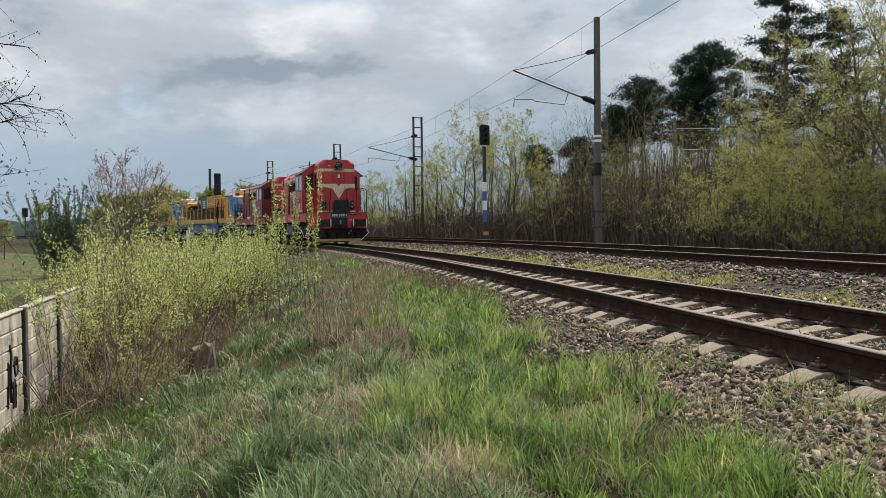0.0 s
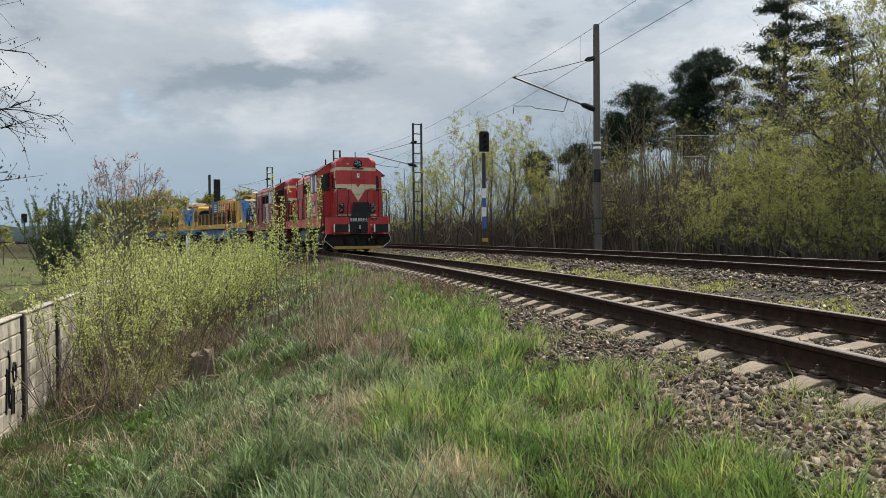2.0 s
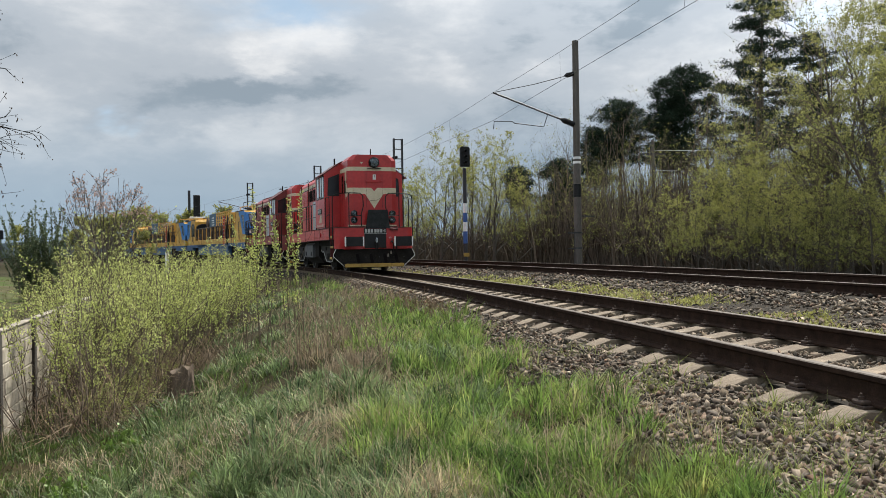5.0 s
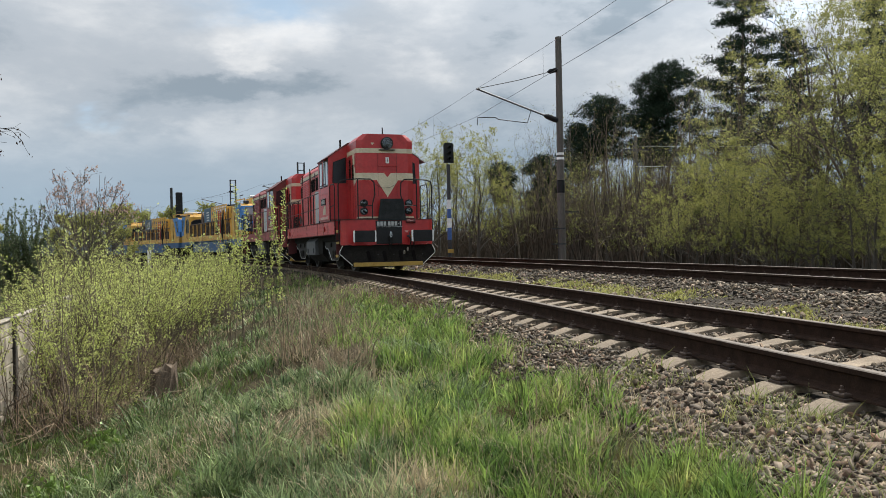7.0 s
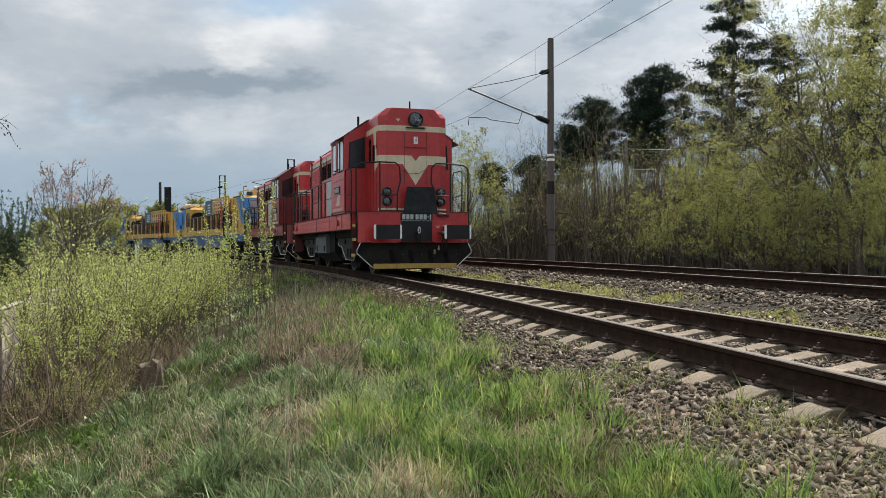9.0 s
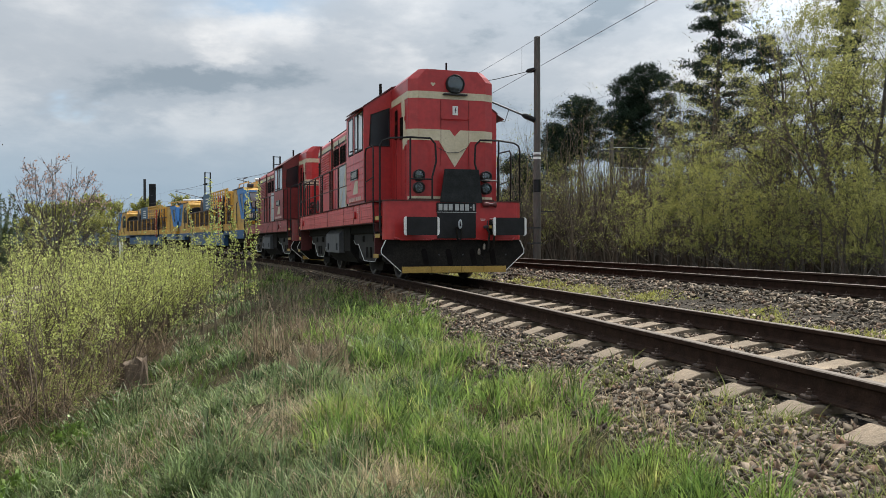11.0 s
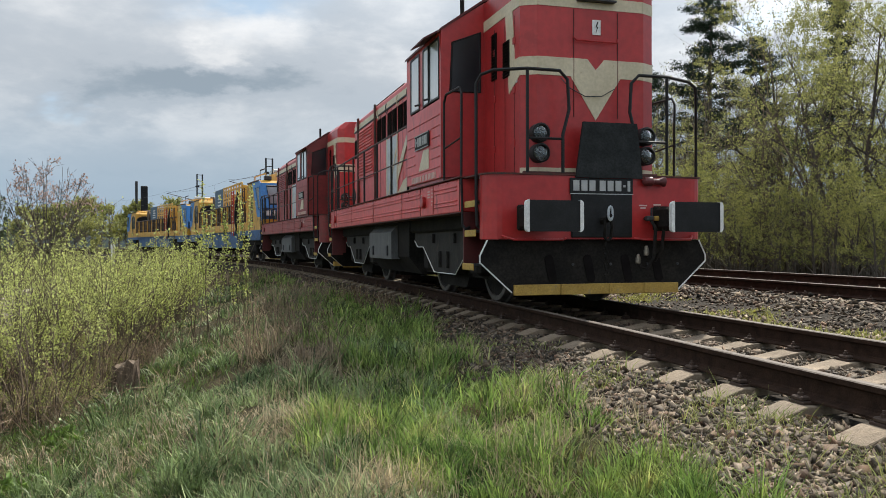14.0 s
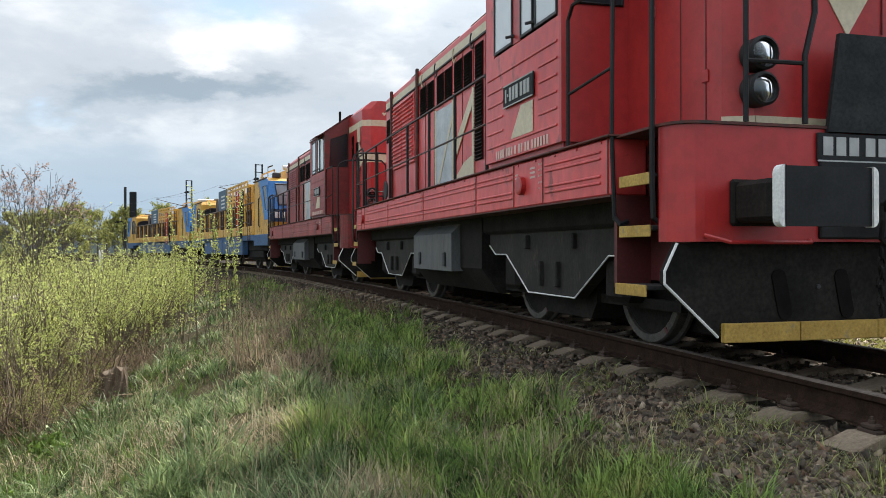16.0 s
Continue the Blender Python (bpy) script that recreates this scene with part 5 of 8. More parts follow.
        fp = part("front_panel", fr, blu, c, "blue end panel with windscreen")
        lower = Build().add([(-1.36, ya + d * 0.205, 1.62), (1.36, ya + d * 0.205, 1.62), (1.36, ya - d * 0.02, 2.33), (-1.36, ya - d * 0.02, 2.33),
                             (-1.36, ya + d * 0.25, 1.62), (1.36, ya + d * 0.25, 1.62), (1.36, ya + d * 0.03, 2.33), (-1.36, ya + d * 0.03, 2.33)],
                            [(0, 1, 2, 3), (7, 6, 5, 4), (0, 4, 5, 1), (1, 5, 6, 2), (2, 6, 7, 3), (3, 7, 4, 0)])
        part("lower_panel", lower, navy, fp, "dark blue lower panel with white characters as bars")
        ws = Build().add([(-1.05, ya + d * 0.03, 2.50), (1.05, ya + d * 0.03, 2.50), (1.15, ya + d * 0.225, 3.28), (-1.15, ya + d * 0.225, 3.28),
                          (-1.05, ya + d * 0.1, 2.50), (1.05, ya + d * 0.1, 2.50), (1.15, ya + d * 0.3, 3.28), (-1.15, ya + d * 0.3, 3.28)],
                         [(0, 1, 2, 3), (7, 6, 5, 4), (0, 4, 5, 1), (1, 5, 6, 2), (2, 6, 7, 3), (3, 7, 4, 0)])
        part("windscreen", ws, M["pale_glass"], fp, "windscreen with the sky's reflection in its colour")
        part("windscreen_seal", Build().tube([(-1.05, ya + d * 0.02, 2.50), (1.05, ya + d * 0.02, 2.50), (1.15, ya + d * 0.215, 3.28), (-1.15, ya + d * 0.215, 3.28), (-1.05, ya + d * 0.02, 2.50)], 0.035, 5), dark, fp)
        part("wiper", Build().tube([(-0.5, ya - d * 0.01, 2.45), (-0.1, ya + d * 0.1, 2.95)], 0.014, 4), dark, fp)
        x = -1.2
        for w in (0.17, 0.1, 0.17, 0.17, 0.17, 0.17, 0.17, 0.1, 0.17):
            part("lettering_bar", Build().box(x, x + w, *sorted((ya + d * 0.03, ya - d * 0.035)), 2.0, 2.22), M["white"], fp)
            x += w + 0.1
        return c
    cab = cabin(0.35, 3.3, True)
    rear = cabin(18.0, Ln - 0.35, False)
    for s2 in (-1, 1):
        y = 19.05
        arch = [(y - 0.62, 2.15), (y + 0.62, 2.15), (y + 0.62, 2.95)] + [(y + 0.62 * math.cos(a), 2.95 + 0.26 * math.sin(a)) for a in np.linspace(0.3, 2.8, 7)] + [(y - 0.62, 2.95)]
        w = part("window", Build().prism(arch, "x", *sorted((s2 * 1.375, s2 * 1.392))), M["dark_glass"], rear, "dark arched window")
        part("window_frame", Build().tube([(s2 * 1.39, y_, z_) for y_, z_ in arch + arch[:1]], 0.035, 5), M["brown_post"], w)
    arch = [(-0.62, 2.1), (0.62, 2.1), (0.62, 2.9)] + [(0.62 * math.cos(a), 2.9 + 0.3 * math.sin(a)) for a in np.linspace(0.3, 2.8, 7)] + [(-0.62, 2.9)]
    for dx in (-0.68, 0.68):
        w = part("window", Build().prism([(x + dx, z) for x, z in arch], "y", 17.985, 18.0), M["dark_glass"], rear, "dark arched window")
        part("window_frame", Build().tube([(x + dx, 17.985, z) for x, z in arch + arch[:1]], 0.035, 5), M["brown_post"], w)
    for y0, y1, z1, x0, x1 in ((12.7, 14.2, 2.45, -1.1, 1.1), (14.5, 15.3, 2.75, -1.0, 0.2), (15.6, 16.3, 2.3, -1.1, 1.1), (9.9, 12.2, 2.25, -1.1, 1.1), (5.0, 6.3, 2.2, -1.1, 1.1), (7.4, 8.9, 2.3, -1.1, 1.1)):
        part("equipment_box", Build().box(x0, x1, y0, y1, 1.77, z1, 0.05), M["brown_post"] if z1 < 2.4 else M["steel_dark"], wg)
    part("cable_reel", Build().lathe([(0.2, -0.5), (0.42, -0.5), (0.42, -0.44), (0.3, -0.43), (0.3, 0.43), (0.42, 0.44), (0.42, 0.5), (0.2, 0.5)], "x", 16, (-0.5, 14.9, 3.15)), M["brown_post"], wg)
    # low roof gear: inspection boom, horn and lamps
    bm = part("roof_boom", Build().prism([(0.9, 3.66), (3.6, 3.66), (3.9, 3.8), (3.6, 3.98), (1.5, 3.98), (0.9, 3.85)], "x", -0.35, 0.35), yel, wg, "yellow roof boom")
    part("roller", Build().lathe([(0.09, -0.7), (0.09, 0.7)], "x", 12, (0, 1.2, 3.98)), M["white_grey"], bm)
    for x in (-1.1, 1.1):
        part("roof_railing", Build().tube([(x, 0.9, 3.55), (x, 0.9, 3.85), (x, 3.1, 3.85), (x, 3.1, 3.55)], 0.03, 5), yel, wg)
    part("roof_lamp", Build().box(-1.15, -0.85, 0.85, 1.1, 3.55, 3.75, 0.03), M["steel_dark"], wg)
    part("antenna", Build().tube([(-0.9, 2.9, 3.55), (-0.9, 2.9, 4.15)], 0.015, 5).tube([(-0.9, 2.9, 4.15), (-0.75, 2.7, 4.2)], 0.03, 5), dark, wg)
    part("roof_unit", Build().box(-0.8, 0.8, 18.6, 20.0, 3.55, 3.68, 0.05), yel, wg)
    part("roof_box", Build().box(-0.5, 0.3, 18.9, 19.4, 3.68, 3.8, 0.03), M["brown_post"], wg)
    part("roof_unit", Build().prism([(20.2, 3.55), (21.4, 3.55), (21.2, 3.75), (20.3, 3.8)], "x", -0.7, 0.7), yel, wg)
    # railings along the deck
    for s2 in (-1, 1):
        rl = part("deck_railing", Build().tube([(s2 * 1.38, 3.4, 2.72), (s2 * 1.38, 17.9, 2.72)], 0.04, 6), M["brown_post"], wg)
        part("railing_bar", Build().tube([(s2 * 1.38, 3.4, 1.95), (s2 * 1.38, 17.9, 1.95)], 0.025, 5), M["brown_post"], rl)
        for i, y in enumerate(np.arange(3.5, 17.9, 0.55)):
            part("railing_post", Build().box(s2 * 1.38 - 0.03, s2 * 1.38 + 0.03, y - 0.05, y + 0.05, 1.78, 2.72), M["brown_post"] if i % 3 else yel, rl)
        for s3 in (3.9, 6.5):
            lm = M["brown_post"] if s3 < 5 else M["red"]
            lad = part("ladder", Build().tube([(s2 * 1.42, s3, 1.2), (s2 * 1.42, s3, 3.4)], 0.03, 5), lm, wg)
            part("ladder_rail", Build().tube([(s2 * 1.42, s3 + 0.45, 1.2), (s2 * 1.42, s3 + 0.45, 3.4)], 0.03, 5), lm, lad)
            for k in range(8):
                part("rung", Build().tube([(s2 * 1.42, s3, 1.35 + k * 0.27), (s2 * 1.42, s3 + 0.45, 1.35 + k * 0.27)], 0.02, 5), M["white"] if s3 > 5 else dark, lad)
        for y in (5.2, 6.9, 8.6, 10.3, 12.0, 13.7, 15.2, 16.6):
            part("sill_seam", Build().box(*sorted((s2 * 1.43, s2 * 1.436)), y, y + 0.03, 1.42, 1.76), dark, wg)
        for y, z0, z1 in ((4.9, 1.78, 2.3), (7.2, 1.78, 2.5), (9.0, 1.78, 2.2), (12.6, 1.78, 2.3), (15.0, 1.78, 2.55), (16.6, 1.78, 2.35)):
            part("locker", Build().box(*sorted((s2 * 0.7, s2 * 1.15)), y, y + 0.9, z0, z1, 0.04), dark if z1 < 2.5 else M["brown_post"], wg)
        part("hose", Build().tube([(s2 * 1.45, 5.6, 1.3), (s2 * 1.5, 5.7, 2.1), (s2 * 1.46, 5.5, 2.9), (s2 * 1.3, 5.9, 3.4)], 0.06, 6), M["black"], wg)
    part("lifting_frame", Build().tube([(-0.9, 14.6, 1.78), (-0.9, 15.4, 3.55), (0.9, 15.4, 3.55), (0.9, 14.6, 1.78)], 0.07, 6), M["brown_post"], wg)
    fb = part("folded_boom", Build().tube([(-0.4, 12.6, 2.7), (-0.4, 14.6, 3.5), (-0.4, 17.6, 3.2)], 0.11, 8), M["brown_post"], wg)
    for y, z in ((13.4, 3.2), (15.0, 3.6), (16.4, 3.5)):
        part("boom_joint", Build().lathe([(0.16, -0.25), (0.16, 0.25)], "x", 10, (-0.4, y, z)), yel, fb)
    # work platform with caged basket on a turntable
    part("turntable", Build().lathe([(0.5, 1.76), (0.5, 2.1), (0.3, 2.15), (0.3, 2.56)], "z", 16, (0, 8.5, 0)), dark, wg)
    bk = part("work_basket", Build().box(-1.3, 1.3, 5.0, 12.4, 2.5, 2.62, 0.02), yel, wg, "yellow caged work platform")
    # dark box added behind the bars to stand for the dim cage interior
    part("control_console", Build().box(-0.9, 0.9, 6.0, 9.6, 2.62, 3.3, 0.05), M["brown_post"], bk)
    for s2 in (-1, 1):
        part("basket_panel", Build().box(*sorted((s2 * 1.28, s2 * 1.33)), 9.9, 12.4, 2.55, 3.75, 0.02), M["panel_blue"], bk, "grey-blue side panel with pale bars")
        for k in range(4):
            part("lettering_bar", Build().box(*sorted((s2 * 1.33, s2 * 1.337)), 10.6, 11.5, 2.85 + k * 0.18, 2.93 + k * 0.18), M["white_grey"], bk)
        for z in (2.66, 3.0, 3.18, 3.52, 3.72):
            part("basket_rail", Build().box(*sorted((s2 * 1.27, s2 * 1.32)), 5.0, 9.9, z - 0.045, z + 0.045, 0.01), yel, bk)
        for y in np.arange(5.05, 9.9, 0.69):
            part("basket_post", Build().box(*sorted((s2 * 1.275, s2 * 1.325)), y - 0.09, y + 0.09, 2.62, 3.72, 0.01), yel, bk)
    for y in (5.0, 12.4):
        part("basket_panel", Build().box(-1.28, 1.28, y - 0.02, y + 0.02, 2.62, 3.6, 0.01), M["panel_blue"] if y > 10 else yel, bk)
    part("equipment_box", Build().box(-0.9, 0.9, 3.8, 4.7, 1.76, 2.9, 0.05), M["dark_red"], wg)
    part("equipment_box", Build().box(-0.9, 0.9, 16.4, 17.6, 1.76, 2.7, 0.05), M["brown_post"], wg)
    part("hydraulic_ram", Build().tube([(-0.3, 7.0, 1.9), (-0.2, 9.2, 2.5)], 0.09, 8), M["white_grey"], wg)
    wheels = []
    for yc in (4.4, 17.9):
        bg = part("bogie", Build().box(-1.0, 1.0, yc - 1.5, yc + 1.5, 0.35, 0.75, 0.05), under, wg)
        for s2 in (-1, 1):
            part("bogie_side_frame", Build().box(*sorted((s2 * 0.95, s2 * 1.1)), yc - 1.6, yc + 1.6, 0.45, 0.8, 0.04), under, bg)
        for dy in (-1.0, 1.0):
            ax = wheelset(wg)
            ax.matrix_basis = pose(0, yc + dy, 0.5)
            wheels.append((ax, yc + dy))
    return wg, wheels


M["panel_blue"] = material("grey_blue_panel_paint", [(0.035, 0.085, 0.14), (0.06, 0.12, 0.19)], 0.6, scale=3, fine=0.25)
# grey of the mirrored sky is put into the windscreen colour
M["pale_glass"] = material("sky_tinted_glass", [(0.16, 0.18, 0.2), (0.26, 0.28, 0.3)], 0.15, 0.2, scale=2)
M["white_grey"] = material("white_grey_paint", [(0.5, 0.5, 0.48), (0.66, 0.66, 0.64)], 0.6, scale=3)
M["brown_post"] = material("brown_post_paint", [(0.05, 0.03, 0.02), (0.09, 0.05, 0.03)], 0.7)
wagon, wagon_wheels = maintenance_wagon("yellow and blue overhead-line maintenance wagon with work platform")
TRAIN.append((wagon, 27.1, (4.4, 17.9), wagon_wheels))


def second_wagon():
    wg = copy_thing(wagon, pose(0, 0, 0))
    axles = [o for o in wg.children if o.name.startswith("wheelset")]
    TRAIN.append((wg, 27.1 + 22.5, (4.4, 17.9), [(a, a.matrix_basis.translation.y) for a in axles]))


second_wagon()

# ---- masts, wires, signals, wall ----
WIRE_OFF = 4.75                                    # contact wire over the second track


def cantilever(parent, s, z_top, z_low, mast_off):
    """Swivelling arm with insulators, from the mast towards the track; local x runs across the track."""
    reach = WIRE_OFF - mast_off                     # negative: towards the track
    z_mess, z_con = z_top - 0.9, z_low - 0.25
    st, dk = M["steel_dark"], M["black"]
    top = part("stay_tube", Build().tube([(0, 0, z_top), (reach * 0.5, 0, (z_top + z_mess) / 2 - 0.05), (reach, 0, z_mess)], 0.014, 6), st, parent)
    part("insulator", Build().lathe([(0.03, 0.0)] + [(r, 0.08 + 0.05 * k) for k in range(7) for r in (0.05, 0.10)][:14] + [(0.03, 0.5)], "z", 8), dk, top,
         at=Matrix.Translation((0, 0, z_top)) @ Vector((reach, 0, z_mess - z_top)).to_track_quat("Z", "Y").to_matrix().to_4x4())
    br = part("bracket_tube", Build().tube([(0, 0, z_low), (reach, 0, z_mess)], 0.035, 6), st, parent)
    part("insulator", Build().lathe([(0.04, 0.05)] + [(r, 0.12 + 0.06 * k) for k in range(8) for r in (0.06, 0.12)][:16] + [(0.04, 0.7)], "z", 8), dk, br,
         at=Matrix.Translation((0, 0, z_low)) @ Vector((reach, 0, z_mess - z_low)).to_track_quat("Z", "Y").to_matrix().to_4x4())
    part("registration_arm", Build().tube([(reach * 0.35, 0, z_low + (z_mess - z_low) * 0.35), (reach * 0.4, 0, z_con + 0.15), (reach * 0.75, 0, z_con + 0.25), (reach * 0.78, 0, z_con + 0.32), (reach * 0.99, 0, z_con + 0.3), (reach, 0, z_con)], 0.018, 5), st, parent)
    return z_mess, z_con


def mast_pose(s, off):
    p = on_track(s, off)
    return pose(p.x, p.y, gz(p.x, p.y), 0, 0, math.degrees(heading(s)))


def round_mast(s, off):
    at = mast_pose(s, off)
    z0 = at.translation.z
    m_ = thing("catenary_mast", "grey weathered round overhead-line mast with white and black bands", "mast", "overhead-line masts", at=at)
    part("pole", Build().lathe([(0.165, -0.1), (0.155, 0.6), (0.12, 8.8 - z0), (0.105, 8.82 - z0)], "z", 20), M["mast"], m_, smooth=True)
    for z, h_, mt in ((4.02, 0.09, "white"), (4.20, 0.09, "white"), (2.72, 0.5, "black")):
        r = 0.155 - 0.035 * z / 9 + 0.008
        part("painted_band", Build().lathe([(r, z - z0), (r - 0.002, z + h_ - z0)], "z", 20), M[mt], m_)
    for z in (1.3, 0.7):
        part("clamp", Build().lathe([(0.172, z - z0), (0.172, z + 0.06 - z0)], "z", 16).box(-0.42, -0.15, -0.03, 0.03, z - z0, z + 0.05 - z0), M["steel_dark"], m_)
    part("earth_wire", Build().tube([(-0.18, -0.05, 0), (-0.18, -0.05, 1.5 - z0)], 0.012, 5), M["steel_dark"], m_)
    part("clamp", Build().box(0.1, 0.75, -0.03, 0.03, 1.95 - z0, 2.0 - z0), M["steel_dark"], m_)
    cantilever(m_, s, 7.55 - z0, 5.52 - z0, off)
    return m_


def lattice_mast(s, off, arms=True):
    at = mast_pose(s, off)
    z0 = at.translation.z
    m_ = thing("lattice_mast", "dark steel lattice overhead-line mast", "mast", "overhead-line masts", at=at)
    top = 8.15 - z0
    for y in (-0.06, 0.06):
        for x in (-0.29, 0.29):
            part("upright", Build().box(x - 0.045, x + 0.045, y - 0.03, y + 0.03, -0.1, top), M["steel_dark"], m_)
    for k in range(13):
        z = top - 0.05 - k * 0.64
        part("cross_bar", Build().box(-0.27, 0.27, -0.03, 0.03, z - 0.04, z + 0.02), M["steel_dark"], m_)
    if arms:
        cantilever(m_, s, 6.95 - z0, 5.3 - z0, off)
    return m_


round_mast(29.3, 8.2)
for s in (52.1, 69.5, 87.8):
    lattice_mast(s, 8.2)


def wires():
    spans = [-31.0, -6.0, 29.3, 52.1, 69.5, 87.8, 108.0]
    tall = [(6.75, 5.6), (6.75, 5.6), (6.65, 5.6), (6.2, 5.05), (6.2, 5.05), (6.2, 5.05), (6.2, 5.05)]
    w = thing("contact_line", "thin overhead contact line with droppers above the second track", "wires", kind="structure")
    for i in range(len(spans) - 1):
        a, b = on_track(spans[i], WIRE_OFF), on_track(spans[i + 1], WIRE_OFF)
        za, zb = tall[i], tall[i + 1]
        sag = 0.35
        mess, cont = [], []
        for k in range(11):
            f = k / 10
            p = a.lerp(b, f)
            mess.append((p.x, p.y, za[0] + (zb[0] - za[0]) * f - sag * 4 * f * (1 - f)))
            cont.append((p.x, p.y, za[1] + (zb[1] - za[1]) * f))
        part("messenger_wire", Build().tube(mess, 0.006, 5), M["wire"], w)
        part("contact_wire", Build().tube(cont, 0.007, 5), M["wire"], w)
        for k in (2, 4, 6, 8):
            part("dropper", Build().tube([mess[k], cont[k]], 0.004, 4), M["wire"], w)


wires()


def colour_signal(s, off, top, label):
    at = mast_pose(s, off)
    z0 = at.translation.z
    sg = thing("railway_signal", label, "signal", "railway signals", at=at)
    part("post", Build().lathe([(0.11, 0.0), (0.10, top - 1.15 - z0)], "z", 14), M["steel_dark"], sg)
    zz, k = top - 3.05, 0
    for h_, mt in ((0.5, "white"), (0.5, "blue_band"), (0.5, "white"), (0.65, "blue_band")):
        part("painted_band", Build().lathe([(0.115, zz - h_ - z0), (0.115, zz - z0)], "z", 14), M[mt], sg)
        zz -= h_
    hd = part("signal_head", Build().prism([(-0.27, top - 1.08 - z0), (0.27, top - 1.08 - z0), (0.27, top - 0.1 - z0), (0.2, top - z0), (-0.2, top - z0), (-0.27, top - 0.1 - z0)], "y", -0.12, 0.0), M["black"], sg, "black signal head with dark lamps")
    for dz in (0.25, 0.55, 0.85):
        part("lamp_hood", Build().lathe([(0.09, -0.12), (0.09, -0.26), (0.08, -0.26), (0.08, -0.12)], "y", 12, (0, 0, top - dz - z0)), M["black"], hd)
    part("foot_sign", Build().box(-0.16, 0.16, -0.14, -0.11, 0.75, 0.95), M["step_yellow"], sg)
    return sg


colour_signal(41.4, 8.17, 6.25, "black railway signal on a blue and white banded post")


def far_signal(p, z0, top, wide, tall, label):
    sg = thing("railway_signal", label, "signal", "railway signals", at=pose(p[0], p[1], z0, 0, 0, 15))
    part("post", Build().lathe([(0.12, 0.0), (0.1, top - z0)], "z", 8), M["steel_dark"], sg)
    hd = part("signal_head", Build().box(-wide / 2, wide / 2, -0.3, -0.1, top - tall - z0, top - z0, 0.06), M["black"], sg)
    part("lamp_hood", Build().lathe([(0.12, -0.3), (0.12, -0.5)], "y", 10, (0, 0, top - 0.6 - z0)), M["black"], hd)


far_signal((-27.9, 99.7), -0.5, 7.8, 0.8, 3.0, "tall black signal on a post beyond the wagons")
part_pole = thing("lamp_pole", "thin dark pole with a short arm beyond the wagons", "pole", at=pose(-28.9, 100.0, -0.5))
part("pole", Build().lathe([(0.18, 0), (0.16, 8.9)], "z", 10), M["steel_dark"], part_pole)
part("arm", Build().box(-1.2, 0.0, -0.08, 0.08, 4.6, 4.8), M["black"], part_pole)
far_signal((-70.0, 135.0), -1.5, 4.9, 0.9, 1.5, "small black signal standing far across the meadow")

# thin pole with wires among the trees
wp = thing("wire_pole", "slim grey line pole with crossarm among the trees", "pole", at=pose(12.4, 43.5, -0.5))
part("pole", Build().lathe([(0.13, 0), (0.09, 7.0)], "z", 10), M["mast"], wp)
part("crossarm", Build().box(-0.7, 0.7, -0.05, 0.05, 6.2, 6.3), M["steel_dark"], wp)
for z, x1 in ((6.45, 26), (5.35, 30)):
    part("line_wire", Build().tube([(0, 0, z), (6, -2, z - 0.35), (x1 - 12.4, -5, z - 0.25)], 0.012, 4), M["pale_grey"], wp)


def panel_wall():
    """Concrete panel wall, posts every 2 m, seven boards high."""
    w = thing("panel_wall", "stained pale concrete panel wall with dark posts and black scrawl", "wall", kind="structure")
    p0, d = Vector((-5.13, 9.72, 0)), Vector((-0.257, 0.966, 0))
    n = Vector((0.966, 0.257, 0))
    ang = math.degrees(math.atan2(-d.x, d.y))
    for i in range(-2, 9):
        a = p0 + d * (2.0 * i)
        m_ = pose(a.x, a.y, -1.5, 0, 0, ang)
        part("post", Build().box(-0.07, 0.07, -0.065, 0.065, -0.3, 1.37, 0.01), M["wall_post"], w, at=m_)
        for k in range(7):
            part("panel", Build().box(-0.035, 0.03 + 0.003 * (k % 2), 0.07, 1.93, -0.06 + 0.2 * k, 0.132 + 0.2 * k, 0.012), M["wall_panel"], w, at=m_)
        part("coping", Build().box(-0.05, 0.05, 0.068, 1.932, 1.336, 1.366, 0.008), M["wall_panel"], w, at=m_)
    # unreadable black scrawl near the first post
    m_ = pose(p0.x, p0.y, -1.5, 0, 0, ang)
    loop = [(-0.42 + 0.07 * math.cos(a_), 0.72 + 0.11 * math.sin(a_)) for a_ in np.linspace(0, 2 * math.pi, 11)]
    for pts in (loop, [(-0.58, 0.26), (-0.55, 0.5), (-0.50, 0.58), (-0.46, 0.5), (-0.48, 0.25)], [(-0.53, 0.27), (-0.52, 0.5)], [(-0.68, 1.0), (-0.62, 0.9), (-0.66, 0.62), (-0.60, 0.5)], [(-0.8, 0.3), (-0.75, 0.8), (-0.66, 0.35)]):
        part("paint_scrawl", Build().tube([(0.034, y, z) for y, z in pts], 0.018, 4), M["black"], w, at=m_)


panel_wall()


M["stump_wood"] = material("weathered_stump_wood", [(0.075, 0.05, 0.035), (0.21, 0.155, 0.11)], 0.95, scale=7, fine=0.5, stretch=(3, 3, 0.6), bump=0.8, bump_scale=40)


M["cut_wood"] = material("grey_cut_wood", [(0.10, 0.072, 0.05), (0.24, 0.18, 0.125)], 0.9, scale=14, fine=0.4, bump=0.5)


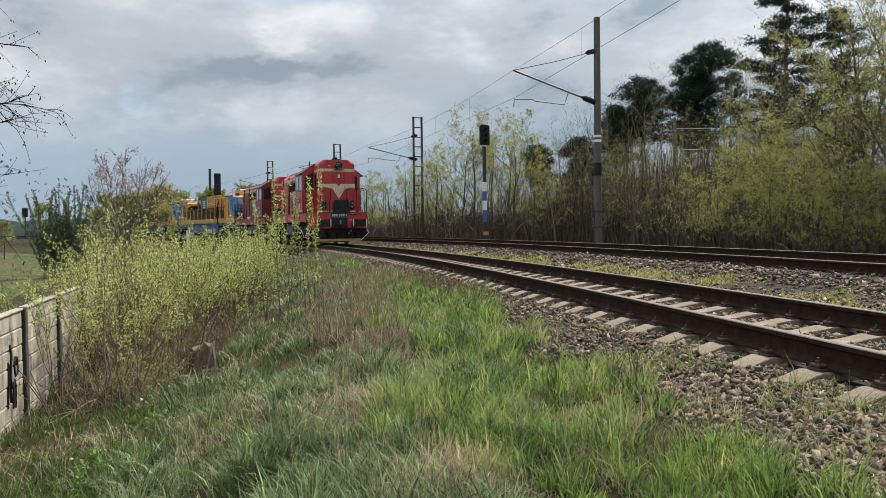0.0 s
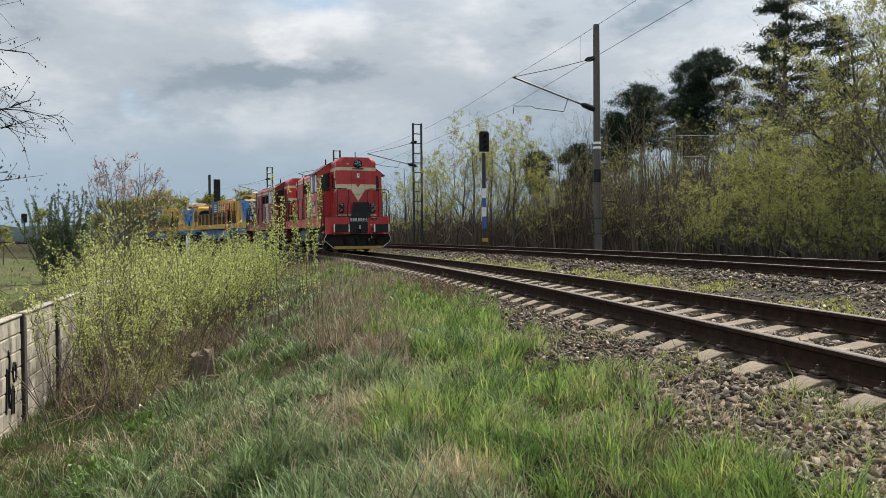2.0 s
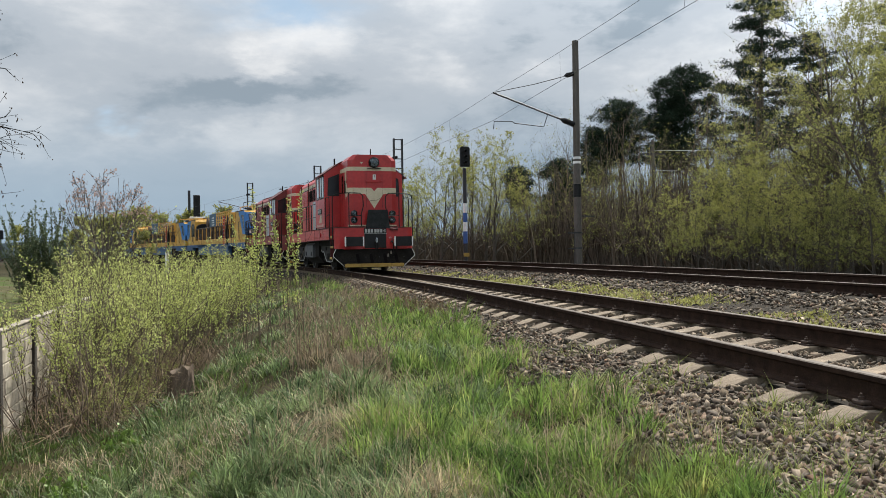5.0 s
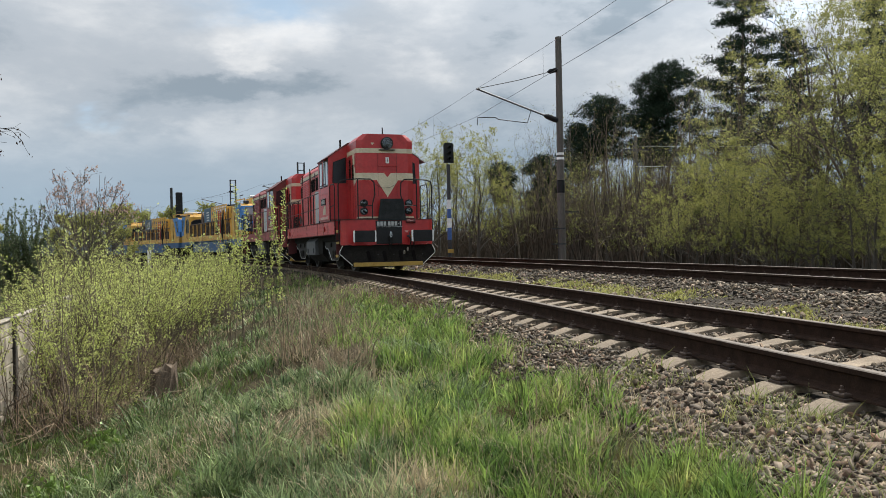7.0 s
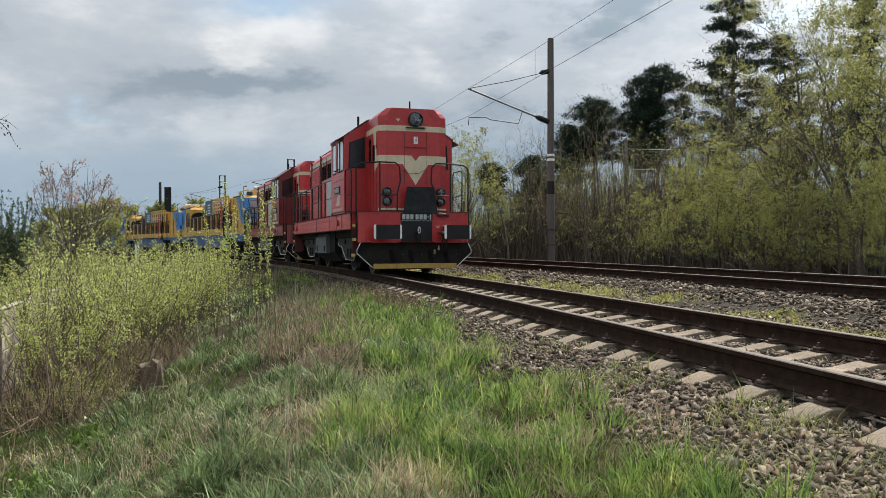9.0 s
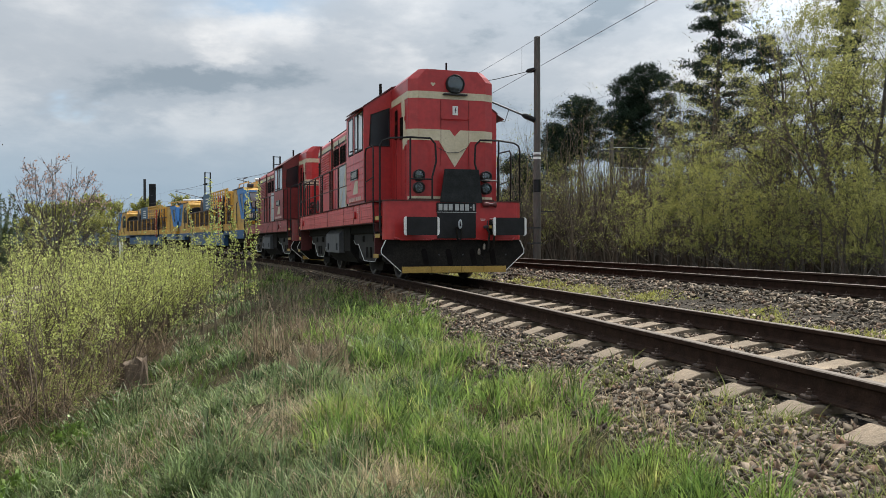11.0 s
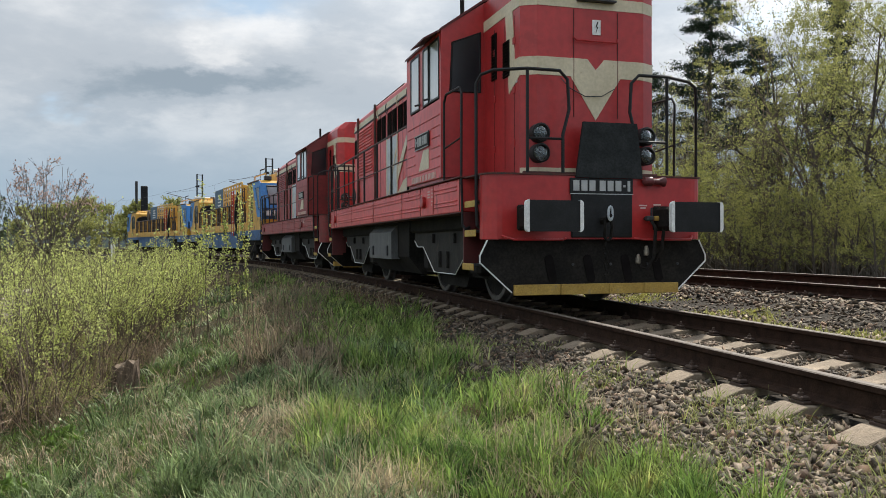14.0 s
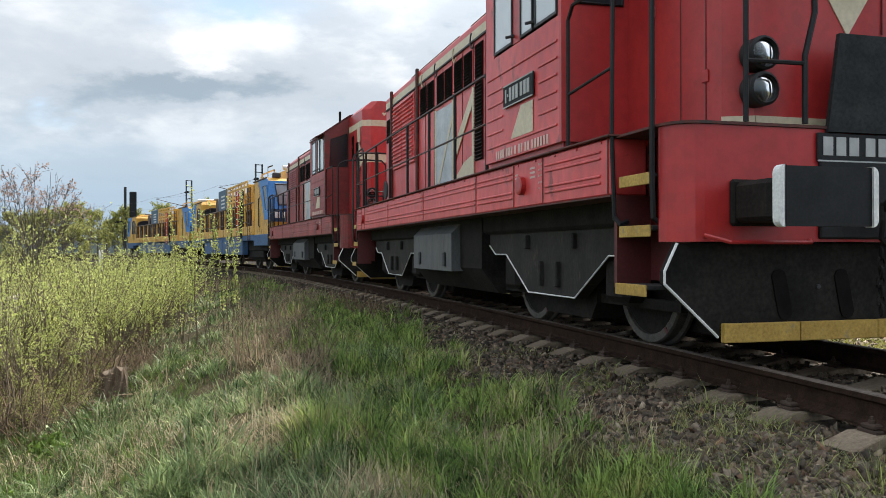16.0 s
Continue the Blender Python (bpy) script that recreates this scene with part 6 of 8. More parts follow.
def stump():
    st = thing("tree_stump", "grey-brown sawn tree stump in dry brambles", "stump", at=pose(-3.38, 11.1, gz(-3.38, 11.1) - 0.08))
    b = Build()
    n = 14
    rings = [(0.0, 0.24), (0.12, 0.20), (0.45, 0.18), (0.52, 0.175)]
    for z, r in rings:
        for j in range(n):
            a = 2 * math.pi * j / n
            q = r * 0.85 * (1 + 0.2 * math.sin(3 * a + 1) + 0.14 * math.sin(7 * a + 9 * z)) * (1.25 if z == 0 else 1)
            b.v.append((q * math.cos(a), q * math.sin(a), z - 0.08 + (0.05 * math.cos(a) + 0.05 * math.sin(5 * a) if z > 0.4 else 0)))
    for i in range(len(rings) - 1):
        b.f += [(i * n + j, i * n + (j + 1) % n, (i + 1) * n + (j + 1) % n, (i + 1) * n + j) for j in range(n)]
    part("trunk", b, M["stump_wood"], st)
    part("cut_face", Build().add([b.v[3 * n + j] for j in range(n)] + [(x, y, z - 0.04) for x, y, z in b.v[3 * n:4 * n]], [tuple(range(n)), tuple(range(n, 2 * n))[::-1]] + [(j, (j + 1) % n, n + (j + 1) % n, n + j) for j in range(n)]), M["cut_wood"], st)


stump()
# short white marker post far along the track
mk = thing("marker_post", "short white marker post beside the track", "post", at=pose(-19.5, 61.5, -0.8))
part("post", Build().box(-0.12, 0.12, -0.1, 0.1, 0, 1.6, 0.02), M["white"], mk)
part("base", Build().box(-0.2, 0.2, -0.2, 0.2, -0.2, 0.05), M["wall_post"], mk)

# ---- plants ----


def fast_mesh(name, V, F, mats, idx=None, smooth=False):
    V, F = np.asarray(V, np.float32), np.asarray(F, np.int32)
    k = F.shape[1]
    me = bpy.data.meshes.new(name)
    me.vertices.add(len(V))
    me.vertices.foreach_set("co", V.ravel())
    me.loops.add(F.size)
    me.loops.foreach_set("vertex_index", F.ravel())
    me.polygons.add(len(F))
    me.polygons.foreach_set("loop_start", np.arange(0, F.size, k, dtype=np.int32))
    for m_ in (mats if isinstance(mats, (list, tuple)) else [mats]):
        me.materials.append(m_)
    if idx is not None:
        me.polygons.foreach_set("material_index", np.asarray(idx, np.int32))
    if smooth:
        me.polygons.foreach_set("use_smooth", np.ones(len(F), bool))
    me.update(calc_edges=True)
    return me


def unit(v):
    return v / np.maximum(np.linalg.norm(v, axis=-1, keepdims=True), 1e-9)


def leaf_quads(C, size, r, droop=0.0, aspect=1.6, up=0.0):
    """Small pointed quads at the points C, turned at random."""
    n = len(C)
    a = unit(r.normal(size=(n, 3)) + np.array([0, 0, up - droop]))
    b = unit(np.cross(a, r.normal(size=(n, 3))))
    s = (size * r.uniform(0.6, 1.4, n))[:, None]
    L_, W_ = a * s * aspect, b * s * 0.5
    V = np.stack([C, C + L_ * 0.5 + W_, C + L_, C + L_ * 0.5 - W_], 1).reshape(-1, 3)
    return V, np.arange(4 * n).reshape(n, 4)


def leaf_tris(C, size, r, aspect=4.0, up=0.3):
    """Needle tufts: narrow triangles."""
    n = len(C)
    a = unit(r.normal(size=(n, 3)) + np.array([0, 0, up]))
    b = unit(np.cross(a, r.normal(size=(n, 3))))
    s = (size * r.uniform(0.6, 1.4, n))[:, None]
    V = np.stack([C - b * s * 0.5, C + b * s * 0.5, C + a * s * aspect], 1).reshape(-1, 3)
    return V, np.arange(3 * n).reshape(n, 3)


def limbs(r, height, trunk_r, first, spread, levels, kids, bend=0.25, lean=0.0, up=0.35):
    """A branching skeleton: list of (points, radii), and the ends of the thin twigs."""
    out, tips = [], []

    def grow(p, d, length, rad, lvl):
        n = 6 if lvl == 0 else (4 if lvl == 1 else 3)
        pts, rs = [p], [rad]
        for i in range(n):
            d = unit(d + r.normal(size=3) * bend * (0.35 if lvl == 0 else 1) + np.array([0, 0, up * 0.3 if lvl else 0.1]))
            p = p + d * length / n
            pts.append(p)
            rs.append(max(rad * (1 - 0.85 * (i + 1) / n), 0.003))
        out.append((np.array(pts), np.array(rs)))
        if lvl >= levels:
            tips.append(np.array(pts[1:]))
            return
        nk = kids[lvl]
        for j in range(nk):
            f = first + (1 - first) * (j + r.uniform(0.1, 0.9)) / nk if lvl == 0 else r.uniform(0.25, 1.0)
            i = min(int(f * n), n - 1)
            q = pts[i] + (pts[i + 1] - pts[i]) * (f * n - i)
            az = r.uniform(0, 2 * math.pi)
            side = np.array([math.cos(az), math.sin(az), 0])
            dd = unit(d * (0.5 if lvl == 0 else 0.7) + side * spread + np.array([0, 0, up]))
            ln = length * r.uniform(0.38, 0.62) * ((1.15 - 0.55 * f) if lvl == 0 else 0.85)
            grow(q, dd, ln, max(rs[i] * (0.5 if lvl == 0 else 0.55), 0.004), lvl + 1)
    grow(np.zeros(3), unit(np.array([lean, 0, 1.0])), height, trunk_r, 0)
    return out, tips


def limb_mesh(name, sk, mat, thick=5, thin=3):
    V, F, n0 = [], [], 0
    for pts, rs in sk:
        k = thick if rs[0] > 0.03 else thin
        d = unit(np.gradient(pts, axis=0))
        ref = unit(np.cross(d, np.array([0.31, 0.77, 0.55])))
        s_ = np.cross(d, ref)
        a = np.arange(k) * 2 * math.pi / k
        ring = pts[:, None] + rs[:, None, None] * (ref[:, None] * np.cos(a)[None, :, None] + s_[:, None] * np.sin(a)[None, :, None])
        V.append(ring.reshape(-1, 3))
        m_ = len(pts)
        i, j = np.meshgrid(np.arange(m_ - 1), np.arange(k), indexing="ij")
        A = n0 + i * k + j
        B = n0 + i * k + (j + 1) % k
        F.append(np.stack([A, B, B + k, A + k], -1).reshape(-1, 4))
        n0 += m_ * k
    return fast_mesh(name, np.concatenate(V), np.concatenate(F), mat, smooth=True)


def scatter_on(tips, n, r, jitter, bunch=1):
    """n places along the twigs, in bunches of so many leaves."""
    T = np.concatenate(tips)
    C = T[r.integers(0, len(T), n // bunch)] + r.normal(size=(n // bunch, 3)) * jitter
    C = np.repeat(C, bunch, 0)
    return C + (r.normal(size=C.shape) * jitter * 0.45 if bunch > 1 else 0)


def tree_parts(name, label, category, group, sk, tips, leaves, size, leaf_mat, bark, r, jitter=0.12, droop=0.2, crown="crown", aspect=1.6, bunch=1):
    t_ = thing(name, label, category, group)
    part("trunk", limb_mesh("trunk", sk[:1], bark, 8), None, t_)
    part("branchwork", limb_mesh("branchwork", sk[1:], bark), None, t_)
    if leaves:
        V, F = leaf_quads(scatter_on(tips, leaves, r, jitter, bunch), size, r, droop, aspect)
        part(crown, fast_mesh(crown, V, F, leaf_mat), None, t_)
    return t_


def spring_tree(seed, height, leaves, size=0.045, spread=0.9, first=0.18, kids=(13, 6, 4), label="slender broadleaf tree with fresh yellow-green leaves", jitter=0.08, leaf="leaf_spring"):
    r = np.random.default_rng(seed)
    sk, tips = limbs(r, height, height * 0.013 + 0.02, first, spread, 3, kids, 0.22, 0.05)
    return tree_parts("broadleaf_tree", label, "tree", "trees at the edge of the wood", sk, tips, leaves, size, M[leaf], M["bark"], r, jitter, bunch=5)


def bare_sapling(seed, height, leaves=300):
    r = np.random.default_rng(seed)
    sk, tips = limbs(r, height, height * 0.008 + 0.015, 0.12, 0.8, 2, (12, 5), 0.3, 0.1)
    return tree_parts("bare_tree", "thin bare brown tree with few new leaves", "tree", "bare trees in the wood", sk, tips, leaves, 0.045, M["leaf_spring"], M["twig"], r, 0.06)


def pine(seed, height, crown_from, radius, label, conical=False):
    """A conifer: bare trunk below, crown of dense needle clumps above."""
    r = np.random.default_rng(seed)
    t_ = thing("pine_tree", label, "tree", "pines above the wood")

    def stem(z):
        return np.array([0.02 * z * math.sin(z * 0.4 + seed), 0.015 * z, z])
    trunk = [(np.array([stem(z) for z in np.linspace(0, height * 0.97, 9)]), np.linspace(height * 0.015, 0.03, 9))]
    part("trunk", limb_mesh("trunk", trunk, M["bark"], 8), None, t_)
    br, C = [], []
    nb = 54 if conical else 40
    for i in range(nb):
        f = (i + r.uniform(0, 1)) / nb
        if conical:                                  # branches in whorls, level and drooping at the tips
            f = min(max((round(f * 13) + r.normal() * 0.26) / 13, 0.0), 1.0)
        z = height * (crown_from + (1 - crown_from) * min(max(f, 0.0), 0.985))
        prof = (1.02 - f) ** 0.75 + 0.05 if conical else math.sin(math.pi * (0.22 + 0.72 * f)) ** 0.6
        ln = radius * prof * (r.uniform(0.45, 1.15) if conical else r.uniform(0.42, 1.22))
        az = i * 2.4 + r.uniform(-0.5, 0.5)
        d = np.array([math.cos(az), math.sin(az), (0.06 if conical else 0.28) + r.normal() * 0.14])
        p0 = stem(z)
        pts = np.array([p0 + d * ln * k / 4 + np.array([0, 0, (0.08 if conical else -0.02) * ln * (k / 4) ** 2]) for k in range(5)])
        br.append((pts, np.linspace(0.05, 0.012, 5)))
        for k in range(max(4, int(ln * (5.5 if conical else 6.5)))):
            u = r.uniform(0.3 if conical else 0.5, 1.07)
            q = p0 + (pts[-1] - p0) * u
            c = q + r.normal(size=3) * np.array([0.34, 0.34, 0.13 if conical else 0.22]) * (0.5 + 0.2 * ln)
            n = int(r.integers(80, 130))
            C.append(c + r.normal(size=(n, 3)) * np.array([0.22, 0.22, 0.07 if conical else 0.13]))
    for i in range(26):
        z = height * r.uniform(0.22, crown_from + 0.1)
        az, ln = r.uniform(0, 2 * math.pi), radius * r.uniform(0.4, 0.95)
        p0 = stem(z)
        d = np.array([math.cos(az), math.sin(az), r.normal() * 0.25])
        pts = np.array([p0 + d * ln * k / 4 + r.normal(size=3) * 0.06 * k for k in range(5)])
        br.append((pts, np.linspace(0.03, 0.008, 5)))
        for j in range(5):
            k = int(r.integers(1, 5))
            e = unit(d + r.normal(size=3) * 0.7) * ln * r.uniform(0.2, 0.5)
            br.append((np.array([pts[k], pts[k] + e * 0.5, pts[k] + e + r.normal(size=3) * 0.08]), np.linspace(0.014, 0.006, 3)))
    br.append((np.array([stem(z) for z in np.linspace(height * 0.2, height * 0.96, 9)]), np.full(9, 0.025)))
    part("branchwork", limb_mesh("branchwork", br, M["bark"]), None, t_)
    V, F = leaf_tris(np.concatenate(C), 0.05, r, 3.2, 0.3)
    part("crown", fast_mesh("crown", V, F, M["needle"]), None, t_)
    return t_


def shrub(seed, height, stems, whorl, label, leaf_mat, size=0.026, base=0.35, lean=0.35, twig=None, name="shrub", group="shrubs on the bank", from_=0.3, bend=0.09, twigs=2, thick=0.009):
    """Thin upright stems from the ground; leaves stand in small whorls along their upper part."""
    r = np.random.default_rng(seed)
    sk, nodes = [], []
    for i in range(stems):
        az, rad = r.uniform(0, 2 * math.pi), base * math.sqrt(r.uniform())
        p = np.array([rad * math.cos(az), rad * math.sin(az), -0.08])
        d = unit(np.array([math.cos(az) * lean * r.uniform(0, 1), math.sin(az) * lean * r.uniform(0, 1), 1.0]))
        h_ = height * r.uniform(0.55, 1.05)
        pts = [p]
        for k in range(6):
            d = unit(d + r.normal(size=3) * bend + np.array([0, 0, 0.06]))
            pts.append(pts[-1] + d * h_ / 6)
        pts = np.array(pts)
        sk.append((pts, np.linspace(thick, thick / 3, 7)))
        for _ in range(twigs):
            k = r.integers(2, 6)
            q = pts[k]
            e = unit(d + r.normal(size=3) * 0.5)
            tw = np.array([q + e * h_ * 0.26 * j / 3 for j in range(4)])
            sk.append((tw, np.linspace(thick * 0.55, thick * 0.22, 4)))
            if k > 3:
                nodes.append(tw[1:])
        f = np.arange(from_ * r.uniform(0.8, 1.15), 1.0, 0.058 / max(h_, 0.3))
        f = f[r.uniform(size=len(f)) < np.clip((f - from_) / 0.3 + 0.25, 0, 1)][:, None] * 6
        i0 = np.minimum(f.astype(int), 5)[:, 0]
        nodes.append(pts[i0] + (pts[i0 + 1] - pts[i0]) * (f - i0[:, None]))
    t_ = thing(name, label, "shrub", group)
    part("stem_tangle", limb_mesh("stem_tangle", sk, twig or M["twig"]), None, t_)
    if whorl:
        C = np.repeat(np.concatenate(nodes), whorl, 0)
        V, F = leaf_quads(C + r.normal(size=C.shape) * 0.018, size, r, 0.0, 1.6, 0.35)
        part("foliage", fast_mesh("foliage", V, F, leaf_mat), None, t_)
    return t_


def put(kinds, places, r, smin=0.85, smax=1.15, sink=0.05):
    """The first copies are the originals themselves."""
    used = set()
    for x, y, k, s in places:
        src = kinds[k % len(kinds)]
        m_ = pose(x, y, gz(x, y) - sink, 0, 0, r.uniform(0, 360))
        if id(src) not in used:
            used.add(id(src))
            src.matrix_basis = m_ @ Matrix.Diagonal((s, s, s * r.uniform(0.92, 1.1), 1))
        else:
            c = copy_thing(src, m_)
            c.matrix_basis = m_ @ Matrix.Diagonal((s, s, s * r.uniform(0.92, 1.1), 1))


def polar(az, d):
    return d * math.sin(az), d * math.cos(az)


def woodland():
    r = np.random.default_rng(21)
    # pines by their bearing and distance: (bearing, distance, height, crown from, radius)
    for i, (az, d, h_, cf, ra, con) in enumerate([(0.207, 60, 9.9, 0.58, 1.2, False), (0.238, 62, 12.1, 0.62, 1.75, False), (0.292, 60, 13.2, 0.50, 1.5, False), (0.317, 60, 14.0, 0.47, 2.4, False),
                                                 (0.398, 50, 16.8, 0.33, 3.0, True), (0.455, 52, 13.6, 0.35, 2.2, True), (0.53, 54, 16.5, 0.36, 2.6, True), (0.166, 62, 7.9, 0.4, 1.35, False), (0.116, 66, 7.8, 0.6, 1.0, False), (0.185, 66, 6.4, 0.45, 1.2, False)] ):
        t_ = pine(100 + i, h_, cf, ra, "tall spruce-like conifer with dark tiered branches" if con else "tall dark pine with a rounded crown", con)
        x, y = polar(az, d)
        t_.matrix_basis = pose(x, y, gz(x, y) - 0.1, 0, 0, r.uniform(0, 360))
    tall = [spring_tree(1, 8.6, 9000, 0.040, spread=0.75, first=0.1, kids=(12, 5, 4), leaf="leaf_pale"), spring_tree(2, 9.2, 9500, 0.040, spread=0.7, first=0.12, kids=(12, 5, 4), leaf="leaf_pale"), spring_tree(3, 8.2, 8500, 0.040, spread=0.85, first=0.1, kids=(12, 5, 4), leaf="leaf_pale")]
    low = [spring_tree(4, 5.6, 4800, 0.042, 1.1, 0.08, (12, 6, 3), "bushy young tree with yellow-green spring leaves"), spring_tree(5, 6.2, 5000, 0.042, 0.95, 0.1, (12, 6, 3), "bushy young tree with yellow-green spring leaves")]
    bare = [bare_sapling(6, 6.5, 260), bare_sapling(7, 7.5, 100), bare_sapling(8, 5.5, 420)]
    # front row: big leafy trees at the near end of the wood
    P = []
    for az, d, k, s in [(0.49, 31, 0, 0.92), (0.525, 28, 1, 0.82), (0.56, 27, 2, 0.86), (0.61, 26, 0, 0.86), (0.44, 36, 2, 0.62), (0.505, 36, 1, 0.98), (0.54, 33, 0, 0.98), (0.395, 40, 0, 0.66), (0.65, 26, 1, 0.86), (0.59, 34, 2, 0.98), (0.465, 30, 1, 0.62)]:
        P.append((*polar(az, d), k, s))
    put(tall, P, r)
    P = []
    for az, d, k, s in [(0.02, 49, 0, 0.95), (0.035, 50, 1, 1.05), (0.075, 50, 0, 1.22), (0.085, 47, 1, 1.0), (0.11, 48, 0, 0.85), (-0.01, 52, 1, 0.9), (-0.045, 55, 0, 0.75), (0.06, 54, 1, 1.15), (0.0, 56, 0, 1.0), (-0.03, 58, 1, 0.85), (-0.065, 60, 0, 0.75), (-0.09, 62, 1, 0.7),
                        (0.285, 37, 0, 0.55), (0.345, 36, 1, 0.62), (0.375, 33, 1, 0.72), (0.41, 32, 0, 0.66), (0.44, 32, 1, 0.72), (0.13, 50, 1, 0.6), (0.20, 46, 1, 0.4), (0.24, 42, 0, 0.42), (-0.125, 74, 1, 0.9), (-0.10, 70, 0, 0.9)]:
        P.append((*polar(az, d), k, s))
    for i in range(14):
        az = r.uniform(0.33, 0.66)
        d = np.interp(az, [0.27, 0.4, 0.66], [36, 29, 22]) * r.uniform(1.0, 1.15)
        P.append((*polar(az, d), int(r.integers(0, 2)), r.uniform(0.4, 0.7)))
    for i in range(22):
        az = r.uniform(0.30, 0.66)
        d = np.interp(az, [0.24, 0.4, 0.66], [36, 26.5, 19.5]) * r.uniform(0.94, 1.04)
        P.append((*polar(az, d), int(r.integers(0, 2)), r.uniform(0.3, 0.5)))
    put(low, P, r)
    P = []
    for i in range(105):
        az = r.uniform(-0.11, 0.62)
        near = np.interp(az, [-0.11, 0.0, 0.1, 0.2, 0.3, 0.45, 0.62], [66, 52, 46, 40, 34, 28, 24])
        P.append((*polar(az, near * r.uniform(1.02, 1.45)), int(r.integers(0, 3)), r.uniform(0.55, 1.1)))
    for i in range(60):                              # the tall thin growth under the pines
        az = r.uniform(0.13, 0.44)
        P.append((*polar(az, np.interp(az, [0.13, 0.3, 0.44], [47, 43, 37]) * r.uniform(1.0, 1.3)), int(r.integers(0, 3)), r.uniform(0.75, 1.12)))
    put(bare, P, r)
    # dark ground cover of the wood: dense twiggy scrub as one mass
    N = 12500
    az = np.concatenate([r.uniform(-0.12, 0.68, 9000), r.uniform(0.10, 0.50, N - 9000)])
    near = np.interp(az, [-0.11, 0.0, 0.1, 0.2, 0.3, 0.45, 0.68], [72, 58, 52, 46, 40, 34, 28])
    d = near * r.uniform(1.0, 1.5, N)
    x, y = d * np.sin(az), d * np.cos(az)
    z = ground_z(x, y)
    h_ = r.uniform(1.2, 4.6, N) * r.uniform(0.6, 1, N) * np.interp(az, [0.1, 0.2, 0.36, 0.42], [1.0, 1.45, 1.45, 1.0])
    a = np.stack([x, y, z], 1)
    b = a + np.stack([r.normal(0, 0.5, N), r.normal(0, 0.5, N), h_], 1)
    w = np.stack([np.cos(az), -np.sin(az), 0 * az], 1) * r.uniform(0.015, 0.05, N)[:, None]
    m_ = (a + b) / 2 + r.normal(0, 0.15, (N, 3))
    V = np.stack([a - w, a + w, m_ + w * 0.7, m_ - w * 0.7, b + w * 0.2, b - w * 0.2], 1).reshape(-1, 3)
    k = np.arange(N)[:, None] * 6
    F = np.concatenate([k + np.array([[0, 1, 2, 3]]), k + np.array([[3, 2, 4, 5]])])
    tagged(new("undergrowth", fast_mesh("undergrowth", V, F, M["twig_pale"])), "dense brown leafless undergrowth filling the wood", "undergrowth", kind="stuff")


def left_side():
    r = np.random.default_rng(33)
    # small bare tree with brown seed bunches above the shrubs
    rr = np.random.default_rng(11)
    sk, tips = [(np.array([[0, 0, 0], [0.03, 0, 0.7], [0.0, 0.03, 1.4], [0.03, 0, 2.1]]), np.linspace(0.10, 0.07, 4))], []
    for i in range(26):                             # a fan of long rising limbs under a domed crown
        f = (i + 0.5) / 26
        az, pol = i * 2.4, math.acos(1 - 1.02 * f) * rr.uniform(0.9, 1.05)
        p = np.array([0.0, 0.0, rr.uniform(1.0, 1.9)])
        end = np.array([1.42 * math.sin(pol) * math.cos(az), 1.42 * math.sin(pol) * math.sin(az), 3.1 + 1.75 * math.cos(pol)])
        mid = p + (end - p) * 0.5 + np.array([end[0] * 0.12, end[1] * 0.12, -0.12]) + rr.normal(size=3) * 0.08
        u = np.linspace(0, 1, 8)[:, None]
        pts = p * (1 - u) ** 2 + 2 * mid * u * (1 - u) + end * u * u + rr.normal(size=(8, 3)) * 0.025 * u
        sk.append((pts, np.linspace(0.020, 0.005, 8)))
        for j in range(11):
            k = rr.integers(2, 7)
            e = unit(unit(pts[k + 1] - pts[k]) + rr.normal(size=3) * 0.45)
            tw = np.array([pts[k] + e * rr.uniform(0.25, 0.5) * i_ / 3 for i_ in range(4)])
            sk.append((tw, np.linspace(0.007, 0.0035, 4)))
            for _ in range(4):
                q = tw[rr.integers(1, 4)]
                e2 = unit(e + rr.normal(size=3) * 0.6)
                t3 = np.array([q + e2 * rr.uniform(0.15, 0.32) * i_ / 2 for i_ in range(3)])
                sk.append((t3, np.linspace(0.005, 0.003, 3)))
                tips.append(t3[1:])
    t_ = tree_parts("ash_tree", "small bare tree with bunches of brown seeds", "tree", "", sk, tips, 0, 0.1, None, M["bark"], rr)
    T = np.concatenate(tips)
    T = T[(T[:, 2] > 3.0)]
    T = T[T[:, 2] - 0.35 * T[:, 0] > 3.6]
    C = T[rr.integers(0, len(T), 420)]
    V, F = leaf_quads(np.repeat(C, 3, 0) + rr.normal(size=(len(C) * 3, 3)) * 0.04, 0.038, rr, 0.8)
    part("seed_foliage", fast_mesh("seed_foliage", V, F, M["seed_bunch"]), None, t_)
    x, y = polar(-0.374, 27)
    t_.matrix_basis = pose(x, y, gz(x, y), 0, 0, 150)
    # dark evergreen shrub and far bushes
    ev = shrub(50, 4.7, 90, 6, "dark green dense evergreen bush in the meadow", M["leaf_dark"], 0.05, 0.9, 0.32, None, "evergreen_bush", "", 0.12)
    x, y = polar(-0.443, 46)
    ev.matrix_basis = pose(x, y, gz(x, y), 0, 0, 20)
    low = [spring_tree(14, 5.2, 2600, 0.115, 1.1, 0.06, (10, 5, 3), "distant bushy tree with pale spring leaves"), bare_sapling(15, 5.0, 500)]
    P = []
